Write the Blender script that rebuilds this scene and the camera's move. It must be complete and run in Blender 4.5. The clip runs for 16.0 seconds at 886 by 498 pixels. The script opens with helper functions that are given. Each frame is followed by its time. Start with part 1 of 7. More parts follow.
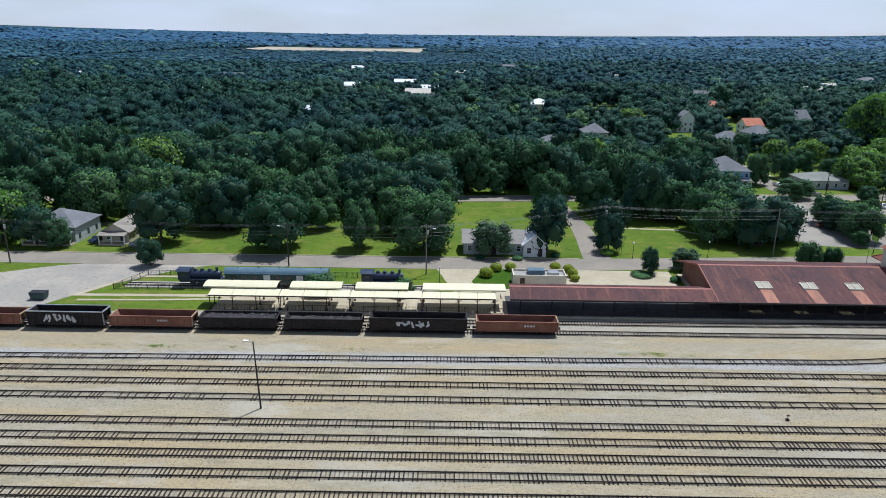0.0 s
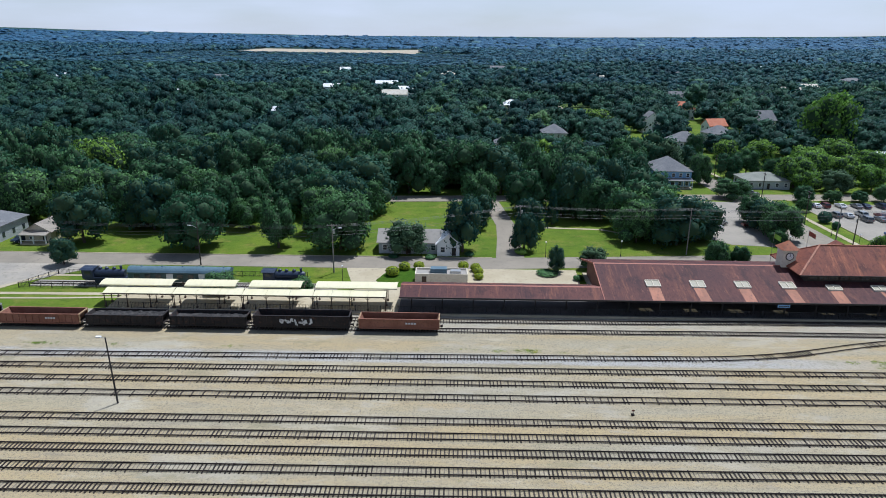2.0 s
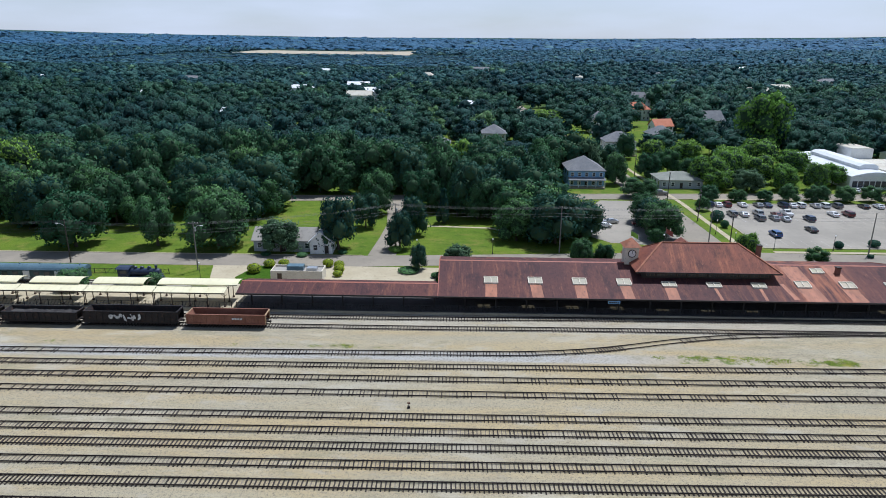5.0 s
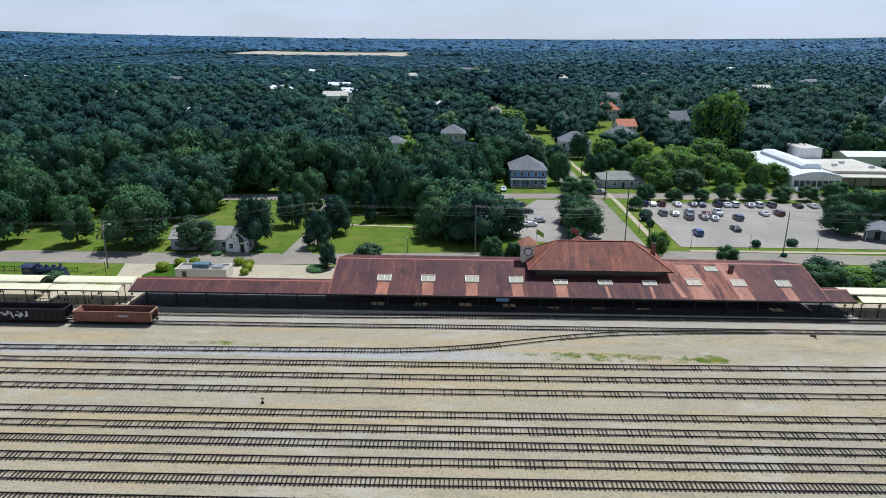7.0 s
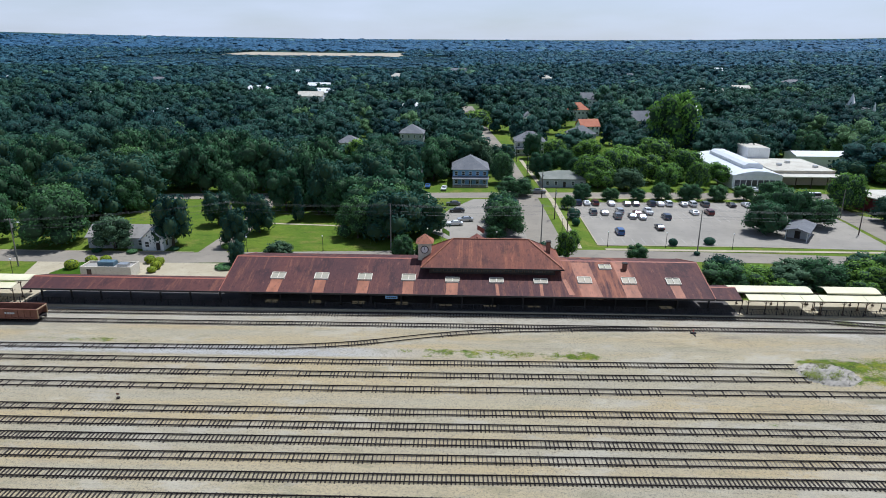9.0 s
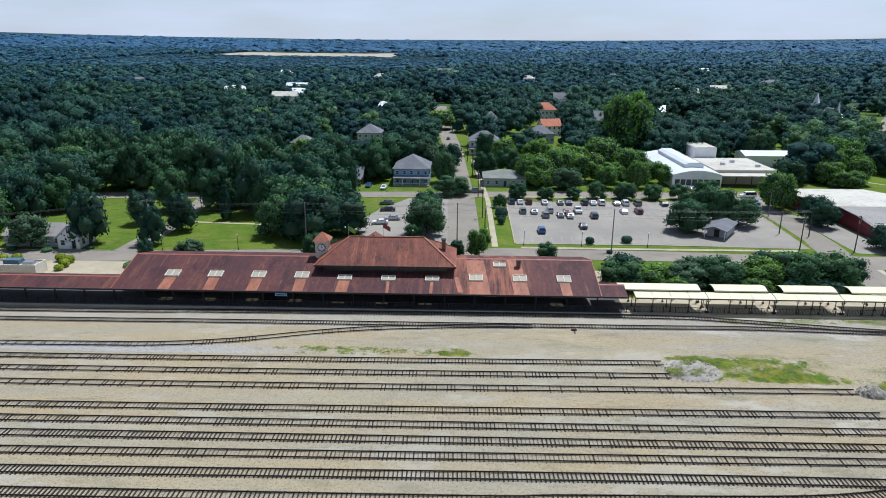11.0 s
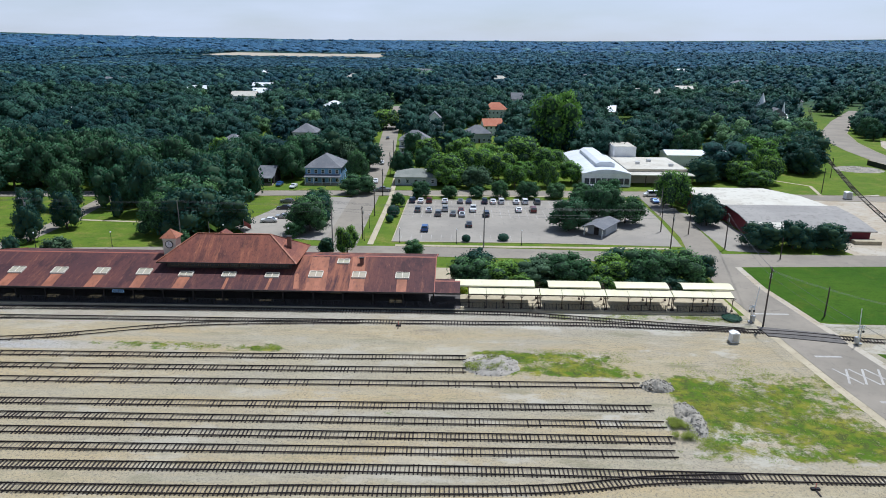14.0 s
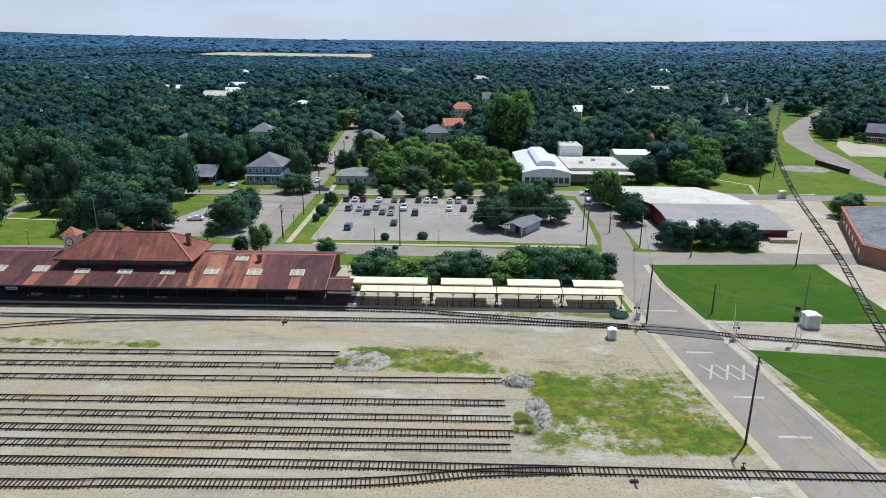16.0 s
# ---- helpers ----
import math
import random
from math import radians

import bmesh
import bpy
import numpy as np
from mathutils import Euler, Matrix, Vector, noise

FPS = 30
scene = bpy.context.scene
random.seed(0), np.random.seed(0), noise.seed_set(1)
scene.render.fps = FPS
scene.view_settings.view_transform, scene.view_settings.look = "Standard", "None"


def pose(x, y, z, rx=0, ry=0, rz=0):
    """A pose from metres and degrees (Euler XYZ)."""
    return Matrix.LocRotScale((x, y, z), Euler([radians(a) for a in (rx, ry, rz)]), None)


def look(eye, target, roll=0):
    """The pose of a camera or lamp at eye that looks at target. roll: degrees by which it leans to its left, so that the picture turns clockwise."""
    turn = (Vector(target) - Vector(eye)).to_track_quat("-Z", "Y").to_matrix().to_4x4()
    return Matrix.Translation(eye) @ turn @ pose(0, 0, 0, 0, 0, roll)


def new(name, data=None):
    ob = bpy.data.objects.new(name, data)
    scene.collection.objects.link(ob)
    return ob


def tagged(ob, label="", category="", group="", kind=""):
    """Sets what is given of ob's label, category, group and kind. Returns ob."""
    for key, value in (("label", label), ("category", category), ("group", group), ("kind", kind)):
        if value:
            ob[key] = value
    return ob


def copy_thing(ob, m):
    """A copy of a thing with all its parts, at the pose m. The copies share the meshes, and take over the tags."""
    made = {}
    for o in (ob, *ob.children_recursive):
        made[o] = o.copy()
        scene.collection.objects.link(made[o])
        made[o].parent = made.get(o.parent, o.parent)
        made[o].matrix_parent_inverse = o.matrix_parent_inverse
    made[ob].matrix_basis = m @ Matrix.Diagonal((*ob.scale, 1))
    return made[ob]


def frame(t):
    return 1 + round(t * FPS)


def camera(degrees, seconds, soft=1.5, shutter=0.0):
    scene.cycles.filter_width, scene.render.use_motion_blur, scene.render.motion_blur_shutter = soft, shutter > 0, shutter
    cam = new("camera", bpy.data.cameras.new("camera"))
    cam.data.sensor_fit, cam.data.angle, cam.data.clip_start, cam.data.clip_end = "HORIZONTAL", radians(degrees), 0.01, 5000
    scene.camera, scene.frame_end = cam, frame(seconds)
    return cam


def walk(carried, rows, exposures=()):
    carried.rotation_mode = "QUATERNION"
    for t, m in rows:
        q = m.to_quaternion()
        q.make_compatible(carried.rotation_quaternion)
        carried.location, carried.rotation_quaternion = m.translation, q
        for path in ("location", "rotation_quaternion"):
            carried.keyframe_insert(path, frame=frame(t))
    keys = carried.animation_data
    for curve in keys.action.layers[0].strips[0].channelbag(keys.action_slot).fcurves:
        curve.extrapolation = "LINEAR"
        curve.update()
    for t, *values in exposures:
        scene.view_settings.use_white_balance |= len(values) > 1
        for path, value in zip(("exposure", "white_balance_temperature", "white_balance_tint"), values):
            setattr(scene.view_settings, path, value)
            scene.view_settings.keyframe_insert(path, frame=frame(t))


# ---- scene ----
cam = camera(67.6, 16.0, 0.95)
PATH = [
    (0, (-1.212, -0.806, 50.745), (-1.2347, 1.0992, 50.1380), 0.63),
    (0.5, (4.246, -1.193, 50.825), (4.2213, 0.7122, 50.2184), 0.60),
    (1, (9.697, -1.542, 50.883), (9.6698, 0.3633, 50.2777), 0.57),
    (1.5, (15.143, -1.856, 50.923), (15.1131, 0.0496, 50.3183), 0.54),
    (2, (20.585, -2.138, 50.946), (20.5531, -0.2318, 50.3426), 0.52),
    (2.5, (26.025, -2.390, 50.956), (25.9913, -0.4837, 50.3526), 0.49),
    (3, (31.465, -2.616, 50.953), (31.4287, -0.7089, 50.3504), 0.47),
    (3.5, (36.905, -2.817, 50.939), (36.8664, -0.9099, 50.3378), 0.45),
    (4, (42.345, -2.996, 50.917), (42.3047, -1.0891, 50.3167), 0.44),
    (6.5, (69.556, -3.649, 50.733), (69.5075, -1.7414, 50.1356), 0.38),
    (7, (74.997, -3.746, 50.690), (74.9473, -1.8379, 50.0932), 0.37),
    (7.5, (80.435, -3.836, 50.648), (80.3848, -1.9275, 50.0511), 0.37),
    (8, (85.870, -3.920, 50.606), (85.8191, -2.0122, 50.0102), 0.37),
    (8.5, (91.301, -4.002, 50.567), (91.2487, -2.0934, 49.9710), 0.36),
    (9, (96.725, -4.081, 50.529), (96.6723, -2.1727, 49.9342), 0.37),
    (11.5, (123.698, -4.498, 50.388), (123.6471, -2.5892, 49.7943), 0.39),
    (12, (129.052, -4.594, 50.369), (129.0021, -2.6847, 49.7755), 0.40),
    (12.5, (134.389, -4.696, 50.352), (134.3400, -2.7865, 49.7592), 0.42),
    (13, (139.707, -4.805, 50.338), (139.6593, -2.8954, 49.7451), 0.43),
    (13.5, (145.004, -4.922, 50.325), (144.9585, -3.0122, 49.7324), 0.44),
    (14, (150.280, -5.047, 50.313), (150.2361, -3.1374, 49.7206), 0.46),
    (14.5, (155.533, -5.181, 50.301), (155.4908, -3.2715, 49.7088), 0.48),
    (15, (160.761, -5.325, 50.288), (160.7214, -3.4150, 49.6960), 0.50),
    (15.5, (165.964, -5.478, 50.273), (165.9269, -3.5681, 49.6812), 0.52),
    (16, (171.141, -5.641, 50.255), (171.1064, -3.7311, 49.6631), 0.54),
]
walk(cam, [(t, look(eye, target, roll)) for t, eye, target, roll in PATH], [(0, 0.0, 5500, 10)])

# ---- light ----
SUN_TO = Vector((2.8, 3.5, 10.5)).normalized()
world = bpy.data.worlds.new("sky")
scene.world = world
world.use_nodes = True
wt = world.node_tree
sky = wt.nodes.new("ShaderNodeTexSky")
sky.sky_type = "NISHITA"
sky.sun_disc = False
sky.sun_elevation = math.asin(SUN_TO.z)
sky.sun_rotation = math.atan2(SUN_TO.x, SUN_TO.y)
sky.air_density, sky.dust_density, sky.ozone_density = 1.0, 0.6, 1.0
veil = wt.nodes.new("ShaderNodeMix")  # thin bright cloud over the whole sky, thicker in soft banks
veil.data_type = "RGBA"
cloud = wt.nodes.new("ShaderNodeTexNoise")
cloud_map = wt.nodes.new("ShaderNodeMapping")
cloud_co = wt.nodes.new("ShaderNodeTexCoord")
cloud_map.inputs["Scale"].default_value = (1.0, 1.0, 5.0)
wt.links.new(cloud_co.outputs["Generated"], cloud_map.inputs[0])
wt.links.new(cloud_map.outputs[0], cloud.inputs["Vector"])
cloud.inputs["Scale"].default_value, cloud.inputs["Detail"].default_value = 4.0, 7.0
bank = wt.nodes.new("ShaderNodeMapRange")
bank.inputs[1].default_value, bank.inputs[2].default_value = 0.3, 0.75
bank.inputs[3].default_value, bank.inputs[4].default_value = 0.5, 0.95
wt.links.new(cloud.outputs[0], bank.inputs[0])
haze_z = wt.nodes.new("ShaderNodeSeparateXYZ")  # the veil thins out towards the zenith
wt.links.new(cloud_co.outputs["Generated"], haze_z.inputs[0])
thin = wt.nodes.new("ShaderNodeMapRange")
thin.inputs[1].default_value, thin.inputs[2].default_value = 0.05, 0.55
thin.inputs[3].default_value, thin.inputs[4].default_value = 1.0, 0.12
wt.links.new(haze_z.outputs[2], thin.inputs[0])
both = wt.nodes.new("ShaderNodeMath")
both.operation = "MULTIPLY"
wt.links.new(bank.outputs[0], both.inputs[0])
wt.links.new(thin.outputs[0], both.inputs[1])
wt.links.new(both.outputs[0], veil.inputs[0])
wt.links.new(sky.outputs[0], veil.inputs[6])
veil.inputs[7].default_value = (9.3, 9.6, 10.4, 1)
wt.links.new(veil.outputs[2], wt.nodes["Background"].inputs[0])
wt.nodes["Background"].inputs[1].default_value = 0.078
sun_lamp = bpy.data.lights.new("sun", "SUN")
sun_lamp.energy, sun_lamp.angle, sun_lamp.color = 5.0, radians(0.6), (1.0, 0.95, 0.87)
sun = new("sun", sun_lamp)
sun.matrix_world = look((150, 300, 400), Vector((150, 300, 400)) - SUN_TO)

# ---- materials ----


class Nodes:
    """Small helper round a node tree."""

    def __init__(self, name):
        self.m = bpy.data.materials.new(name)
        self.m.use_nodes = True
        self.t = self.m.node_tree
        self.p = self.t.nodes["Principled BSDF"]
        self.geo = None

    def add(self, kind):
        return self.t.nodes.new(kind)

    def plug(self, sock, v):
        if isinstance(v, bpy.types.NodeSocket):
            self.t.links.new(v, sock)
        elif isinstance(v, tuple) and len(v) == 3 and sock.type == "RGBA":
            sock.default_value = (*v, 1)
        else:
            sock.default_value = v

    def pos(self):
        return self.add("ShaderNodeNewGeometry").outputs["Position"]

    def obj(self):
        return self.add("ShaderNodeTexCoord").outputs["Object"]

    def noise(self, co, scale, detail=3.0, rough=0.55, stretch=(1, 1, 1)):
        mp = self.add("ShaderNodeMapping")
        self.plug(mp.inputs[0], co)
        mp.inputs["Scale"].default_value = stretch
        n = self.add("ShaderNodeTexNoise")
        self.plug(n.inputs["Vector"], mp.outputs[0])
        n.inputs["Scale"].default_value = scale
        n.inputs["Detail"].default_value = detail
        n.inputs["Roughness"].default_value = rough
        return n.outputs[0]

    def ramp(self, v, a, b):
        n = self.add("ShaderNodeMapRange")
        n.interpolation_type = "SMOOTHSTEP"
        self.plug(n.inputs[0], v)
        n.inputs[1].default_value, n.inputs[2].default_value = a, b
        return n.outputs[0]

    def math(self, op, a, b=0.0):
        n = self.add("ShaderNodeMath")
        n.operation = op
        self.plug(n.inputs[0], a)
        self.plug(n.inputs[1], b)
        return n.outputs[0]

    def mix(self, f, a, b):
        n = self.add("ShaderNodeMix")
        n.data_type = "RGBA"
        self.plug(n.inputs[0], f)
        self.plug(n.inputs[6], a)
        self.plug(n.inputs[7], b)
        return n.outputs[2]

    def xyz(self, co):
        n = self.add("ShaderNodeSeparateXYZ")
        self.plug(n.inputs[0], co)
        return n.outputs

    def bump(self, h, strength, dist):
        n = self.add("ShaderNodeBump")
        n.inputs["Strength"].default_value = strength
        n.inputs["Distance"].default_value = dist
        self.plug(n.inputs["Height"], h)
        self.plug(self.p.inputs["Normal"], n.outputs[0])

    def done(self, col, rough=0.85, metal=0.0, spec=0.3):
        self.plug(self.p.inputs["Base Color"], col)
        self.plug(self.p.inputs["Roughness"], rough)
        self.plug(self.p.inputs["Metallic"], metal)
        self.p.inputs["Specular IOR Level"].default_value = spec
        return self.m


def surface(name, a, b, c=None, big=0.3, fine=4.0, rough=0.85, metal=0.0, spec=0.3, bump=0.0, stretch=(1, 1, 1), world_co=False, vary=0.0):
    """A surface of colour a with patches of b at the large scale and specks or stains of c at the fine one."""
    n = Nodes(name)
    co = n.pos() if world_co else n.obj()
    col = n.mix(n.ramp(n.noise(co, big, 4, 0.6, stretch), 0.38, 0.66), a, b)
    f = n.noise(co, fine, 5, 0.65, stretch)
    if c:
        col = n.mix(n.ramp(f, 0.5, 0.75), col, c)
    if vary:
        r = n.add("ShaderNodeObjectInfo").outputs["Random"]
        hsv = n.add("ShaderNodeHueSaturation")
        n.plug(hsv.inputs["Value"], n.math("ADD", n.math("MULTIPLY", r, vary), 1 - vary / 2))
        n.plug(hsv.inputs["Color"], col)
        col = hsv.outputs[0]
    if bump:
        n.bump(f, 0.5, bump)
    return n.done(col, rough, metal, spec)


def leaf_material(name, a, b, c, obj_vary=True):
    """Leaves: hue varies from tree to tree, clump to clump and leaf to leaf; light passes through them a little."""
    n = Nodes(name)
    if obj_vary:
        r1 = n.add("ShaderNodeObjectInfo").outputs["Random"]
    else:
        tree_tone = n.add("ShaderNodeAttribute")
        tree_tone.attribute_name = "tint"
        r1 = tree_tone.outputs["Fac"]
    isl = n.add("ShaderNodeNewGeometry").outputs["Random Per Island"]
    col = n.mix(r1, a, b)
    col = n.mix(n.ramp(n.noise(n.pos(), 0.022, 2, 0.5), 0.56, 0.74), col, c)
    if not obj_vary:
        col = n.mix(n.ramp(r1, 0.9, 1.0), col, (b[0] * 1.7, b[1] * 1.4, b[2]))
    value = n.math("ADD", n.math("MULTIPLY", isl, 0.42), 0.79)
    if not obj_vary:  # twigs and leaf sprays as noise: hollows coloured darker, crests brighter
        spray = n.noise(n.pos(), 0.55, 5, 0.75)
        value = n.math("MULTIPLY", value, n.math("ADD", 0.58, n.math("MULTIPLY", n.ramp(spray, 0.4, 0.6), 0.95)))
        n.bump(spray, 1.0, 1.2)
    hsv = n.add("ShaderNodeHueSaturation")
    n.plug(hsv.inputs["Value"], value)
    n.plug(hsv.inputs["Color"], col)
    n.done(hsv.outputs[0], 0.6, 0.0, 0.12)
    tr = n.add("ShaderNodeBsdfTranslucent")
    n.plug(tr.inputs[0], hsv.outputs[0])
    ad = n.add("ShaderNodeMixShader")
    ad.inputs[0].default_value = 0.26
    n.t.links.new(n.p.outputs[0], ad.inputs[1])
    n.t.links.new(tr.outputs[0], ad.inputs[2])
    n.t.links.new(ad.outputs[0], n.t.nodes["Material Output"].inputs[0])
    return n.m


def yard_material():
    """Railway yard: tan dirt and grey ballast in long streaks, weeds towards its east end."""
    n = Nodes("yard_gravel")
    co = n.pos()
    x, y, z = n.xyz(co)
    streak = n.noise(co, 0.16, 5, 0.6, (0.12, 1.0, 1))
    broad = n.noise(co, 0.05, 4, 0.6, (0.35, 1.0, 1))
    col = n.mix(n.ramp(streak, 0.36, 0.62), (0.39, 0.308, 0.17), (0.335, 0.3, 0.214))
    col = n.mix(n.ramp(broad, 0.45, 0.72), col, (0.375, 0.318, 0.2))
    # fresh grey ballast along the outermost yard track and the main line
    bal = n.math("MULTIPLY", n.ramp(y, 95.8, 96.8), n.math("SUBTRACT", 1.0, n.ramp(y, 99.0, 100.6)))
    bal = n.math("MULTIPLY", bal, n.math("SUBTRACT", 1.0, n.ramp(x, 70.0, 105.0)))
    main = n.math("MULTIPLY", n.ramp(y, 107.6, 108.6), n.math("SUBTRACT", 1.0, n.ramp(y, 116.0, 117.0)))
    gr = n.math("MAXIMUM", bal, n.math("MULTIPLY", main, 0.45))
    col = n.mix(n.math("MULTIPLY", gr, n.ramp(n.noise(co, 0.3, 4, 0.6, (0.3, 1, 1)), 0.25, 0.5)), col, (0.38, 0.37, 0.345))
    # dark oily streaks
    oil = n.ramp(n.noise(co, 0.11, 5, 0.7, (0.35, 1.6, 1)), 0.6, 0.74)
    col = n.mix(n.math("MULTIPLY", oil, 0.65), col, (0.15, 0.13, 0.11))
    # pale bare patches at the east end
    east = n.ramp(x, 140.0, 172.0)
    pale = n.math("MULTIPLY", east, n.ramp(n.noise(co, 0.09, 5, 0.6), 0.48, 0.62))
    col = n.mix(n.math("MULTIPLY", pale, 0.5), col, (0.345, 0.305, 0.23))
    # weeds
    wn = n.noise(co, 0.085, 6, 0.66, (0.6, 1.0, 1))
    low = n.math("MULTIPLY", n.ramp(x, 178.0, 186.0), n.math("MULTIPLY", n.ramp(y, 66.5, 69.0), n.math("SUBTRACT", 1.0, n.ramp(y, 88.0, 97.0))))
    mid = n.math("MULTIPLY", n.ramp(x, 150.0, 156.0), n.math("MULTIPLY", n.ramp(y, 88.5, 90.5), n.math("SUBTRACT", 1.0, n.ramp(y, 97.0, 100.5))))
    mid = n.math("MULTIPLY", mid, n.math("SUBTRACT", 1.0, n.ramp(x, 172.0, 190.0)))
    strip = n.math("MULTIPLY", n.ramp(x, 84.0, 92.0), n.math("MULTIPLY", n.ramp(y, 96.0, 97.0), n.math("SUBTRACT", 1.0, n.ramp(y, 99.5, 101.0))))
    strip = n.math("MULTIPLY", strip, n.math("SUBTRACT", 1.0, n.ramp(x, 118.0, 128.0)))
    edge = n.math("MULTIPLY", n.ramp(y, 99.8, 100.8), n.math("SUBTRACT", 1.0, n.ramp(y, 101.5, 103.0)))
    edge = n.math("MULTIPLY", n.math("MULTIPLY", edge, 0.45), n.math("SUBTRACT", 1.0, n.ramp(x, 60.0, 75.0)))
    plat = n.math("MULTIPLY", n.ramp(x, 160.0, 185.0), n.math("MULTIPLY", n.ramp(y, 112.5, 113.5), 0.7))
    lush = n.math("MAXIMUM", n.math("MAXIMUM", low, mid), n.math("MAXIMUM", n.math("MULTIPLY", strip, 0.7), n.math("MAXIMUM", edge, plat)))
    rag = n.math("MULTIPLY", n.math("SUBTRACT", n.noise(co, 0.4, 6, 0.8), 0.5), 0.9)
    amount = n.math("ADD", n.math("ADD", n.math("MULTIPLY", lush, 0.36), rag), n.math("SUBTRACT", wn, 0.36))
    w = n.ramp(amount, 0.36, 0.52)
    weed = n.mix(n.ramp(n.noise(co, 0.35, 4, 0.6), 0.4, 0.65), (0.075, 0.13, 0.008), (0.2, 0.195, 0.022))
    weed = n.mix(n.math("MULTIPLY", n.ramp(n.noise(co, 0.6, 7, 0.8), 0.46, 0.6), 0.8), weed, (0.06, 0.066, 0.022))
    stones = n.noise(co, 2.6, 8, 0.8)
    col = n.mix(n.math("MULTIPLY", n.ramp(stones, 0.5, 0.6), 0.75), col, (0.155, 0.135, 0.105))
    col = n.mix(n.math("MULTIPLY", n.ramp(n.noise(co, 3.6, 5, 0.8), 0.55, 0.68), 0.4), col, (0.46, 0.42, 0.33))
    blot = n.ramp(n.noise(co, 0.4, 6, 0.75, (0.5, 1, 1)), 0.5, 0.72)
    col = n.mix(n.math("MULTIPLY", blot, 0.6), col, (0.215, 0.18, 0.125))
    patch = n.ramp(n.noise(co, 0.9, 7, 0.8, (0.6, 1, 1)), 0.52, 0.66)
    col = n.mix(n.math("MULTIPLY", patch, 0.4), col, (0.19, 0.165, 0.125))
    light = n.ramp(n.noise(co, 0.3, 6, 0.75, (0.3, 1, 1)), 0.54, 0.7)
    col = n.mix(n.math("MULTIPLY", light, 0.6), col, (0.44, 0.395, 0.3))
    grit = n.noise(co, 5.5, 4, 0.75)
    col = n.mix(n.math("MULTIPLY", n.ramp(grit, 0.52, 0.6), 0.38), col, (0.13, 0.115, 0.092))
    ash = n.math("MULTIPLY", n.math("ADD", 0.35, n.math("MULTIPLY", east, 0.3)), n.ramp(n.noise(co, 0.1, 7, 0.72, (0.5, 1, 1)), 0.53, 0.6))
    col = n.mix(ash, col, (0.44, 0.41, 0.34))
    scuff = n.ramp(n.noise(co, 0.17, 7, 0.75, (0.4, 1.2, 1)), 0.55, 0.64)
    col = n.mix(n.math("MULTIPLY", scuff, n.math("ADD", 0.45, n.math("MULTIPLY", east, 0.25))), col, (0.2, 0.185, 0.115))
    col = n.mix(w, col, weed)
    n.bump(stones, 0.6, 0.08)
    return n.done(col, 0.95, 0, 0.15)


def grass_material(name, a, b, c):
    n = Nodes(name)
    co = n.pos()
    deep = (a[0] * 0.5, a[1] * 0.55, a[2] * 0.6)
    col = n.mix(n.ramp(n.noise(co, 0.05, 5, 0.65), 0.38, 0.64), a, b)
    col = n.mix(n.math("MULTIPLY", n.ramp(n.noise(co, 0.16, 6, 0.72), 0.5, 0.7), 0.75), col, c)
    col = n.mix(n.math("MULTIPLY", n.ramp(n.noise(co, 0.5, 6, 0.75, (0.6, 1, 1)), 0.48, 0.7), 0.6), col, deep)
    fine = n.noise(co, 2.4, 7, 0.82)
    col = n.mix(n.math("MULTIPLY", n.ramp(fine, 0.46, 0.62), 0.6), col, deep)
    n.bump(fine, 0.7, 0.12)
    return n.done(col, 0.95, 0, 0.1)


def roof_material(name, a, b, c, seam=0.45):
    """Painted sheet roofing, bleached, stained and streaked down the slope, with standing seams as relief."""
    n = Nodes(name)
    co = n.pos()
    x, y, z = n.xyz(co)
    dark = (a[0] * 0.42, a[1] * 0.5, a[2] * 0.62)
    col = n.mix(n.ramp(n.noise(co, 0.11, 5, 0.65, (1, 0.6, 1)), 0.38, 0.64), a, b)
    col = n.mix(n.math("MULTIPLY", n.ramp(n.noise(co, 0.7, 6, 0.75, (1.2, 0.1, 0.1)), 0.5, 0.68), 0.75), col, c)
    col = n.mix(n.math("MULTIPLY", n.ramp(n.noise(co, 0.25, 6, 0.72, (1, 0.4, 0.4)), 0.5, 0.66), 0.7), col, dark)
    col = n.mix(n.math("MULTIPLY", n.ramp(n.noise(co, 2.2, 5, 0.8, (1, 0.5, 0.5)), 0.5, 0.64), 0.5), col, dark)
    col = n.mix(n.math("MULTIPLY", n.ramp(n.noise(co, 1.3, 5, 0.8, (1.3, 0.3, 0.3)), 0.58, 0.7), 0.5), col, (c[0] * 1.35, c[1] * 1.45, c[2] * 1.6))
    bare = n.math("MULTIPLY", n.ramp(x, 112.0, 120.0), n.math("SUBTRACT", 1.0, n.ramp(x, 128.0, 135.0)))  # paint worn through beside the hip roof
    bare = n.math("MULTIPLY", bare, n.ramp(n.noise(co, 0.55, 6, 0.72, (1.1, 0.16, 0.16)), 0.4, 0.62))
    col = n.mix(n.math("MULTIPLY", bare, 0.85), col, (0.3, 0.115, 0.062))
    w = n.math("FRACT", n.math("DIVIDE", x, seam))
    rib = n.ramp(n.math("ABSOLUTE", n.math("SUBTRACT", w, 0.5)), 0.4, 0.5)
    col = n.mix(n.math("MULTIPLY", rib, 0.12), col, dark)
    n.bump(rib, 0.4, 0.03)
    return n.done(col, 0.7, 0.0, 0.2)


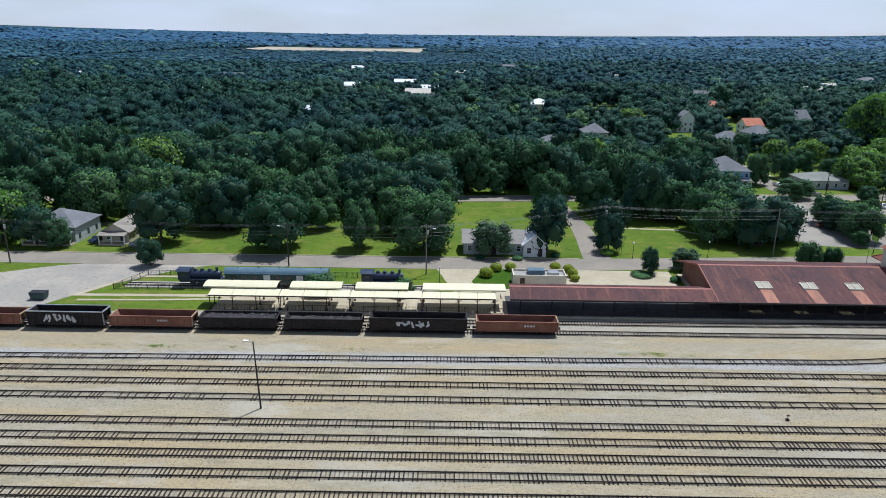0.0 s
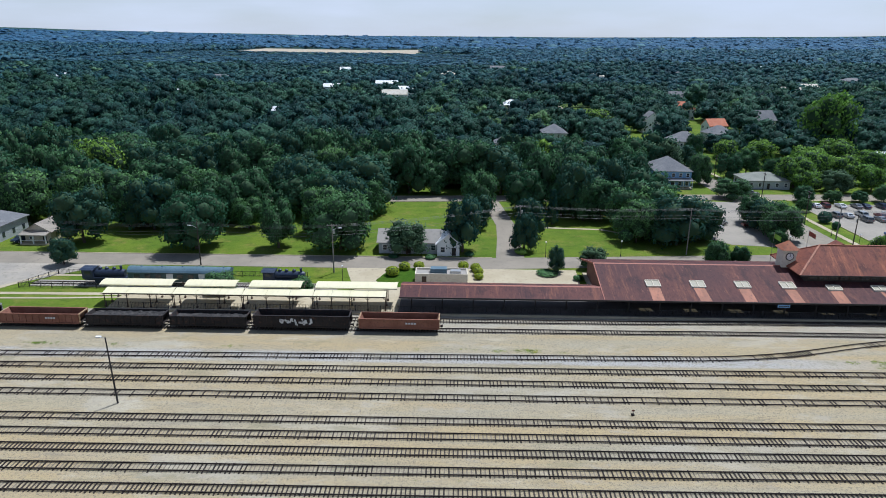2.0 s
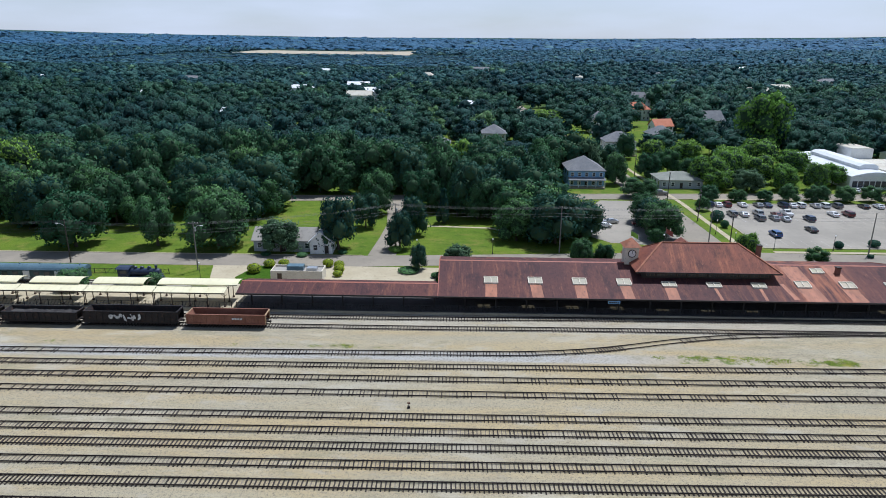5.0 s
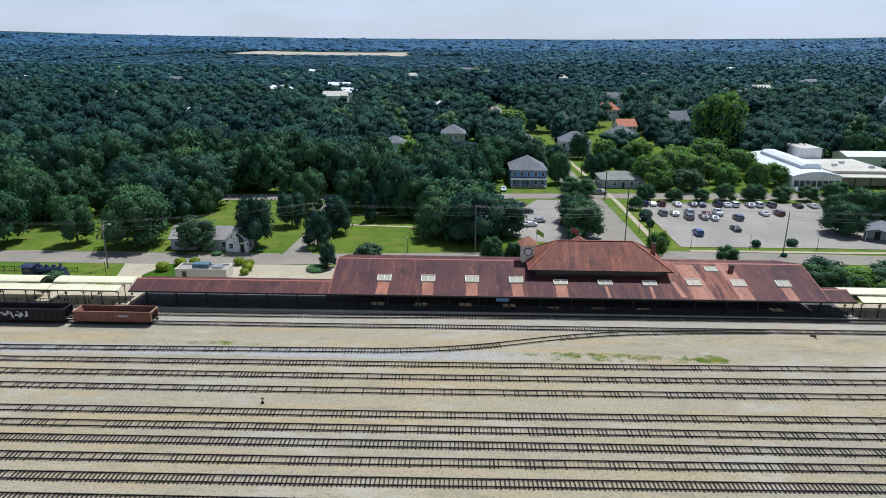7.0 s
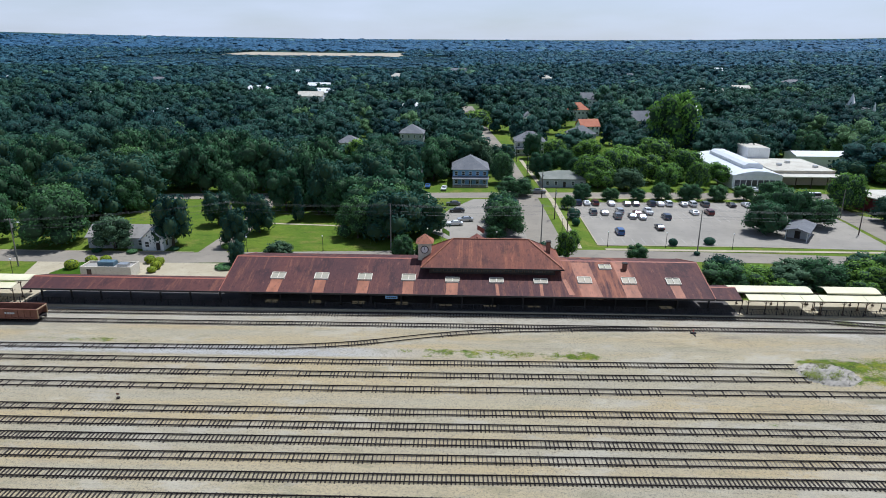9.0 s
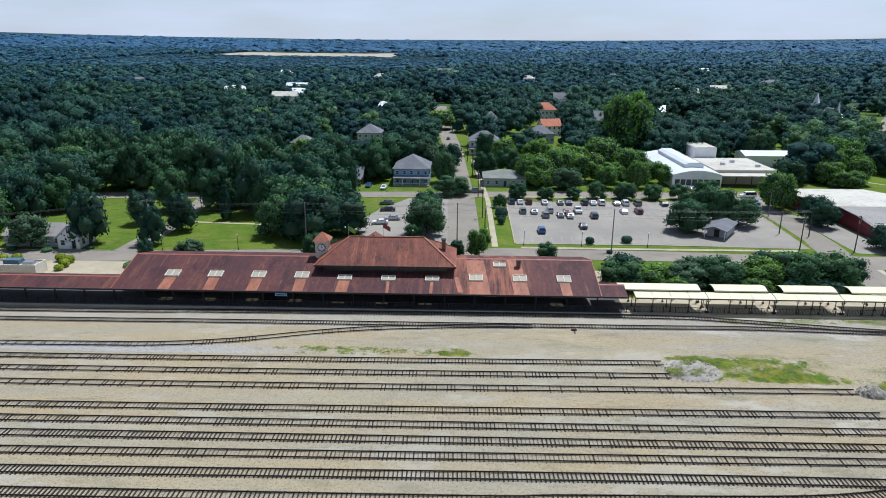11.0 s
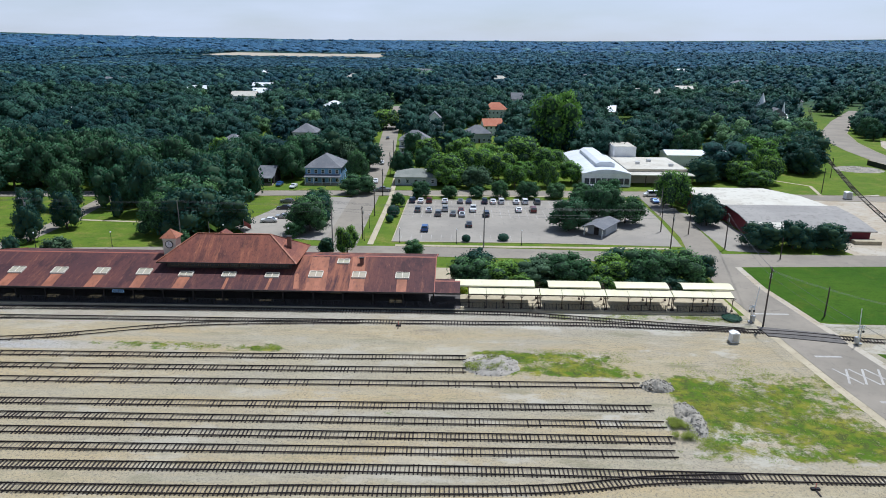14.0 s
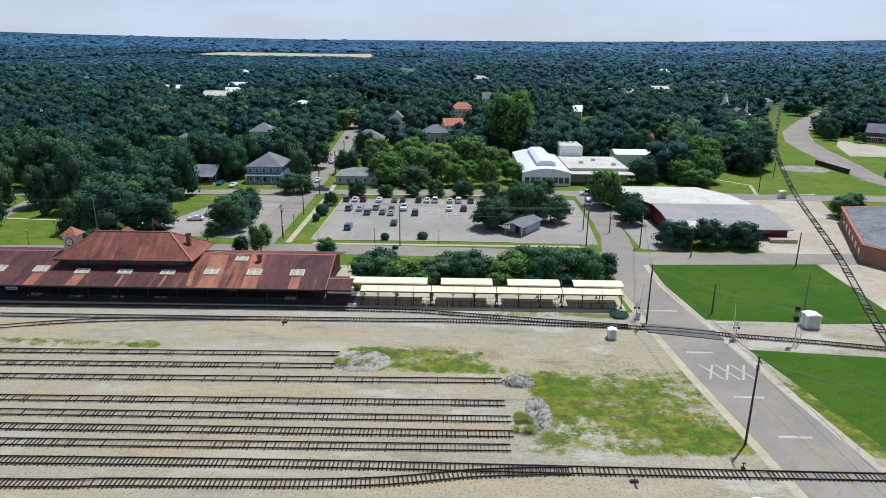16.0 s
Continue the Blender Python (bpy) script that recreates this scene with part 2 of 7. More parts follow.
def asphalt_material(name, a, b, crack=0.3):
    n = Nodes(name)
    co = n.pos()
    col = n.mix(n.ramp(n.noise(co, 0.07, 5, 0.65), 0.35, 0.66), a, b)
    col = n.mix(n.math("MULTIPLY", n.ramp(n.noise(co, 0.6, 5, 0.7), 0.52, 0.75), 0.4), col, (a[0] * 0.6, a[1] * 0.6, a[2] * 0.6))
    v = n.add("ShaderNodeTexVoronoi")
    v.feature = "DISTANCE_TO_EDGE"
    n.plug(v.inputs["Vector"], co)
    v.inputs["Scale"].default_value = 0.17
    gap = n.ramp(n.noise(co, 0.35, 4, 0.6), 0.5, 0.62)
    line = n.math("MULTIPLY", gap, n.math("SUBTRACT", 1.0, n.ramp(v.outputs["Distance"], 0.003, 0.012)))
    col = n.mix(n.math("MULTIPLY", line, crack), col, (0.06, 0.06, 0.06))
    n.bump(n.noise(co, 6.0, 3, 0.7), 0.3, 0.02)
    return n.done(col, 0.9, 0, 0.2)


M_YARD = yard_material()
def land_material():
    """Grass near the town, blending with y to a dark blue-green woodland floor farther out."""
    n = Nodes("land")
    co = n.pos()
    x, y, z = n.xyz(co)
    mottle = n.noise(co, 0.05, 5, 0.65)
    grass = n.mix(n.ramp(mottle, 0.38, 0.64), (0.092, 0.15, 0.016), (0.135, 0.185, 0.02))
    grass = n.mix(n.math("MULTIPLY", n.ramp(n.noise(co, 0.13, 6, 0.75), 0.5, 0.66), 0.8), grass, (0.2, 0.19, 0.045))
    grass = n.mix(n.math("MULTIPLY", n.ramp(n.noise(co, 0.45, 6, 0.75, (0.6, 1, 1)), 0.48, 0.68), 0.65), grass, (0.05, 0.088, 0.012))
    fine = n.noise(co, 2.4, 7, 0.82)
    grass = n.mix(n.math("MULTIPLY", n.ramp(fine, 0.46, 0.62), 0.55), grass, (0.05, 0.085, 0.01))
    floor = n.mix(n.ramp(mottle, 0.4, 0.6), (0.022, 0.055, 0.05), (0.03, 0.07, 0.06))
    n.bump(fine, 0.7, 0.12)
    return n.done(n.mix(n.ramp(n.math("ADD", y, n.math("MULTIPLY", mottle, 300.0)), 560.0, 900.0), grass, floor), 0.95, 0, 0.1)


M_LAND = land_material()
M_LAWN = grass_material("lawn", (0.04, 0.095, 0.006), (0.058, 0.116, 0.008), (0.092, 0.115, 0.014))
M_ROAD = asphalt_material("weathered_asphalt", (0.222, 0.196, 0.157), (0.278, 0.243, 0.193))
M_LOT = asphalt_material("parking_asphalt", (0.255, 0.232, 0.196), (0.31, 0.28, 0.234), 0.25)
M_CONC = surface("concrete", (0.38, 0.325, 0.22), (0.44, 0.38, 0.265), (0.28, 0.23, 0.155), 0.15, 1.2, 0.9, bump=0.01, world_co=True)
M_DIRT = surface("bare_dirt", (0.37, 0.305, 0.215), (0.43, 0.385, 0.31), (0.24, 0.2, 0.13), 0.08, 0.6, 0.95, bump=0.03, world_co=True)
M_GRAVELLOT = surface("gravel_lot", (0.3, 0.275, 0.235), (0.37, 0.33, 0.27), (0.2, 0.18, 0.14), 0.1, 1.0, 0.95, bump=0.03, world_co=True)
M_PAINT = surface("road_paint", (0.42, 0.4, 0.36), (0.34, 0.315, 0.28), (0.25, 0.23, 0.2), 0.4, 2.0, 0.8, world_co=True)
M_YELLOW = surface("yellow_road_paint", (0.5, 0.38, 0.1), (0.42, 0.34, 0.15), (0.34, 0.31, 0.26), 0.4, 2.0, 0.8, world_co=True)
M_RAIL = surface("rusty_rail_steel", (0.028, 0.021, 0.018), (0.04, 0.029, 0.024), (0.018, 0.015, 0.014), 0.5, 5, 0.75, 0.1, world_co=True)
M_TIE = surface("creosoted_timber", (0.034, 0.028, 0.025), (0.062, 0.05, 0.042), (0.02, 0.017, 0.016), 0.4, 6, 0.9, bump=0.02, vary=0.7)
M_DUSTY = surface("dust_covered_timber", (0.145, 0.124, 0.096), (0.22, 0.19, 0.145), (0.085, 0.072, 0.056), 0.4, 6, 0.95, bump=0.02, vary=0.8)
M_ROOF = roof_material("faded_red_roofing", (0.074, 0.031, 0.031), (0.105, 0.04, 0.034), (0.2, 0.078, 0.048))
M_HIP = roof_material("orange_red_roofing", (0.15, 0.056, 0.042), (0.235, 0.082, 0.05), (0.36, 0.135, 0.07), 0.5)
M_COPPER = surface("bare_rust_orange_roofing", (0.25, 0.095, 0.05), (0.35, 0.135, 0.072), (0.14, 0.055, 0.04), 0.7, 2.2, 0.6, stretch=(1, 0.25, 1))
M_TRIM = surface("red_trim", (0.3, 0.1, 0.07), (0.36, 0.13, 0.08), (0.2, 0.07, 0.05), 0.5, 3, 0.6)
M_SKYLIGHT = Nodes("translucent_skylight")
M_SKYLIGHT.done((0.6, 0.55, 0.42), 0.45)
_tr = M_SKYLIGHT.add("ShaderNodeBsdfTransparent")
_tr.inputs[0].default_value = (0.95, 0.86, 0.55, 1)
_mx = M_SKYLIGHT.add("ShaderNodeMixShader")
_mx.inputs[0].default_value = 0.4
M_SKYLIGHT.t.links.new(M_SKYLIGHT.p.outputs[0], _mx.inputs[1])
M_SKYLIGHT.t.links.new(_tr.outputs[0], _mx.inputs[2])
M_SKYLIGHT.t.links.new(_mx.outputs[0], M_SKYLIGHT.t.nodes["Material Output"].inputs[0])
M_SKYLIGHT = M_SKYLIGHT.m
M_DARKWOOD = surface("dark_timber", (0.035, 0.03, 0.028), (0.055, 0.045, 0.04), (0.02, 0.018, 0.018), 0.4, 4, 0.8)
M_BRICK = surface("dark_red_brick", (0.17, 0.08, 0.06), (0.22, 0.11, 0.08), (0.1, 0.06, 0.05), 0.4, 3, 0.9, bump=0.02)
# the shade below the station roof is put into these two dark colours
M_SHADEBRICK = surface("roof_shade_brick", (0.06, 0.042, 0.036), (0.085, 0.056, 0.046), (0.04, 0.03, 0.028), 0.4, 3, 0.9, bump=0.02)
M_SHADEFLOOR = surface("roof_shade_floor", (0.085, 0.078, 0.074), (0.115, 0.104, 0.096), (0.06, 0.055, 0.052), 0.3, 2.5, 0.9, bump=0.01, world_co=True)
M_STUCCO = surface("cream_stucco", (0.62, 0.56, 0.45), (0.68, 0.62, 0.51), (0.5, 0.44, 0.34), 0.3, 2, 0.9, bump=0.01)
M_WHITE = surface("white_paint", (0.78, 0.78, 0.76), (0.7, 0.7, 0.68), (0.6, 0.59, 0.56), 0.3, 2, 0.6)
M_CREAM = surface("cream_metal_canopy", (0.72, 0.67, 0.45), (0.68, 0.62, 0.4), (0.6, 0.54, 0.38), 0.3, 2, 0.45, stretch=(1, 0.2, 1))
M_BROWN = surface("brown_painted_steel", (0.07, 0.045, 0.032), (0.09, 0.06, 0.042), (0.05, 0.03, 0.022), 0.6, 4, 0.5)
M_BLACK = surface("black_iron", (0.02, 0.021, 0.025), (0.03, 0.03, 0.034), (0.012, 0.012, 0.014), 0.6, 4, 0.5)
M_RUST = surface("rusted_brown_steel", (0.2, 0.085, 0.055), (0.26, 0.12, 0.08), (0.12, 0.06, 0.045), 0.35, 2.5, 0.8, bump=0.01)
M_CARBLACK = surface("weathered_black_steel", (0.015, 0.014, 0.015), (0.028, 0.024, 0.023), (0.085, 0.042, 0.03), 0.35, 2.0, 0.75, bump=0.01)
M_CARIN = surface("dark_car_interior", (0.02, 0.017, 0.016), (0.035, 0.027, 0.024), (0.05, 0.03, 0.022), 0.4, 2, 0.9)
M_SAND = surface("tan_weathered_steel", (0.38, 0.26, 0.15), (0.3, 0.19, 0.11), (0.2, 0.11, 0.07), 0.5, 3, 0.8)
M_COAL = surface("coal_rubble", (0.03, 0.028, 0.028), (0.06, 0.055, 0.052), (0.1, 0.095, 0.09), 0.6, 2.5, 0.9, bump=0.1)
M_GRAF = surface("faded_white_paint", (0.62, 0.62, 0.62), (0.5, 0.5, 0.5), (0.25, 0.24, 0.24), 0.8, 3, 0.7)
M_LOCO = surface("navy_locomotive_paint", (0.026, 0.038, 0.07), (0.04, 0.055, 0.09), (0.018, 0.022, 0.034), 0.6, 3, 0.4)
M_COACH = surface("blue_green_coach_paint", (0.045, 0.085, 0.085), (0.06, 0.1, 0.1), (0.035, 0.06, 0.06), 0.4, 3, 0.5)
M_COACHROOF = surface("slate_blue_coach_roof", (0.09, 0.15, 0.19), (0.115, 0.18, 0.22), (0.06, 0.09, 0.11), 0.4, 3, 0.5)
M_POLE = surface("weathered_wood_pole", (0.06, 0.048, 0.04), (0.085, 0.07, 0.058), (0.04, 0.032, 0.028), 0.6, 4, 0.9, stretch=(1, 1, 0.15))
M_GREYPOLE = surface("grey_wood_pole", (0.2, 0.185, 0.165), (0.25, 0.23, 0.21), (0.13, 0.12, 0.11), 0.6, 4, 0.9, stretch=(1, 1, 0.15))
M_WIRE = surface("cable", (0.05, 0.05, 0.055), (0.06, 0.06, 0.06), None, 1, 3, 0.5)
M_STEEL = surface("galvanised_steel", (0.45, 0.46, 0.47), (0.5, 0.51, 0.52), (0.36, 0.36, 0.37), 0.7, 5, 0.4, 0.7)
M_GREYROOF = surface("grey_shingles", (0.15, 0.155, 0.165), (0.2, 0.2, 0.205), (0.1, 0.1, 0.11), 0.3, 2.5, 0.9, bump=0.02)
M_TANROOF = surface("tan_shingles", (0.27, 0.24, 0.2), (0.32, 0.285, 0.24), (0.2, 0.175, 0.15), 0.3, 2.5, 0.9, bump=0.02)
M_OLIVEROOF = surface("olive_grey_shingles", (0.2, 0.21, 0.18), (0.25, 0.255, 0.22), (0.15, 0.155, 0.13), 0.3, 2.5, 0.9, bump=0.02)
M_REDROOF = surface("terracotta_roof", (0.45, 0.16, 0.09), (0.5, 0.2, 0.12), (0.34, 0.12, 0.07), 0.3, 2.5, 0.85, bump=0.02)
M_WHITEROOF = surface("white_metal_roof", (0.72, 0.73, 0.74), (0.66, 0.67, 0.68), (0.52, 0.53, 0.54), 0.25, 1.2, 0.4, stretch=(0.3, 1, 1))
M_FLATROOF = surface("white_membrane_roof", (0.55, 0.52, 0.44), (0.46, 0.42, 0.34), (0.34, 0.3, 0.24), 0.07, 0.5, 0.8)
M_GREYFLAT = surface("grey_tar_roof", (0.31, 0.29, 0.26), (0.26, 0.243, 0.22), (0.2, 0.185, 0.165), 0.1, 0.8, 0.9)
M_DARKFLAT = surface("dark_tar_roof", (0.11, 0.11, 0.115), (0.16, 0.16, 0.16), (0.3, 0.3, 0.29), 0.15, 0.8, 0.9)
M_BLUEWALL = surface("pale_blue_clapboard", (0.2, 0.36, 0.56), (0.24, 0.4, 0.6), (0.17, 0.3, 0.48), 0.3, 3, 0.7)
M_TANWALL = surface("tan_clapboard", (0.5, 0.44, 0.34), (0.55, 0.49, 0.38), (0.42, 0.36, 0.28), 0.3, 3, 0.8)
M_GREYWALL = surface("grey_clapboard", (0.36, 0.38, 0.4), (0.42, 0.44, 0.46), (0.3, 0.31, 0.33), 0.3, 3, 0.8)
M_MAROON = surface("maroon_metal_wall", (0.16, 0.022, 0.035), (0.19, 0.03, 0.04), (0.12, 0.02, 0.03), 0.3, 3, 0.6)
M_BRICKTAN = surface("orange_brown_brick", (0.3, 0.16, 0.1), (0.36, 0.2, 0.13), (0.22, 0.12, 0.08), 0.4, 3, 0.9, bump=0.02)
M_GLASS = Nodes("window_glass").done((0.03, 0.04, 0.05), 0.08, 0.0, 0.6)
M_TYRE = surface("rubber", (0.02, 0.02, 0.02), (0.03, 0.03, 0.03), None, 1, 5, 0.8)
M_BARK = surface("bark", (0.09, 0.07, 0.055), (0.13, 0.1, 0.08), (0.06, 0.048, 0.04), 0.6, 5, 0.95, bump=0.03)
M_LAMPHEAD = surface("pale_lamp_head", (0.75, 0.75, 0.74), (0.8, 0.8, 0.78), None, 1, 3, 0.4)
M_ROCK = surface("grey_rubble", (0.27, 0.25, 0.21), (0.36, 0.325, 0.26), (0.13, 0.11, 0.08), 0.4, 2.2, 0.95, bump=0.12)
M_RED = surface("red_paint", (0.45, 0.05, 0.04), (0.4, 0.06, 0.05), None, 1, 3, 0.5)
M_LEAF = leaf_material("leaves", (0.034, 0.102, 0.049), (0.112, 0.224, 0.072), (0.067, 0.158, 0.060))
# darker copy of the leaves: shade of the rear trees put into colour
M_LEAFSHADED = leaf_material("shaded_leaves", (0.021, 0.071, 0.043), (0.067, 0.153, 0.063), (0.039, 0.107, 0.052))
M_LEAFLIGHT = leaf_material("light_leaves", (0.120, 0.250, 0.042), (0.189, 0.321, 0.053), (0.112, 0.219, 0.042))
M_LEAFDARK = leaf_material("dark_leaves", (0.019, 0.063, 0.049), (0.038, 0.097, 0.063), (0.026, 0.075, 0.052))
M_LEAFGREY = leaf_material("silvery_leaves", (0.086, 0.158, 0.084), (0.116, 0.189, 0.101), (0.095, 0.153, 0.078))
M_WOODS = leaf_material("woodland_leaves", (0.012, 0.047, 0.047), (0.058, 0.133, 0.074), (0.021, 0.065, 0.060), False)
# aerial haze is put into these leaf colours, bluer and paler with distance
M_MIDHAZE = leaf_material("mid_haze_leaves", (0.015, 0.058, 0.074), (0.057, 0.135, 0.110), (0.024, 0.079, 0.090), False)
M_FARHAZE = leaf_material("far_haze_leaves", (0.024, 0.080, 0.128), (0.057, 0.137, 0.168), (0.030, 0.092, 0.141), False)
M_HILLHAZE = leaf_material("hill_haze_leaves", (0.043, 0.117, 0.207), (0.053, 0.131, 0.218), (0.045, 0.120, 0.211), False)
M_CLIPPED = leaf_material("clipped_shrub_leaves", (0.25, 0.32, 0.02), (0.3, 0.36, 0.03), (0.23, 0.28, 0.02))
# solid filler inside crowns; the shade among leaves is put into its colour
M_CORE = surface("core_shade", (0.034, 0.068, 0.032), (0.046, 0.088, 0.038), (0.026, 0.05, 0.024), 0.3, 2, 0.95)

# ---- mesh helpers ----


class Geo:
    """Collects vertices and faces of one mesh."""

    def __init__(self):
        self.v, self.f = [], []

    def face(self, *pts):
        b = len(self.v)
        self.v += [tuple(p) for p in pts]
        self.f.append(tuple(range(b, b + len(pts))))
        return self

    def box(self, x0, x1, y0, y1, z0, z1, m=None):
        b = len(self.v)
        pts = [(x0, y0, z0), (x1, y0, z0), (x1, y1, z0), (x0, y1, z0), (x0, y0, z1), (x1, y0, z1), (x1, y1, z1), (x0, y1, z1)]
        self.v += [tuple(m @ Vector(p)) for p in pts] if m else pts
        for q in ((0, 3, 2, 1), (4, 5, 6, 7), (0, 1, 5, 4), (1, 2, 6, 5), (2, 3, 7, 6), (3, 0, 4, 7)):
            self.f.append(tuple(b + i for i in q))
        return self

    def beam(self, a, c, w, h):
        """A square bar from a to c."""
        a, c = Vector(a), Vector(c)
        d = (c - a).normalized()
        s = d.cross(Vector((0, 0, 1)))
        s = s.normalized() if s.length > 1e-4 else Vector((1, 0, 0))
        u = s.cross(d)
        b = len(self.v)
        for p in (a, c):
            for i, j in ((-1, -1), (1, -1), (1, 1), (-1, 1)):
                self.v.append(tuple(p + s * (i * w / 2) + u * (j * h / 2)))
        self.f += [(b, b + 1, b + 2, b + 3), (b + 7, b + 6, b + 5, b + 4)]
        for i in range(4):
            j = (i + 1) % 4
            self.f.append((b + i, b + 4 + i, b + 4 + j, b + j))
        return self

    def rod(self, a, c, r0, r1=None, n=8):
        r1 = r0 if r1 is None else r1
        a, c = Vector(a), Vector(c)
        d = (c - a).normalized()
        s = d.cross(Vector((0, 0, 1)))
        s = s.normalized() if s.length > 1e-4 else Vector((1, 0, 0))
        u = s.cross(d)
        b = len(self.v)
        for p, r in ((a, r0), (c, r1)):
            for i in range(n):
                t = 2 * math.pi * i / n
                self.v.append(tuple(p + s * (r * math.cos(t)) + u * (r * math.sin(t))))
        for i in range(n):
            j = (i + 1) % n
            self.f.append((b + i, b + n + i, b + n + j, b + j))
        self.f += [tuple(b + i for i in range(n)), tuple(b + n + i for i in reversed(range(n)))]
        return self

    def tube(self, pts, r, n=4):
        for p, q in zip(pts, pts[1:]):
            self.rod(p, q, r, r, n)
        return self

    def prism(self, poly, axis, a, c):
        """A polygon (u, v) swept along the axis 'x', 'y' or 'z' from a to c."""
        def at(u, v, w):
            return {"x": (w, u, v), "y": (u, w, v), "z": (u, v, w)}[axis]
        b, n = len(self.v), len(poly)
        self.v += [at(u, v, a) for u, v in poly] + [at(u, v, c) for u, v in poly]
        for i in range(n):
            j = (i + 1) % n
            self.f.append((b + i, b + j, b + n + j, b + n + i))
        self.f += [tuple(b + i for i in reversed(range(n))), tuple(b + n + i for i in range(n))]
        return self

    def mesh(self, name, mat, smooth=False):
        me = bpy.data.meshes.new(name)
        me.from_pydata(self.v, [], self.f)
        me.materials.append(mat)
        bm = bmesh.new()
        bm.from_mesh(me)
        bmesh.ops.recalc_face_normals(bm, faces=bm.faces)
        bm.to_mesh(me)
        bm.free()
        if smooth:
            me.shade_smooth()
        return me


def part(name, geo, mat, parent, label="", smooth=False):
    me = geo if isinstance(geo, bpy.types.Mesh) else geo.mesh(name, mat, smooth)
    ob = new(name, me)
    ob.parent = parent
    if label:
        ob["label"] = label
    return ob


def thing(name, label, category, group="", at=(0, 0, 0), rz=0.0, kind=""):
    ob = new(name)
    ob.empty_display_size = 0.2
    ob.matrix_basis = pose(*at, 0, 0, rz)
    return tagged(ob, label, category, group, kind)


def structure(name, geo, mat, label, category, kind="structure", smooth=False):
    return tagged(new(name, geo.mesh(name, mat, smooth)), label, category, "", kind)


def raw_mesh(name, verts, quads, mat, tris=None, normals=None, tint=None):
    """A mesh straight from arrays: quads and, where given, triangles; tint: leaf tone of each tree of a wood, with
    painted light and dark bands.
    """
    me = bpy.data.meshes.new(name)
    nq, nt = len(quads), 0 if tris is None else len(tris)
    me.vertices.add(len(verts))
    me.vertices.foreach_set("co", np.ascontiguousarray(verts, np.float32).ravel())
    idx = np.concatenate([np.asarray(quads, np.int32).ravel(), np.zeros(0, np.int32) if tris is None else np.asarray(tris, np.int32).ravel()])
    me.loops.add(len(idx))
    me.loops.foreach_set("vertex_index", idx)
    me.polygons.add(nq + nt)
    me.polygons.foreach_set("loop_start", np.concatenate([np.arange(nq) * 4, nq * 4 + np.arange(nt) * 3]).astype(np.int32))
    me.update(calc_edges=True)
    me.materials.append(mat)
    if normals is not None:
        me.polygons.foreach_set("use_smooth", np.ones(nq + nt, bool))
        me.normals_split_custom_set_from_vertices(np.ascontiguousarray(normals, np.float32))
    if tint is not None:
        me.attributes.new("tint", "FLOAT", "POINT").data.foreach_set("value", np.ascontiguousarray(tint, np.float32))
    return me


def strip(points, z, closed=False):
    """A flat ribbon along (x, y, width) rows."""
    g = Geo()
    left, right = [], []
    for i, (x, y, w) in enumerate(points):
        a, c = points[max(i - 1, 0)], points[min(i + 1, len(points) - 1)]
        d = Vector((c[0] - a[0], c[1] - a[1])).normalized()
        left.append((x - d.y * w / 2, y + d.x * w / 2, z))
        right.append((x + d.y * w / 2, y - d.x * w / 2, z))
    for i in range(len(points) - 1):
        g.face(right[i], right[i + 1], left[i + 1], left[i])
    return g, left, right


def kerb(line, w=0.3, h=0.15):
    g = Geo()
    for a, c in zip(line, line[1:]):
        g.beam((a[0], a[1], h / 2), (c[0], c[1], h / 2), w, h)
    return g


def sheet(poly, z, thick=0.0):
    g = Geo()
    if thick:
        g.prism(poly, "z", z - thick, z)
    else:
        g.face(*[(x, y, z) for x, y in poly])
    return g


def rise(x, y):
    """Height of the land: level near the yard, low hills towards the horizon."""
    r = math.hypot(x - 85, y)
    if r < 500:
        return 0.0
    h = 54 * ((r - 500) / 4100) ** 2.1
    return h + min(1.0, (r - 500) / 1500) * (5.0 * noise.noise((x / 700, y / 500, 3.1)) + 2.5 * noise.noise((x / 260, y / 200, 7.7)))


# ---- ground ----
xs = sorted(set([-5200, -4400, -3800] + list(range(-3400, 3801, 200)) + list(range(-600, 801, 100)) + [4400, 5200]))
ys = sorted(set([-4800, -3000, -1500, -600, -200] + list(range(0, 601, 100)) + list(range(600, 4801, 150)) + [5200]))
ground = Geo()
ground.v = [(x, y, rise(x, y)) for y in ys for x in xs]
for j in range(len(ys) - 1):
    for i in range(len(xs) - 1):
        a = j * len(xs) + i
        ground.f.append((a, a + 1, a + 1 + len(xs), a + len(xs)))
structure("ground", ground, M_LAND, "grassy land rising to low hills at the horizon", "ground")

yard = sheet([(-400, -120), (420, -120), (420, 112), (222, 112.5), (207, 116), (-44, 117.2), (-60, 116.5), (-110, 113.5), (-400, 112)], 0.02)
structure("railway_yard", yard, M_YARD, "tan gravel and dirt of a railway yard with weeds", "ground")
structure("gravel_drive", sheet([(-240, 118), (-96, 117), (-82, 117.5), (-74.5, 129), (-62, 141), (-48, 146.5), (-76, 146.5), (-92, 141.5), (-110, 132), (-240, 128)], 0.03), M_GRAVELLOT, "pale gravel drive joining the street", "drive")
structure("field", sheet([(215.5, 145.3), (219.2, 113.5), (242, 111.8), (257.5, 112.5), (259, 149.3), (238, 148.4)], 0.035), M_LAWN, "mown green field between street and railway", "grass")
structure("field_near", sheet([(222.5, 100), (228.5, 68.5), (280, 66), (282, 92), (243, 98)], 0.03), M_LAWN, "mown green field beside the level crossing", "grass")
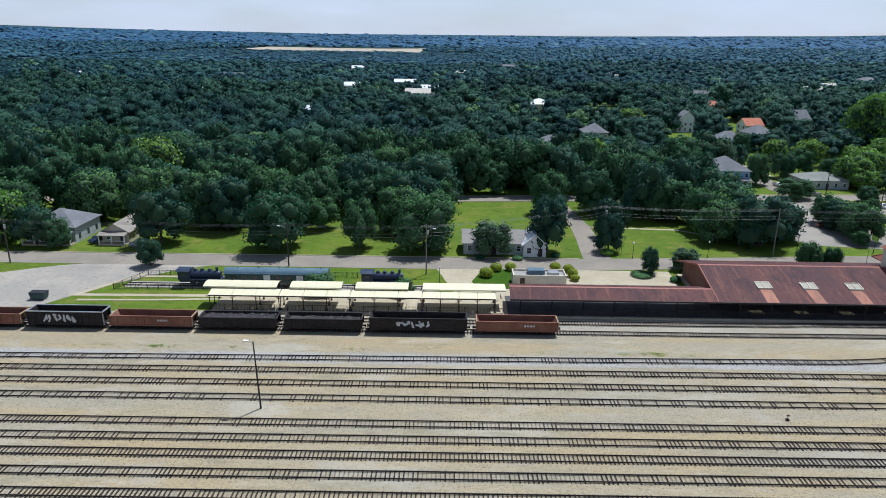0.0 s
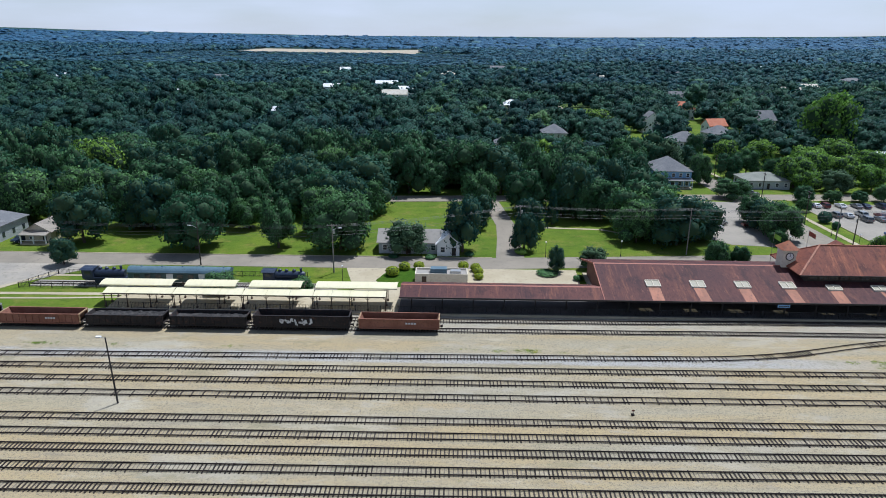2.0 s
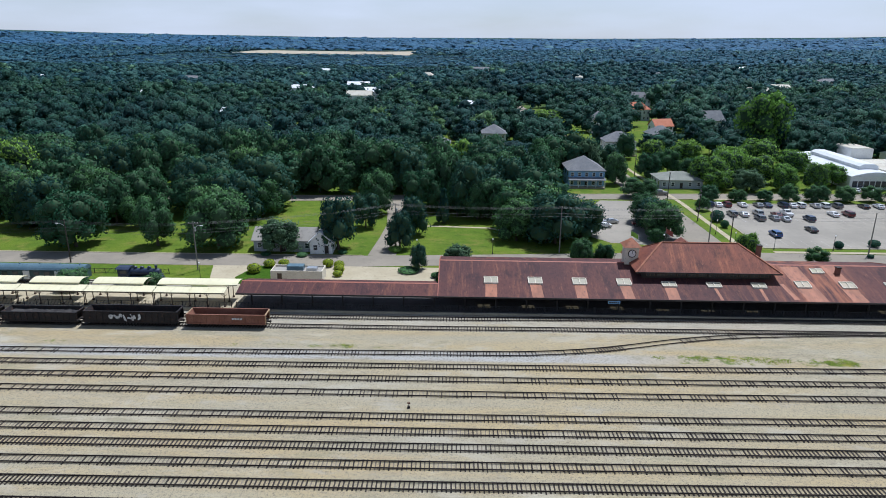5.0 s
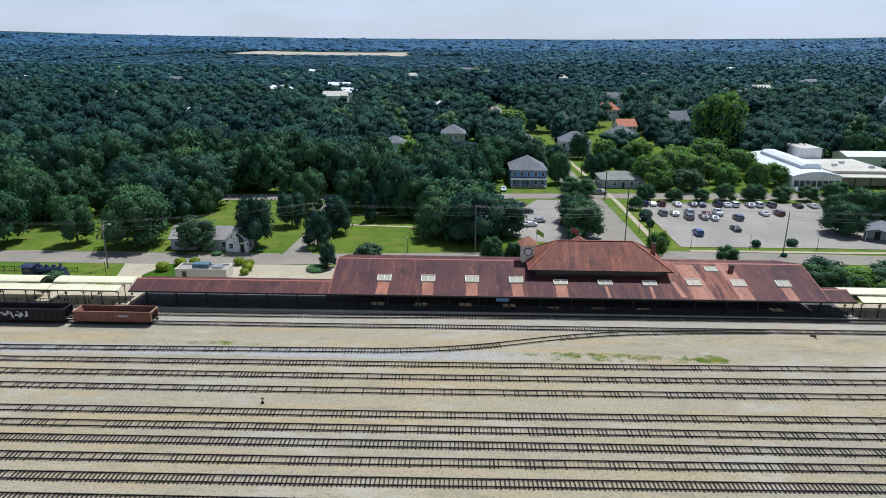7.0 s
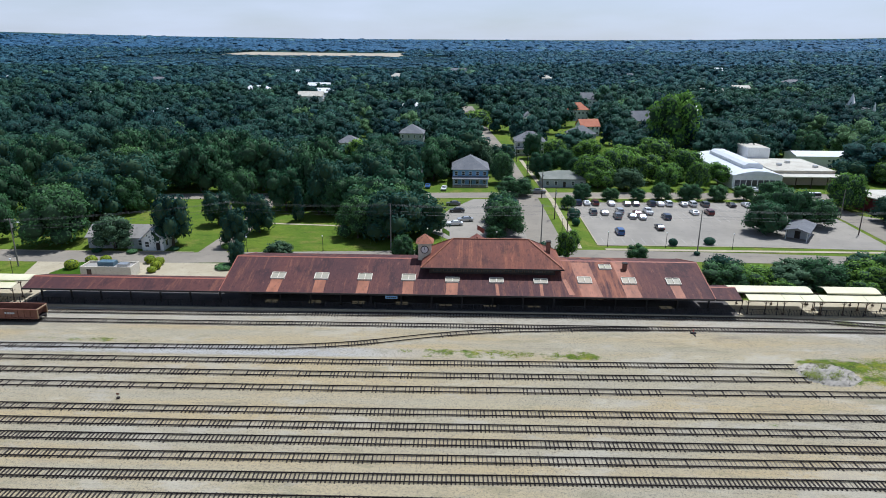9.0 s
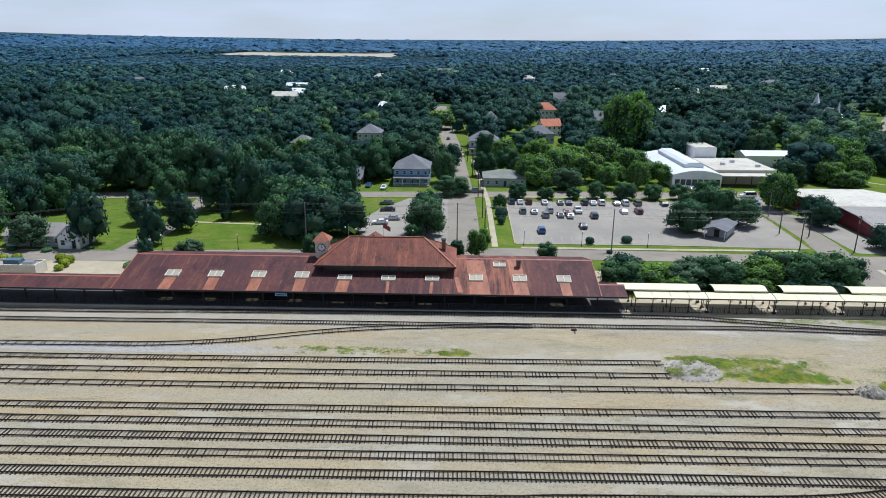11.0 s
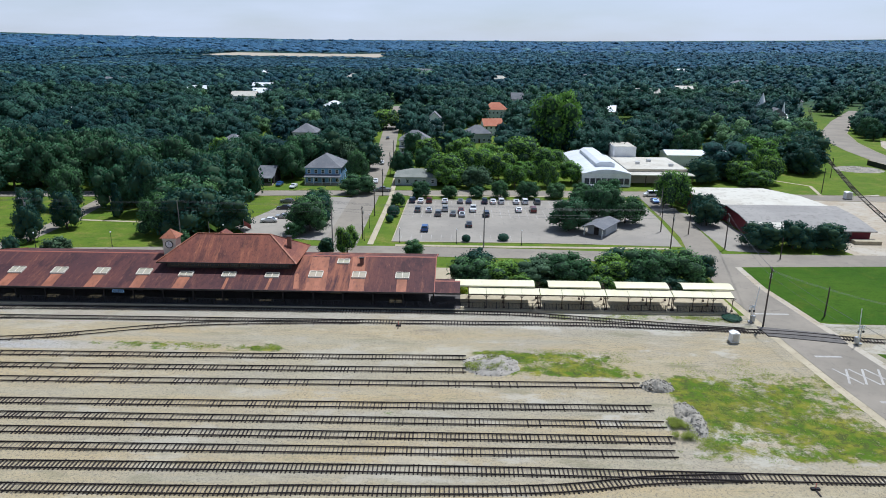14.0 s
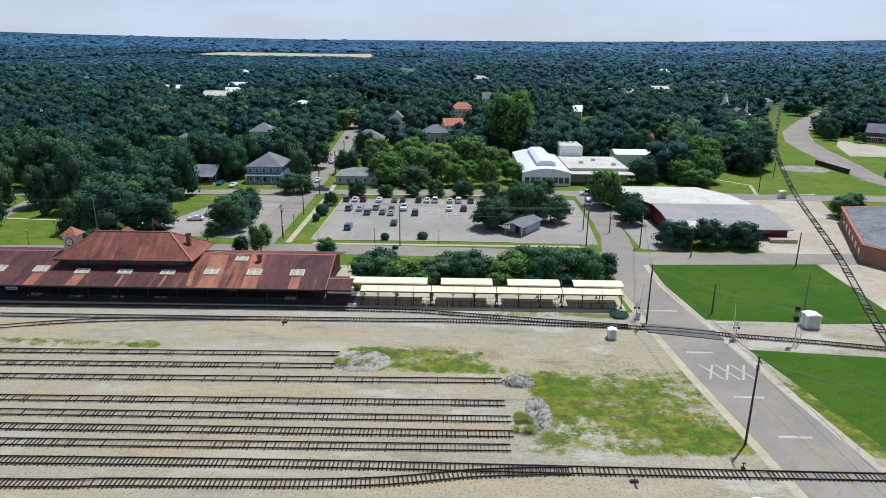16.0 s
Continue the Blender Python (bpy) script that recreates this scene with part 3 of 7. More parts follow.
structure("dirt_strip", sheet([(243, 112), (262, 110), (300, 230), (268, 222), (262, 160), (258, 149), (252, 128)], 0.03), M_DIRT, "bare dirt beside the branch railway", "ground")
structure("dirt_yard", sheet([(252, 150.5), (276, 158), (290, 216), (262, 217), (258, 186), (250, 160)], 0.028), M_DIRT, "bare dirt yard of the warehouse", "ground")

FRONT = [(-260, 147.3, 8), (-110, 147.3, 8), (-3, 147.4, 8.6), (30, 147.8, 8.2), (60, 150.2, 8), (93, 153, 8), (130, 155, 8), (172, 154, 8), (200, 151.5, 9), (215, 151, 10.5), (260, 152.6, 8.5), (420, 155, 8.5)]
g, l, r = strip(FRONT, 0.05)
structure("street_front", g, M_ROAD, "pale worn asphalt street past the station", "road")
FAR = [(-320, 201, 8), (-60, 209, 8), (0, 213.5, 8), (53, 217, 8), (100, 221, 8), (160, 224.5, 8), (215, 225.5, 9), (300, 222.5, 9), (460, 226, 9)]
g, l, r = strip(FAR, 0.04)
structure("street_back", g, M_ROAD, "asphalt street behind the car park", "road")
structure("kerb_street_back", kerb(l), M_CONC, "concrete kerb", "kerb")
structure("kerb_street_back_near", kerb(r), M_CONC, "concrete kerb", "kerb")
AVENUE = [(119.5, 158, 9), (118.6, 213, 9), (114.3, 323, 9), (106, 437, 9.5), (100, 560, 10)]
g, l, r = strip(AVENUE, 0.06)
structure("avenue", g, M_ROAD, "asphalt avenue running away between the trees", "road")
g, l, r = strip([(34.5, 152, 7), (35.2, 168, 6), (35.5, 182, 5.5), (32, 216, 5.5)], 0.062)
structure("side_street", g, M_ROAD, "narrow asphalt side street", "road")
CROSS = [(222, 20, 13.5), (219.5, 58, 12.5), (217.8, 70, 11.5), (215.4, 90, 11), (213.4, 110, 10), (211.6, 132, 8.6), (212.2, 151, 8.6), (215, 170, 7.5), (216, 190, 7.5), (217, 228, 8)]
g, l, r = strip(CROSS, 0.07)
structure("crossing_road", g, M_ROAD, "worn asphalt road over the level crossing", "road")
structure("verge_crossing", strip([(x - w / 2 - 0.8, y, 1.5) for x, y, w in CROSS[1:6]], 0.045)[0], M_CONC, "pale concrete verge of the crossing road", "verge")
structure("verge_crossing_far", strip([(x + w / 2 + 0.8, y, 1.5) for x, y, w in CROSS[1:7]], 0.045)[0], M_DIRT, "bare dirt verge of the crossing road", "verge")
HIGHWAY = [(343, 222, 10), (338, 255, 10), (341, 275, 11), (346.5, 296, 12), (353, 333, 14), (361.5, 366, 15), (380, 410, 14), (419, 473, 13), (460, 532, 12), (500, 590, 11)]
g, l, r = strip(HIGHWAY, 0.08)
structure("highway", g, M_ROAD, "broad pale road curving away", "road")
structure("car_park", sheet([(133, 163.2), (172, 163.6), (209, 162), (211, 190), (211.5, 214.6), (133.5, 212)], 0.055), M_LOT, "large pale asphalt car park with faded bays", "car park")
structure("side_car_park", sheet([(86, 176), (94, 166), (121, 162), (121, 215), (101, 215.5), (93, 200)], 0.052), M_LOT, "small asphalt car park beside the avenue", "car park")
structure("warehouse_apron", sheet([(219.5, 159), (230, 157.5), (230, 190), (219.8, 200)], 0.05), M_LOT, "asphalt apron beside the warehouse", "car park")
structure("forecourt", sheet([(-4.5, 144), (0, 127), (48, 127), (49, 143.6)], 0.045), M_CONC, "pale concrete forecourt of the station", "forecourt")
structure("forecourt_lawn", sheet([(3.5, 135), (6.2, 143), (13, 143.5), (13, 131), (5.5, 131)], 0.12, 0.1), M_LAWN, "small kerbed lawn of the forecourt", "grass")
structure("plaza", sheet([(-47.5, 124.2), (9.2, 124.2), (9.2, 128.2), (-47.5, 127)], 0.06), M_CONC, "pale concrete behind the platform canopy", "pavement")
for i, (poly) in enumerate(([(-79, 123.5), (-47, 124), (-47, 125.4), (-76.5, 124.8), (-68.5, 137.3), (-69.8, 137.3)], [(-76, 121), (-60, 121.6), (-47, 122.6), (-47, 123.4), (-60, 122.4), (-76, 121.8)], [(-69, 134.9), (-30, 135.5), (-30, 136.6), (-69, 136)])):
    structure("garden_path", sheet(poly, 0.05 + 0.005 * i), M_CONC, "pale concrete garden path", "path")
structure("pavement_avenue", strip([(127.4, 160, 1.6), (127.4, 213, 1.6), (123.4, 296, 1.6)], 0.1)[0], M_CONC, "concrete pavement beside the avenue", "pavement")
structure("pavement_street", strip([(134, 159.6, 1.5), (170, 159.6, 1.5), (205, 160, 1.5)], 0.1)[0], M_CONC, "concrete pavement in front of the car park", "pavement")
structure("pavement_back", strip([(133, 218.8, 1.5), (206, 220, 1.5)], 0.1)[0], M_CONC, "concrete pavement behind the car park", "pavement")
structure("park_path", strip([(36, 181, 1.2), (62, 179, 1.2), (72, 172, 1.2)], 0.05)[0], M_CONC, "pale park path", "path")
structure("kerb_car_park", kerb([(133, 163), (172, 163.4), (186, 163)]), M_CONC, "concrete kerb of the car park", "kerb")
structure("kerb_car_park_side", kerb([(133.4, 212.2), (132.8, 163.2)]), M_CONC, "concrete kerb of the car park", "kerb")
structure("kerb_car_park_back", kerb([(133.5, 212.4), (206, 214.9)]), M_CONC, "concrete kerb of the car park", "kerb")
structure("kerb_front", kerb([(-110, 151.4), (-3, 151.8), (30, 152)]), M_CONC, "concrete kerb of the street", "kerb")

structure("dirt_shoulder", sheet([(362, 318), (385, 316), (402, 346), (388, 376), (374, 352)], 0.04), M_DIRT, "bare dirt shoulder beside the broad road", "ground")
structure("kerb_highway", kerb(strip(HIGHWAY, 0)[2]), M_CONC, "concrete kerb of the broad road", "kerb")
structure("garden_walk", strip([(278, 226, 1.3), (283, 244, 1.3), (272, 256, 1.3)], 0.05)[0], M_CONC, "pale curving garden walk", "path")
# road and bay markings
bays = Geo()
for k in range(27):
    x = 134.5 + k * 2.7
    bays.box(x - 0.06, x + 0.06, 206.2, 211.6, 0.058, 0.064)
for k in range(20):
    x = 136.5 + k * 2.7
    bays.box(x - 0.06, x + 0.06, 189.4, 199.8, 0.058, 0.064)
for k in range(12):
    x = 135 + k * 2.7
    bays.box(x - 0.06, x + 0.06, 165.2, 170.2, 0.058, 0.064)
structure("bay_markings", bays, M_PAINT, "faded white parking bay lines", "road marking")
marks = Geo()
for y, xc, w in ((117, 212.2, 6.5), (98.5, 213.5, 4.5), (83.5, 215.6, 4.6), (73, 217.4, 4.6)):
    marks.box(xc - w / 2, xc + w / 2, y - 0.3, y + 0.3, 0.074, 0.082)
for dx in (-2.6, 0, 2.6):
    cx, cy = 215.5 + dx, 91.5
    marks.beam((cx - 1.1, cy - 2.6, 0.078), (cx + 1.1, cy + 2.6, 0.078), 0.35, 0.008)
    marks.beam((cx + 1.1, cy - 2.6, 0.0795), (cx - 1.1, cy + 2.6, 0.0795), 0.35, 0.008)
structure("crossing_markings", marks, M_PAINT, "worn white level crossing road markings", "road marking")
yl = Geo()
for dx in (-0.12, 0.12):
    yl.tube([(219.9 + dx, 60, 0.075), (218 + dx, 72, 0.075), (216.6 + dx, 84, 0.075)], 0.05)
structure("centre_line", yl, M_YELLOW, "faded yellow double centre line", "road marking")

# ---- railway tracks ----


def smooth_line(rows, step):
    """Points every step metres along a Catmull-Rom line through (x, y) rows."""
    out = []
    for i in range(len(rows) - 1):
        p = [Vector(rows[min(max(i + k, 0), len(rows) - 1)]) for k in (-1, 0, 1, 2)]
        n = max(2, int((p[2] - p[1]).length / 0.5))
        for k in range(n):
            t = k / n
            out.append(0.5 * (2 * p[1] + (p[2] - p[0]) * t + (2 * p[0] - 5 * p[1] + 4 * p[2] - p[3]) * t * t + (3 * p[1] - p[0] - 3 * p[2] + p[3]) * t ** 3))
    out.append(Vector(rows[-1]))
    res, want, run = [out[0]], step, 0.0
    for a, c in zip(out, out[1:]):
        d = (c - a).length
        while run + d >= want:
            res.append(a + (c - a) * ((want - run) / d))
            want += step
        run += d
    return res


DUSTY_MESH = Geo().box(-1.0, 1.0, -0.085, 0.085, -0.09, 0.09).mesh("tie", M_DUSTY)
TIE_MESH = Geo().box(-1.0, 1.0, -0.085, 0.085, -0.09, 0.09).mesh("tie", M_TIE)


def track(label, rows, single=0.0, seed=1, sunk=0.52):
    """A railway track; ties within single metres of the middle of the walk are parts of their own."""
    rng = random.Random(seed)
    th = thing("railway_track", label, "track", "tracks of the yard")
    line = smooth_line(rows, 0.56)
    many, buried, count = Geo(), Geo(), 0
    for i in range(1, len(line) - 1):
        p = line[i]
        d = (line[i + 1] - line[i - 1]).normalized()
        ang = math.atan2(d.y, d.x) - math.pi / 2 + rng.uniform(-0.03, 0.03)
        bare = sunk + 0.28 * noise.noise((p.x / 7, p.y / 3, seed)) + (0.22 * min(1.0, max(0.0, (p.x - 95) / 50)) if sunk > 0.12 and p.y > 66 else 0.0)
        if seed == 1 and 82.5 < p.x < 92.5:  # a stretch covered by dirt
            continue
        dusty = rng.random() < bare
        z = rng.uniform(-0.064, -0.045) if dusty else rng.uniform(0.02, 0.06)
        m = Matrix.Translation((p.x + rng.uniform(-0.03, 0.03), p.y + rng.uniform(-0.08, 0.08), z)) @ Matrix.Rotation(ang, 4, "Z")
        if abs(p.x - 112) < single and count < 300:
            t = new("tie", DUSTY_MESH if dusty else TIE_MESH)
            t.parent = th
            t.matrix_basis = m
            count += 1
        else:
            (buried if dusty else many).box(-1.0, 1.0, -0.085, 0.085, -0.09, 0.09, m)
    if many.v:
        part("tie_row", many, M_TIE, th)["kind"] = "stuff"
    if buried.v:
        part("tie_row", buried, M_DUSTY, th, "ties half buried in gravel")["kind"] = "stuff"
    for side in (-1, 1):
        g = Geo()
        pts = []
        for i in sorted({*range(0, len(line), 6), len(line) - 1}):
            a, c = line[max(i - 1, 0)], line[min(i + 1, len(line) - 1)]
            d = (c - a).normalized()
            pts.append((line[i].x - d.y * 0.7175 * side, line[i].y + d.x * 0.7175 * side))
        for p, q in zip(pts, pts[1:]):
            g.beam((*p, 0.18), (*q, 0.18), 0.14, 0.09)
            g.beam((*p, 0.26), (*q, 0.26), 0.09, 0.07)
        part("rail", g, M_RAIL, th)
    return th


YARD_TRACK = "rusty yard track on half-buried dark ties"
track(YARD_TRACK + ", curving into the main line", [(-240, 94.6), (-75, 97), (0, 98), (54, 98.9), (66, 99.3), (76, 100.7), (83, 102.4), (92.5, 105.2), (103, 107.4), (116, 108.7), (126, 109.3), (132, 109.5)], 0, 1)
track(YARD_TRACK + ", ending in weeds", [(-240, 91.2), (-73, 93.1), (72, 94.2), (152, 95.4)], 0, 2)
track(YARD_TRACK + ", ending in weeds", [(-240, 87.4), (-70, 89.1), (72, 89.9), (152.5, 91)], 0, 3)
track(YARD_TRACK + ", ending at a rubble heap", [(-240, 83.2), (-67, 84.8), (72, 85.4), (179, 87)], 0, 4)
track(YARD_TRACK, [(-240, 77.4), (9, 78.6), (73, 78.9), (179, 80.3)], 80, 5)
track(YARD_TRACK, [(-240, 73.6), (12, 74.9), (73, 75.2), (179.8, 76)], 80, 6)
track(YARD_TRACK, [(-240, 70.2), (14, 71.3), (73, 71.6), (179.6, 72.3)], 80, 7, 0.15)
track(YARD_TRACK, [(-240, 66.2), (17, 67.4), (73, 67.8), (179, 69.1)], 80, 8)
track("dark yard track running on over the road", [(-240, 62.2), (19, 63.4), (73, 63.8), (150, 64.8), (213, 64.5), (420, 64)], 80, 9, 0.1)
track("dark yard track joining its neighbour at points", [(-240, 58.4), (81, 59.6), (133, 60.5), (160, 61.4), (174, 63.6), (186, 64.5)], 80, 10, 0.1)
track("main line track beside the platform", [(-260, 112.6), (20, 113.3), (72, 114.2), (120, 114.8), (158, 114.8), (171, 113.5), (182, 111.9), (192, 110.4), (204, 108.9)], 0, 11, 0.1)
track("main line track curving over the level crossing", [(-260, 108.7), (20, 109.0), (72, 109.4), (150, 109.9), (171, 110.2), (190, 109.3), (203, 108.5), (212, 107.6), (222, 105.6), (247, 100.9), (300, 88), (420, 56)], 0, 12, 0.1)
track("branch track running away between the trees", [(236, 58), (249.5, 105.6), (268.5, 157.1), (291, 224), (307.5, 268), (325.5, 313.6), (349.7, 369.8), (400, 476), (460, 602)], 0, 13, 0.5)

# ---- trees ----


def blob(n_lobes, cards, size, rng, flat=0.85, cone=0.0, up=0.35):
    """Leaf clumps on the lobes of a unit crown (width 2, height 1, standing on z 0): folded quads, with the way that each corner faces."""
    lobes = []
    for i in range(n_lobes):
        a = i * 2.4 + rng.uniform(-0.4, 0.4)
        z = 0.13 + 0.69 * (i + 0.5) / n_lobes
        rr = (0.66 if z < 0.45 else 0.66 * math.sqrt(max(0.02, 1 - ((z - 0.45) / 0.47) ** 2))) * rng.uniform(0.7, 1.05)
        r = rng.uniform(0.24, 0.42)
        if cone:
            z = 0.06 + 0.84 * (i + 0.5) / n_lobes
            rr = (1 - z) * 0.6 * rng.uniform(0.7, 1.0)
            r *= 1.15 - 0.85 * z
        lobes.append((rr * math.cos(a), rr * math.sin(a), z, r))
    lobes.append((0, 0, 0.42, 0.6 * (1 - 0.35 * cone)))
    k = flat * 0.58
    quads, norms, tries = [], [], 0
    while len(quads) < cards and tries < cards * 40:
        tries += 1
        lx, ly, lz, r = lobes[rng.randrange(len(lobes))]
        d = Vector((rng.gauss(0, 1), rng.gauss(0, 1), rng.gauss(0.3, 1))).normalized()
        p = Vector((lx + d.x * r, ly + d.y * r, lz + d.z * r * k))
        if p.z < 0.02 or any((p.x - a) ** 2 + (p.y - b) ** 2 + ((p.z - c) / k) ** 2 < (q * 0.78) ** 2 for a, b, c, q in lobes):
            continue
        p += Vector((d.x, d.y, d.z * 0.5)) * rng.gauss(0.0, 0.05)
        nrm = (d + Vector((rng.gauss(0, 0.9), rng.gauss(0, 0.9), rng.gauss(0.3, 0.9)))).normalized()
        if nrm.dot(d) < 0:
            nrm.negate()
        s = nrm.cross(Vector((rng.gauss(0, 1), rng.gauss(0, 1), rng.gauss(0, 1)))).normalized()
        u = nrm.cross(s)
        w, h = size * rng.uniform(0.5, 1.25), size * rng.uniform(0.5, 1.25)
        fold = nrm * (size * rng.uniform(-0.25, 0.25))
        sq = Vector((1, 1, 0.62))
        quads.append([tuple(c) for c in (p + s * w * sq + fold * sq, p + u * h * sq, p - s * w * sq + fold * sq, p - u * h * sq)])
        soft = (d * 0.75 + nrm * 0.3 + Vector((p.x * 0.3, p.y * 0.3, up))).normalized()
        norms.append([tuple(soft)] * 4)
    return np.array(quads), np.array(norms), lobes


ICO_V, ICO_F = [], []
_bm = bmesh.new()
bmesh.ops.create_icosphere(_bm, subdivisions=1, radius=1.0)
ICO_V = np.array([tuple(v.co) for v in _bm.verts])
ICO_F = np.array([[v.index for v in f.verts] for f in _bm.faces])
_bm.free()


def crown_mesh(name, seed, cards, size, mat, lobes=9, cone=0.0):
    rng = random.Random(seed)
    q, nn, lo = blob(lobes, cards, size, rng, 0.85, cone)
    me = raw_mesh(name, q.reshape(-1, 3), np.arange(len(q) * 4).reshape(-1, 4), mat, None, nn.reshape(-1, 3))
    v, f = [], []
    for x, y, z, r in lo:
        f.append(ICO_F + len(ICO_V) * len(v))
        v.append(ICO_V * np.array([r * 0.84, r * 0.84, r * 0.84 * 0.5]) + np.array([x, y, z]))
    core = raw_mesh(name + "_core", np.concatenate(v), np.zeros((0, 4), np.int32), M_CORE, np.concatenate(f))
    return me, core


def trunk_mesh(seed):
    """A tapered trunk of unit height with forking limbs that reach into the crown."""
    rng = random.Random(seed)
    g = Geo()
    g.rod((0, 0, -0.02), (0.01, 0.0, 0.16), 0.036, 0.026, 7)
    g.rod((0.01, 0, 0.16), (0.0, 0.02, 0.42), 0.026, 0.017, 6)
    for k in range(6):
        a = k * 1.05 + rng.uniform(-0.3, 0.3)
        z0 = rng.uniform(0.2, 0.4)
        g.rod((0, 0, z0), (0.17 * math.cos(a), 0.17 * math.sin(a), z0 + rng.uniform(0.12, 0.3)), 0.013, 0.005, 5)
    return g.mesh("trunk", M_BARK)


TRUNKS = [trunk_mesh(s) for s in (1, 2)]
KINDS = {
    "oak": [crown_mesh("crown", s, 2400, 0.042, M_LEAF, n) for s, n in ((11, 16), (12, 22), (13, 28), (14, 12), (15, 20))],
    "tall": [crown_mesh("crown", s, 1500, 0.056, M_LEAFSHADED, n) for s, n in ((16, 18), (17, 24), (18, 13), (19, 20))],
    "light": [crown_mesh("crown", s, 2000, 0.046, M_LEAFLIGHT, n) for s, n in ((21, 18), (22, 24), (23, 13))],
    "dark": [crown_mesh("crown", s, 2000, 0.046, M_LEAFDARK, n) for s, n in ((31, 18), (32, 24), (33, 13))],
    "grey": [crown_mesh("crown", 41, 1000, 0.052, M_LEAFGREY, 20)],
    "cone": [crown_mesh("crown", s, 1200, 0.06, M_LEAFDARK, 18, 1.0) for s in (51, 52)],
}
TREE_LABELS = {"oak": "broad green deciduous tree", "tall": "tall green woodland tree", "light": "yellow-green leafy tree", "dark": "dense dark green evergreen tree", "grey": "airy pale grey-green flowering tree", "cone": "dark conical evergreen tree"}
tree_rng = random.Random(5)


def tree(x, y, h, w, kind="oak", where="in the grass", base=0.06):
    """A tree of height h and crown width w; base: share of the height that is bare trunk."""
    th = thing("tree", TREE_LABELS[kind] + " " + where, "tree", "trees", (x, y, rise(x, y)), tree_rng.uniform(0, 360))
    me, core = tree_rng.choice(KINDS[kind])
    t = part("trunk", tree_rng.choice(TRUNKS), None, th)
    t.scale = (h * 0.8, h * 0.8, h)
    c = part("crown", me, None, th)
    c.scale, c.location = (w / 1.9, w / 1.9 * tree_rng.uniform(0.88, 1.1), h * (1 - base)), (0, 0, h * base)
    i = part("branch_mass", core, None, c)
    return th


def shrub(x, y, h, w, mat_kind, label):
    th = thing("shrub", label, "shrub", "shrubs", (x, y, 0.03), tree_rng.uniform(0, 360))
    me, core = SHRUBS[mat_kind]
    c = part("foliage", me, None, th)
    c.scale, c.location = (w / 2, w / 2, h), (0, 0, 0)
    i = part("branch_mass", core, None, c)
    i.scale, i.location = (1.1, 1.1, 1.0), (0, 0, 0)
    return th


def ball_mesh(seed, cards, size, mat, kx=1.0):
    rng = random.Random(seed)
    out = []
    for _ in range(cards):
        d = Vector((rng.gauss(0, 1), rng.gauss(0, 1), rng.gauss(0, 1))).normalized()
        r = 0.93 + 0.05 * rng.random() + 0.06 * noise.noise(d * 2.5 + Vector((seed, 0, 0)))
        p = Vector((d.x * r, d.y * r, max(0.02, 0.5 + d.z * r * 0.5)))
        nrm = (d + Vector((rng.gauss(0, 0.35), rng.gauss(0, 0.35), rng.gauss(0, 0.35)))).normalized()
        s = nrm.cross(Vector((rng.gauss(0, 1), rng.gauss(0, 1), rng.gauss(0, 1)))).normalized()
        u = nrm.cross(s)
        out.append([p + s * size, p + u * size * 0.6, p - s * size, p - u * size * 0.6])
    q = np.array([[tuple(v) for v in c] for c in out])
    mid = q.mean(axis=1) + np.array([0, 0, 0.1])
    nn = np.repeat(mid / np.linalg.norm(mid, axis=1)[:, None], 4, axis=0)
    me = raw_mesh("foliage", q.reshape(-1, 3), np.arange(len(q) * 4).reshape(-1, 4), mat, None, nn)
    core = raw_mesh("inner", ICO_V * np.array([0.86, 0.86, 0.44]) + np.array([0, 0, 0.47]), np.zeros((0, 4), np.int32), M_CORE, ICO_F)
    return me, core


SHRUBS = {"clipped": ball_mesh(3, 700, 0.1, M_CLIPPED), "green": ball_mesh(4, 500, 0.13, M_LEAF), "dark": ball_mesh(5, 500, 0.13, M_LEAFDARK), "light": ball_mesh(6, 500, 0.14, M_LEAFLIGHT)}

for x, y, h, w, k in ((-15, 172, 13, 13, "oak"), (-17, 188, 15, 15, "oak"), (-6, 190, 12, 12, "oak"), (-40, 188, 15, 15, "oak"), (-53, 184, 16, 16, "oak"), (-30, 199, 16, 15, "dark"), (-9, 203, 14, 13, "oak"), (27, 178, 10, 9, "dark"), (28, 194, 14, 12, "oak"), (42, 196, 14, 13, "oak"), (46, 206, 13, 12, "dark"), (-68, 178, 16, 16, "oak"), (-86, 182, 16, 16, "oak"), (-102, 180, 15, 15, "oak"), (-118, 168, 15, 15, "oak"), (-22, 229, 15, 15, "oak"), (-2, 229, 14, 14, "oak"), (-12, 246, 16, 15, "oak"),
                      (86, 246, 14, 13, "oak"), (112, 243, 12, 9, "oak"), (88, 256, 16, 16, "oak"), (104, 258, 15, 14, "grey"), (70, 232, 14, 14, "oak"), (62, 228, 14, 14, "oak"), (128, 256, 10, 10, "oak"), (141, 248, 10, 10, "oak"), (66, 240, 15, 15, "dark")):
    tree(x, y, h, w, k, "in the gardens")
# along the street, west to east: x, y, height, crown width
for x, y, h, w, k in ((-105, 156.5, 11, 11, "dark"), (-99, 155.5, 7.5, 7, "oak"), (-115, 158, 14, 14, "light"), (-70.4, 142.6, 6.6, 6, "dark"), (-75, 160, 14.5, 15, "dark"), (-44.2, 156, 15.2, 16, "oak"), (-36.6, 175, 9.5, 9.5, "oak"),
                      (-62.4, 173, 15, 14, "dark"), (-24, 158, 13.5, 11, "oak"), (-8, 157.5, 15.5, 17, "oak"), (9, 153.9, 9.0, 11, "grey"), (22.8, 157, 14.8, 11.5, "dark"), (41, 171, 11, 8, "dark")):
    tree(x, y, h, w, k, "beside the street")
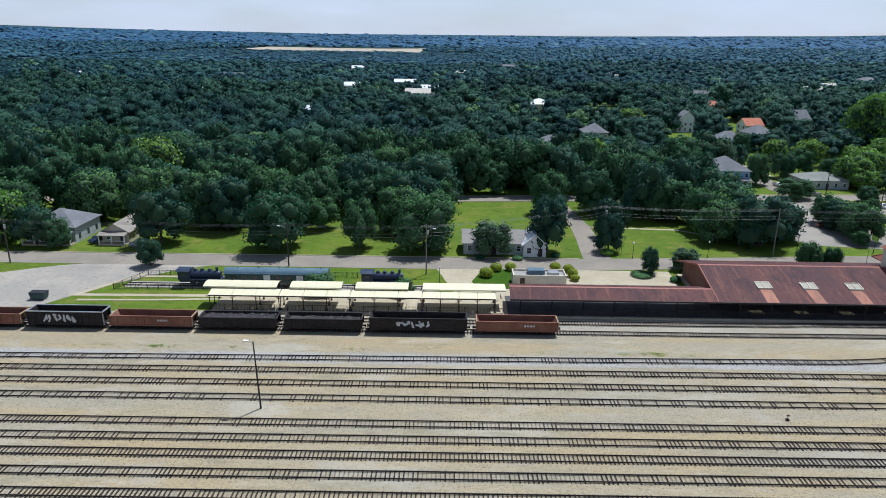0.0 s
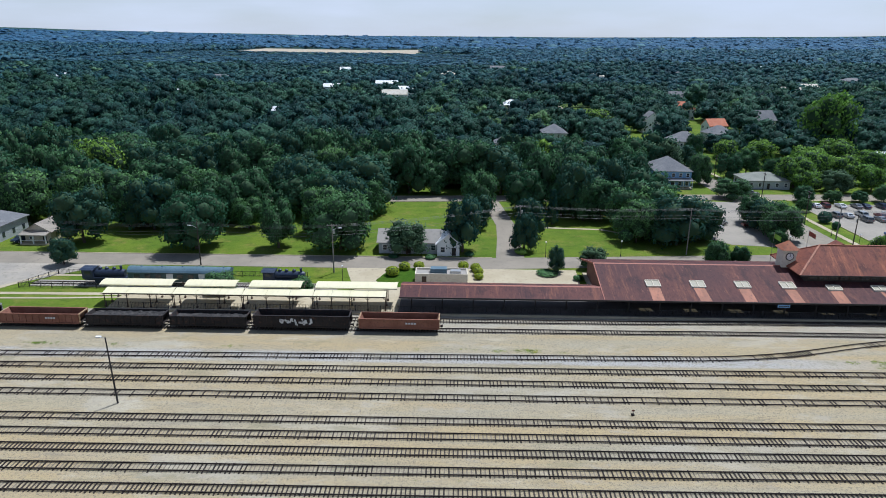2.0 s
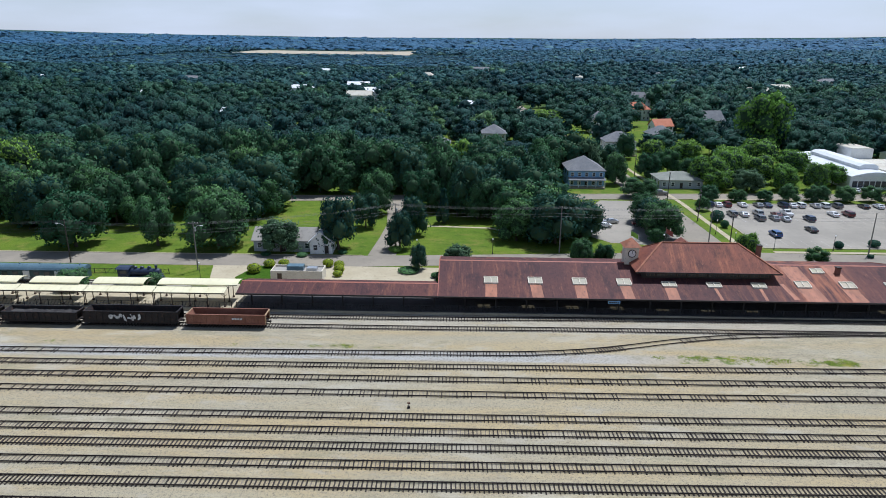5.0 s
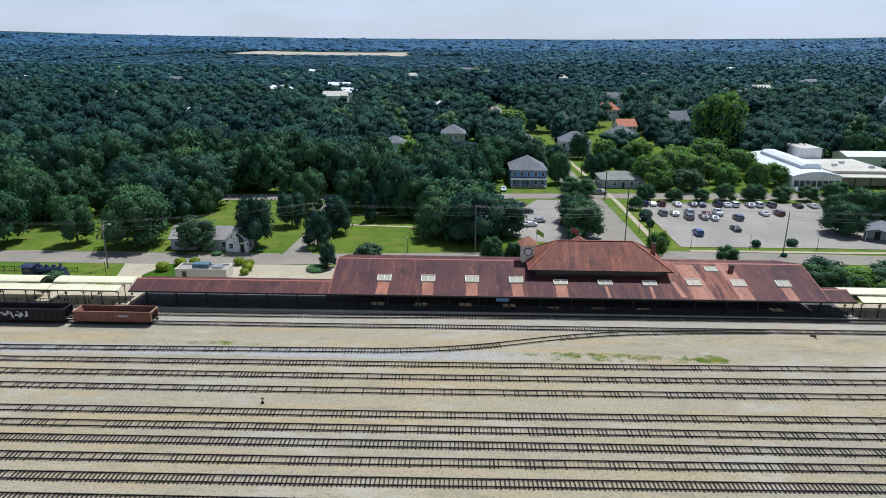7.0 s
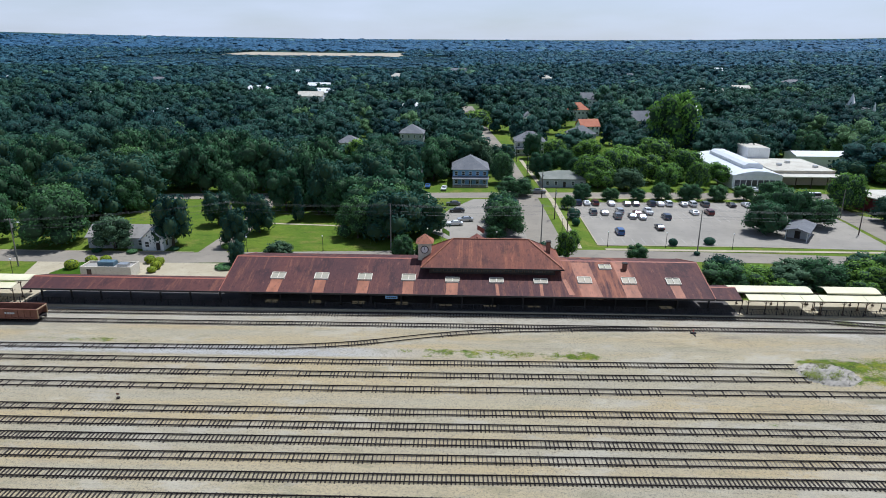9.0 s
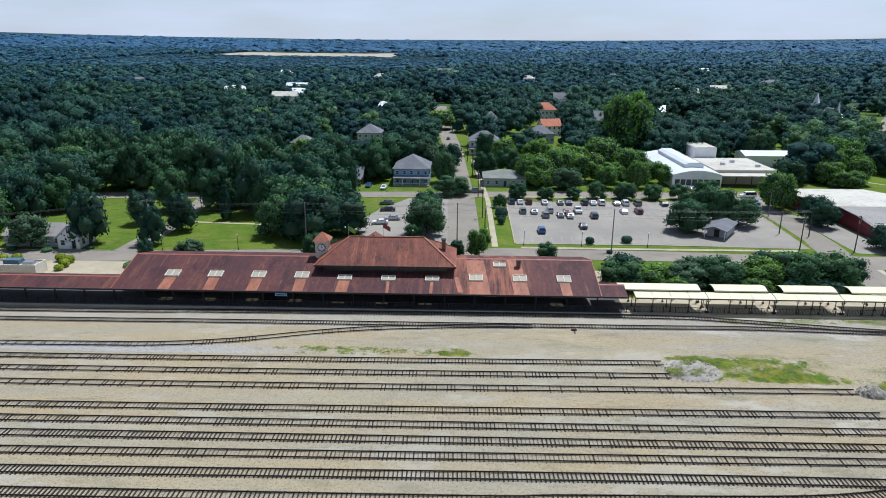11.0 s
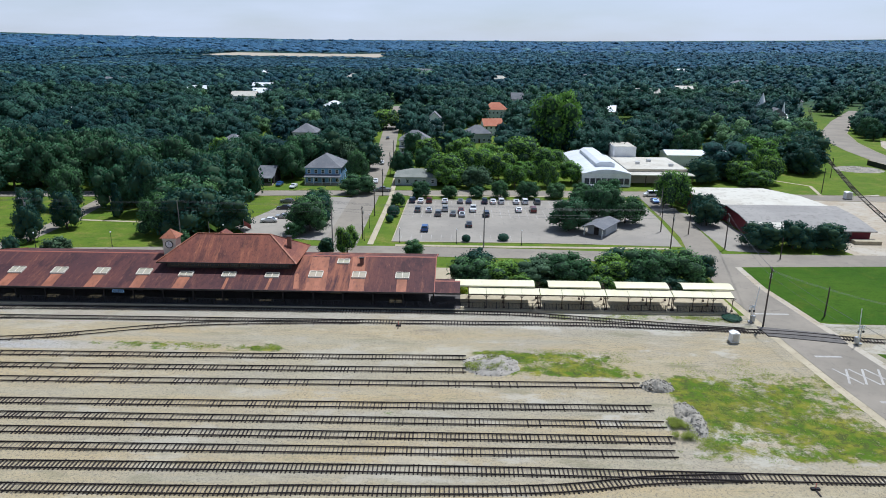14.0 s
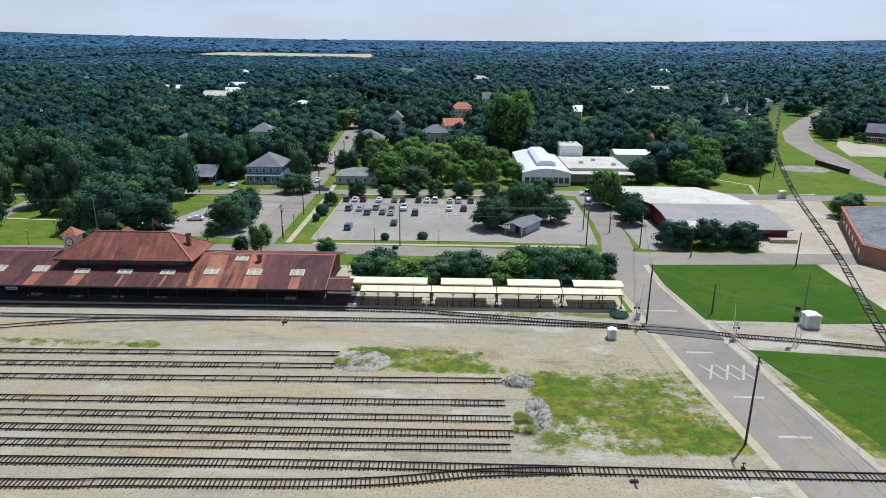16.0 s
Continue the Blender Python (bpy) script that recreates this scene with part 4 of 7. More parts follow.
for x, y, h, w, k in ((49, 184, 11, 6, "cone"), (59, 189, 12, 10, "oak"), (69, 167, 11.5, 12, "oak"), (79, 165, 14.5, 17, "dark"), (70, 179, 12.5, 13, "oak"), (87, 171, 10.5, 12, "dark"), (76, 177, 13.5, 14, "oak"), (38.5, 158.5, 10.5, 7.5, "dark"), (53, 193, 12, 9, "oak")):
    tree(x, y, h, w, k, "in the park")
for x, y, h, w, k in ((44.2, 142.3, 6.6, 4.6, "dark"), (53.5, 145.5, 5.4, 7.5, "grey"), (82.9, 147.5, 6.6, 6.2, "oak"), (88.2, 147.8, 5.6, 5.2, "oak"), (115.6, 220.5, 7, 12, "oak"), (108.5, 188, 9, 10, "oak"), (109, 172, 10.2, 12, "oak"),
                      (123, 150.8, 8.2, 6.2, "light"), (117.5, 152.5, 4, 4.5, "dark"), (139.5, 149.5, 4.6, 6, "oak"), (130.8, 203, 4.6, 5, "oak"), (108.5, 180, 9, 11, "dark"), (106, 167, 4.5, 6, "oak")):
    tree(x, y, h, w, k, "near the car park")
for x, y, h, w in ((137.5, 216.6, 5.6, 7.4), (147.2, 217, 4.4, 5.6), (156.4, 217.2, 4, 5.6), (164.6, 217.4, 6.2, 7.2), (174, 217.6, 6.2, 8.2), (183.3, 217.9, 5.6, 7.4), (192.3, 218, 5.6, 7.4), (201.2, 218, 7.4, 10)):
    tree(x, y, h, w, "oak", "lining the car park")
for x, y, h, w, k in ((181.7, 177.5, 9.2, 12, "oak"), (193, 187, 11.5, 12, "oak"), (199.5, 185, 9, 11, "oak"), (188, 191, 9, 10, "oak"), (219.5, 206, 12.5, 12, "light"), (223, 184, 8, 9, "dark"), (224.5, 192, 8, 9, "dark"), (229, 162, 7, 10.3, "dark"), (237.5, 162, 7.8, 10.5, "dark"),
                      (246.5, 162, 7, 10, "dark"), (298, 279, 15, 20, "dark"), (271, 266, 16, 20, "light"), (243, 247, 9.5, 12, "dark"), (261, 241, 6.6, 12, "light"), (197, 318, 31, 28, "light"), (291, 196, 7.3, 10, "oak")):
    tree(x, y, h, w, k, "near the warehouse")
for x, y, h, w, k in ((145.4, 240, 12, 14, "light"), (158, 252, 12, 15, "light"), (176.5, 272, 14, 18, "light"), (150.9, 284, 12, 15, "light"), (136.5, 283, 11.5, 12, "light"), (186, 262, 11, 14, "light"), (193, 244, 9, 11, "light"), (137, 262, 11, 11, "oak"), (164, 268, 12, 15, "light"), (129, 300, 12, 10, "oak"), (105.5, 405, 12, 20, "light"), (96, 262, 15, 18, "grey"), (113, 268, 12, 12, "dark")):
    tree(x, y, h, w, k, "between the streets")
for x, y, h, w, k in ((153.5, 131.5, 6.2, 11, "oak"), (159.5, 132.5, 5.6, 11, "light"), (167.5, 132, 5.6, 11, "grey"), (175.5, 133, 7, 11, "oak"), (183.8, 133, 6.8, 11, "light"), (191.5, 133.5, 7.8, 11.6, "oak"), (199.5, 134, 7.8, 12, "oak"), (204, 136, 6.2, 8, "dark"), (155, 136, 6.6, 10, "dark"), (171, 137, 5.5, 11, "grey"), (187, 138, 6.5, 11, "dark"),
                      (164.5, 127.5, 4, 6, "light"), (181, 127.5, 4, 6, "light"), (188, 127.3, 3.6, 5, "dark"), (196, 127.6, 3.8, 6, "dark")):
    tree(x, y, h, w, k, "behind the platform canopy", 0.04)
for x, y, h, w, k in ((-28, 126, 4.8, 7, "oak"), (-11, 125.7, 4, 5, "oak")):
    tree(x, y, h, w, k, "behind the platform canopy")
for x, y, h, w in ((6.9, 138.3, 2.2, 3.2), (9.3, 142.4, 1.9, 2.8), (12.6, 142.8, 1.9, 2.6), (22.9, 143.4, 1.9, 2.6), (25.7, 142.2, 1.9, 2.5), (26.2, 139.2, 2, 2.5), (26.3, 136.8, 1.4, 2.2)):
    shrub(x, y, h, w, "clipped", "clipped round yellow-green shrub beside the hut")
for x, y, h, w, k, t in ((37.5, 155.5, 1.5, 3.4, "light", "yellow-green hedge clump at the street corner"), (42, 140.5, 0.9, 5, "green", "low shrub bed on the forecourt"), (48.5, 137, 1.2, 2.4, "green", "clipped shrub beside the station"), (151.3, 125.5, 2, 2.6, "clipped", "clipped round shrub beside the station"), (203.3, 114.2, 0.7, 3.8, "dark", "low dark shrub beside the crossing"),
                         (156, 155.8, 1, 1.6, "dark", "small round shrub beside the street"), (152.5, 164, 1.9, 2.4, "dark", "small dark shrub beside the car park"), (162.5, 165.5, 1.9, 3, "dark", "small dark shrub beside the car park"), (130.6, 190, 3.4, 4, "dark", "dark shrub beside the pavement"), (130.2, 183, 2.2, 2.4, "green", "green shrub beside the pavement"), (6, 151, 1.0, 2.6, "green", "green shrub before the bungalow"), (15, 150.8, 1.0, 2.8, "green", "green shrub before the bungalow"), (24.5, 153.6, 1.0, 2.4, "green", "green shrub before the bungalow")):
    shrub(x, y, h, w, k, t)

# ---- woods ----
CLEAR = [  # boxes kept free of trees: x0, x1, y0, y1
    (-125, -80, 130, 176), (-76, -27, 130, 172), (-34, -20, 130, 186), (-20, 130, 130, 160), (-1, 22, 150, 206), (24, 45, 150, 180), (38, 66, 150, 180), (85, 132, 150, 218), (120, 215, 140, 224), (205, 330, 50, 232), (192, 240, 224, 276), (240, 268, 270, 296),
    (91, 110, 226, 250), (72, 83, 226, 246), (122, 139, 226, 250), (118, 132, 226, 300), (276, 330, 222, 262), (330, 420, 240, 300), (126, 196, 258, 296), (-17, -8, 228, 240), (84, 96, 268, 300), (312, 362, 262, 330), (352, 392, 312, 356), (398, 420, 345, 380), (300, 312, 232, 262), (-170, -135, 290, 312),
]
HOMES = [  # roofs that show among the trees: x, y
    (128, 311), (135, 391), (160, 352), (199, 545), (203, 400), (44, 305), (-49, 684), (-94, 624), (-150, 303), (175, 458), (169, 381), (-26, 594), (350, 434), (268, 345), (71, 338), (-95, 420), (250, 470), (60, 480), (-210, 560), (320, 620), (420, 560), (-30, 560), (10, 900), (-260, 800), (480, 800), (200, 880), (330, 980), (-420, 760), (640, 900), (-140, 1000), (520, 1150), (90, 1150), (380, 700),
]


def blocked(x, y, m=4.0):
    if any(a - m < x < b + m and c - m < y < d + m for a, b, c, d in CLEAR):
        return True
    for row in (FRONT, FAR, AVENUE, [(34.5, 152, 7), (35.5, 182, 5.5), (32, 216, 5.5)], HIGHWAY, [(268.5, 157.1, 5), (291, 224, 5), (325.5, 313.6, 5), (349.7, 369.8, 5), (460, 602, 5)]):
        for (x0, y0, w0), (x1, y1, w1) in zip(row, row[1:]):
            dx, dy = x1 - x0, y1 - y0
            t = min(1.0, max(0.0, ((x - x0) * dx + (y - y0) * dy) / (dx * dx + dy * dy)))
            if math.hypot(x - x0 - dx * t, y - y0 - dy * t) < w0 / 2 + m * 0.6:
                return True
    return any(abs(x - hx) < 11 and (-80 if hy > 430 else -30) < y - hy < 9 for hx, hy in HOMES)


def inside_view(x, y, m=25):
    return -0.72 * y - 8 - m < x < 0.72 * y + 178 + m


wood_rng = random.Random(9)
for j in range(9):
    for i in range(54):
        x = -210 + i * 11.5 + (j % 2) * 5.5 + wood_rng.uniform(-2.6, 2.6)
        y = 168 + j * 11.2 + wood_rng.uniform(-2.6, 2.6)
        if inside_view(x, y) and not blocked(x, y, 5.5):
            kind = wood_rng.choices(("tall", "light", "dark", "grey"), (1.5, 5, 0.6, 0.6) if x > 122 else (6, 0.12, 2.4, 0.2))[0]
            h = wood_rng.uniform(8, 13) if x > 122 else wood_rng.uniform(11, 19.5)
            tree(x, y, h, wood_rng.uniform(11, 19) if x < 122 else wood_rng.uniform(9, 14), kind, "in the woods")


def woods(name, label, y0, y1, cell, templates, seed, hmin, hmax, mat):
    """One mesh of many trees, scattered over the land between two distances."""
    rng = random.Random(seed)
    vs, qs, ts, ns, tints, nv = [], [], [], [], [], 0
    y, row = y0, 0
    while y < y1:
        row += 1
        x = -0.72 * y - 60 + (row % 2) * cell * 0.5
        while x < 0.72 * y + 240:
            px, py = x + rng.uniform(-0.42, 0.42) * cell, y + rng.uniform(-0.42, 0.42) * cell
            x += cell
            if not inside_view(px, py, 45) or (py < 700 and blocked(px, py, 10)) or (py >= 700 and any(abs(px - hx) < 15 and -110 < py - hy < 10 for hx, hy in HOMES)):
                continue
            # trees lowered along the camera's sight line so that the far field shows
            sight_cut = (0.28 if py > 1500 else 0.5) if -800 < px < 95 and 1000 < py < 2130 else 1.0
            if FIELD[0] < px < FIELD[1] and FIELD[2] < py < FIELD[3]:
                continue
            if rng.random() < 0.09 or (noise.noise((px / 90, py / 90, 1.5)) > 0.45 and rng.random() < 0.8):
                continue
            q, nn, tri_v, tri_n, tri_f = templates[rng.randrange(len(templates))]
            grown = rng.choices((rng.uniform(0.45, 0.75), rng.uniform(0.8, 1.1), rng.uniform(1.15, 1.45)), (4, 5, 2))[0]
            h = rng.uniform(hmin, hmax) * (0.5 + 0.45 * grown) * (1 + 0.34 * noise.noise((px / 55, py / 55, 5.5))) * sight_cut
            w = cell * (0.7 if py < 1250 else 0.76) * grown
            a = rng.uniform(0, 6.28)
            ca, sa = math.cos(a) * w, math.sin(a) * w
            mat3 = np.array([[ca, -sa, 0], [sa, ca, 0], [0, 0, h]])
            off = np.array([px, py, rise(px, py)])
            v = np.concatenate([q.reshape(-1, 3), tri_v]) @ mat3.T + off
            vs.append(v)
            ra = np.array([[math.cos(a), -math.sin(a), 0], [math.sin(a), math.cos(a), 0], [0, 0, 1]])
            ns.append(np.concatenate([nn.reshape(-1, 3), tri_n]) @ ra.T)
            # tree-to-tree tone plus wide streaks standing in for lit tops and shadows
            tree_tone = 1.0 if rng.random() < 0.04 else min(0.88, max(0.0, 0.36 + 0.3 * noise.noise((px / 260, py / 120, 8.5)) + rng.uniform(-0.36, 0.42)))
            tints.append(np.full(len(v), tree_tone))
            nq = len(q) * 4
            qs.append(np.arange(nv, nv + nq).reshape(-1, 4))
            ts.append(tri_f + nv + nq)
            nv += len(v)
        y += cell * 0.87
    me = raw_mesh(name, np.concatenate(vs), np.concatenate(qs), mat, np.concatenate(ts), np.concatenate(ns), np.concatenate(tints))
    return tagged(new(name, me), label, "woods", "", "stuff")


def template(seed, cards, size, lobes, up=0.4):
    """A woodland tree: rounded leafy boughs, uneven, with loose leaf clumps over them."""
    rng = random.Random(seed)
    q, nn, lo = blob(lobes, cards, size, rng, 0.85, 0.0, up)
    tv, tn, tf = [], [], []
    for k, (x, y, z, r) in enumerate(lo):
        d = ICO_V * np.array([[rng.uniform(0.8, 1.12)] for _ in ICO_V])
        tf.append(ICO_F + len(ICO_V) * k)
        tv.append(d * np.array([r, r, r * 0.5]) * 0.86 + np.array([x, y, z]))
        nrm = ICO_V + np.array([0, 0, up])
        tn.append(nrm / np.linalg.norm(nrm, axis=1)[:, None])
    return q, nn, np.concatenate(tv), np.concatenate(tn), np.concatenate(tf)


FIELD = (-690, -80, 2120, 2520)
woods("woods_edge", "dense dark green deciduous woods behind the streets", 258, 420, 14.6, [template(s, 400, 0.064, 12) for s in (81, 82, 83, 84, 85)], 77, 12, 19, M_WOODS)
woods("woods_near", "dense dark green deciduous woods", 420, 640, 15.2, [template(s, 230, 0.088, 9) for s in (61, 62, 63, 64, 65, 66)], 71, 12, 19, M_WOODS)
# shading normals bend further upward with distance, flattening contrast as haze would
woods("woods_middle", "dense woods towards the hills, leaf colour tinted with haze", 640, 1250, 18.5, [template(s, 26, 0.14, 6, 0.55) for s in (66, 67, 68, 69)], 72, 12, 19, M_MIDHAZE)
woods("woods_far", "far woods with blue haze put into their leaf colour", 1250, 2500, 26, [template(s, 8, 0.24, 3, 1.5) for s in (69, 70, 71)], 73, 13, 22, M_FARHAZE)
woods("woods_horizon", "horizon hill woods with blue haze put into their colour", 2500, 4720, 46, [template(s, 2, 0.4, 1, 3.0) for s in (75, 76)], 74, 14, 24, M_HILLHAZE)
far_field = Geo()
for j in range(10):
    for i in range(13):
        x, y = FIELD[0] + 20 + i * 47 + 14 * noise.noise((i * 0.7, j * 0.5, 4)), FIELD[2] + 8 + j * 42
        far_field.v.append((x, y, rise(x, y) + 1.0))
        if i and j:
            k = j * 13 + i
            far_field.f.append((k - 14, k - 13, k, k - 1))
structure("far_field", far_field, M_DIRT, "pale open field far off among the woods", "field")

# ---- station ----
EAVE_Y, EAVE_Z, PITCH = 115.8, 3.85, 0.262


def roof_z(y, ridge=128.3):
    return EAVE_Z + PITCH * (min(y, 2 * ridge - y) - EAVE_Y)


def slope(g, x0, x1, y0, y1, ridge, holes=(), t=0.14):
    """A roof slope as slabs round its openings."""
    cx = sorted({x0, x1, *[h[0] for h in holes], *[h[1] for h in holes]})
    for a, b in zip(cx, cx[1:]):
        cut = [h for h in holes if h[0] <= a and h[1] >= b]
        cy = sorted({y0, y1, *[h[2] for h in cut], *[h[3] for h in cut]})
        for c, d in zip(cy, cy[1:]):
            if any(h[2] <= c and h[3] >= d for h in cut):
                continue
            zc, zd = roof_z(c, ridge), roof_z(d, ridge)
            k = len(g.v)
            g.v += [(a, c, zc - t), (b, c, zc - t), (b, d, zd - t), (a, d, zd - t), (a, c, zc), (b, c, zc), (b, d, zd), (a, d, zd)]
            for q in ((0, 3, 2, 1), (4, 5, 6, 7), (0, 1, 5, 4), (1, 2, 6, 5), (2, 3, 7, 6), (3, 0, 4, 7)):
                g.f.append(tuple(k + i for i in q))
    return g


SKYLIGHTS = []
for i in range(10):
    xc = 60.0 + 8.8 * i
    ya, yb = (119.9, 121.4) if i in (4, 5, 6) else (120.2, 122.2)
    SKYLIGHTS.append((xc - 1.35, xc + 1.35, ya, yb))
SKYLIGHTS.append((125.3, 127.7, 125.2, 126.7))

station = thing("station", "long station with faded red roofs and cream clock tower", "station")
roof = part("roof", slope(slope(Geo(), 49.6, 145.8, EAVE_Y, 128.3, 128.3, SKYLIGHTS), 49.6, 145.8, 128.3, 140.8, 128.3), M_ROOF, station, "faded dark red metal roof with bleached streaks")
low = slope(slope(Geo(), 10.3, 49.55, EAVE_Y, 120.0, 120.0), 10.3, 49.55, 120.0, 124.2, 120.0)
part("shed_roof", low, M_ROOF, station, "low dark red platform shed roof")
low = slope(slope(Geo(), 145.85, 150.9, EAVE_Y, 119.8, 119.8), 145.85, 150.9, 119.8, 123.8, 119.8)
part("end_roof", low, M_ROOF, station, "low dark red roof at the end")
for x0, x1 in ((10.2, 49.5), (49.65, 145.7), (145.9, 151.0)):
    part("fascia", Geo().box(x0, x1, EAVE_Y - 0.12, EAVE_Y - 0.003, EAVE_Z - 0.3, EAVE_Z + 0.02), M_DARKWOOD, station, "dark eave board")
for x0, x1, rid, zr in ((10.3, 49.5, 120.0, 4.95), (49.6, 145.8, 128.3, 7.13), (145.9, 150.9, 119.8, 4.9)):
    part("ridge_cap", Geo().prism([(rid - 0.28, zr - 0.06), (rid, zr + 0.07), (rid + 0.28, zr - 0.06)], "x", x0, x1), M_TRIM, station)
for x in (49.55, 145.85):
    for sgn in (-1, 1):
        part("verge_board", Geo().beam((x, 128.3 + sgn * 12.4, 3.8), (x, 128.3 + sgn * 0.05, 7.05), 0.16, 0.34), M_TRIM, station, "red verge board")
    part("gable_wall", Geo().prism([(124, 0.45), (139.5, 0.45), (139.5, 4.0), (128.3, 6.85), (124, 5.7)], "x", x - 1.4 if x > 100 else x + 1.2, x - 1.15 if x > 100 else x + 1.45), M_BRICK, station)
for i, (xa, xb, ya, yb) in enumerate(SKYLIGHTS):
    g = Geo()
    za, zb = roof_z(ya) + 0.12, roof_z(yb) + 0.12
    for p, q in (((xa, ya, za), (xb, ya, za)), ((xa, yb, zb), (xb, yb, zb)), ((xa, ya, za), (xa, yb, zb)), ((xb, ya, za), (xb, yb, zb)), (((xa + xb) / 2, ya, za + 0.02), ((xa + xb) / 2, yb, zb + 0.02))):
        g.beam(p, q, 0.14, 0.3)
    sk = part("skylight", g, M_STUCCO, station, "cream framed skylight")
    part("pane", Geo().face((xa, ya, za + 0.05), (xb, ya, za + 0.05), (xb, yb, zb + 0.05), (xa, yb, zb + 0.05)), M_SKYLIGHT, sk, "milky translucent pane")
    if i < 10:
        g = Geo()
        w = (1.15, 1.1, 1.1, 1.05, 1.15, 0.3, 0.3, 1.3, 1.4, 1.0)[i]
        y0, y1 = EAVE_Y + 0.1, ya - 0.15
        dx = 0.15 if i % 2 else -0.1
        g.face((xa + 1.35 - w + dx, y0, roof_z(y0) + 0.006), (xa + 1.35 + w + dx, y0, roof_z(y0) + 0.006), (xa + 1.35 + w, y1, roof_z(y1) + 0.006), (xa + 1.35 - w, y1, roof_z(y1) + 0.006))
        part("renewed_sheet", g, M_COPPER, station, "brighter orange-red roof sheet below the skylight")
g = Geo()
for x0, x1, ya, yb in ((119.6, 123.9, 116, 127.6), (128.2, 131.5, 116, 128), (117.2, 118.6, 116.4, 121.5)):
    g.face((x0 + 0.8, ya, roof_z(ya) + 0.005), (x1 + 0.5, ya, roof_z(ya) + 0.005), (x1 - 0.6, yb, roof_z(yb) + 0.005), (x0, yb, roof_z(yb) + 0.005))
part("worn_sheet", g, M_COPPER, station, "worn orange-red roof sheets")
part("platform_wall", Geo().box(51, 144.3, 126.0, 126.3, 0.45, 6.4), M_SHADEBRICK, station, "brick wall, its colour darkened for the shade below the roof")
for k in range(16):
    x = 54 + k * 5.8
    w = part("window", Geo().box(x, x + 1.7, 125.9, 125.997, 1.2, 3.6), M_DARKWOOD, station)
    part("pane", Geo().box(x + 0.15, x + 0.78, 125.86, 125.898, 1.35, 3.45).box(x + 0.92, x + 1.55, 125.86, 125.898, 1.35, 3.45), M_GLASS, w)
# raised middle with hip roof
part("clerestory_wall", Geo().box(90.4, 116.0, 123.0, 133.6, 4.4, 7.3), M_DARKWOOD, station, "dark timber clerestory below the hip roof")
for k in range(12):
    x = 91.2 + k * 2.06
    w = part("window", Geo().box(x, x + 1.7, 122.93, 122.997, 6.15, 6.95), M_BROWN, station)
    part("pane", Geo().box(x + 0.12, x + 0.8, 122.89, 122.928, 6.23, 6.87).box(x + 0.9, x + 1.58, 122.89, 122.928, 6.23, 6.87), M_GLASS, w)
EX0, EX1, EY0, EY1, EZ, RZ = 88.8, 117.6, 121.7, 134.9, 7.35, 11.65
A, B, C, D = (EX0, EY0, EZ), (EX1, EY0, EZ), (EX1, EY1, EZ), (EX0, EY1, EZ)
R0, R1 = (95.2, 128.3, RZ), (110.8, 128.3, RZ)
lower = [(x, y, z - 0.16) for x, y, z in (A, B, C, D)]
hip = Geo().face(A, B, R1, R0).face(B, C, R1).face(C, D, R0, R1).face(D, A, R0).face(*reversed(lower))
for i, (p, q) in enumerate(((A, B), (B, C), (C, D), (D, A))):
    hip.face(lower[i], lower[(i + 1) % 4], q, p)
part("hip_roof", hip, M_HIP, station, "weathered orange-red hip roof")
for p, q in ((A, R0), (D, R0), (B, R1), (C, R1), (R0, R1)):
    part("hip_cap", Geo().beam((p[0], p[1], p[2] + 0.03), (q[0], q[1], q[2] + 0.03), 0.36, 0.1), M_COPPER, station, "paler orange ridge tiles")
part("eave_board", Geo().box(EX0, EX1, EY0 - 0.1, EY0 - 0.003, EZ - 0.26, EZ + 0.03), M_DARKWOOD, station)
for k in range(29):
    x = 89.6 + k * 0.97
    part("bracket", Geo().beam((x, 122.9, 6.8), (x, 121.9, 7.15), 0.12, 0.14), M_DARKWOOD, station)
part("dormer_roof", Geo().prism([(98.0, 10.5), (100.2, 11.9), (102.4, 10.5)], "y", 128.6, 131.5), M_HIP, station)
# clock tower
part("tower", Geo().box(87.9, 90.6, 127.6, 130.3, 5.5, 10.7).box(87.8, 90.7, 127.5, 130.4, 10.2, 10.45), M_STUCCO, station, "cream clock tower")
cap = Geo()
base = [(87.4, 127.1, 10.7), (91.1, 127.1, 10.7), (91.1, 130.8, 10.7), (87.4, 130.8, 10.7)]
for i in range(4):
    cap.face(base[i], base[(i + 1) % 4], (89.25, 128.95, 12.4))
cap.face(*reversed(base))
part("tower_roof", cap, M_COPPER, station, "orange pyramid roof of the tower")
dial = part("clock", Geo().rod((89.25, 127.6, 9.3), (89.25, 127.5, 9.3), 0.85, 0.85, 24), M_DARKWOOD, station)
part("dial", Geo().rod((89.25, 127.5, 9.3), (89.25, 127.46, 9.3), 0.68, 0.68, 24), M_WHITE, dial, "white clock dial")
part("clock_hand", Geo().beam((89.25, 127.44, 9.3), (89.25, 127.44, 9.85), 0.09, 0.03).beam((89.25, 127.44, 9.3), (89.6, 127.44, 9.2), 0.09, 0.03), M_BLACK, dial)
for x, y, z0, z1 in ((114.9, 127.5, 8.0, 11.4), (130.4, 125.4, 5.6, 7.6)):
    ch = part("chimney", Geo().box(x - 0.4, x + 0.4, y - 0.4, y + 0.4, z0, z1), M_BRICK, station, "dark brick chimney")
    part("chimney_cap", Geo().box(x - 0.5, x + 0.5, y - 0.5, y + 0.5, z1, z1 + 0.18), M_DARKWOOD, ch)
part("station_sign", Geo().box(82.3, 84.6, 115.55, 115.66, 2.95, 3.5), M_BLUEWALL, station, "small pale blue hanging sign")
bars = Geo()
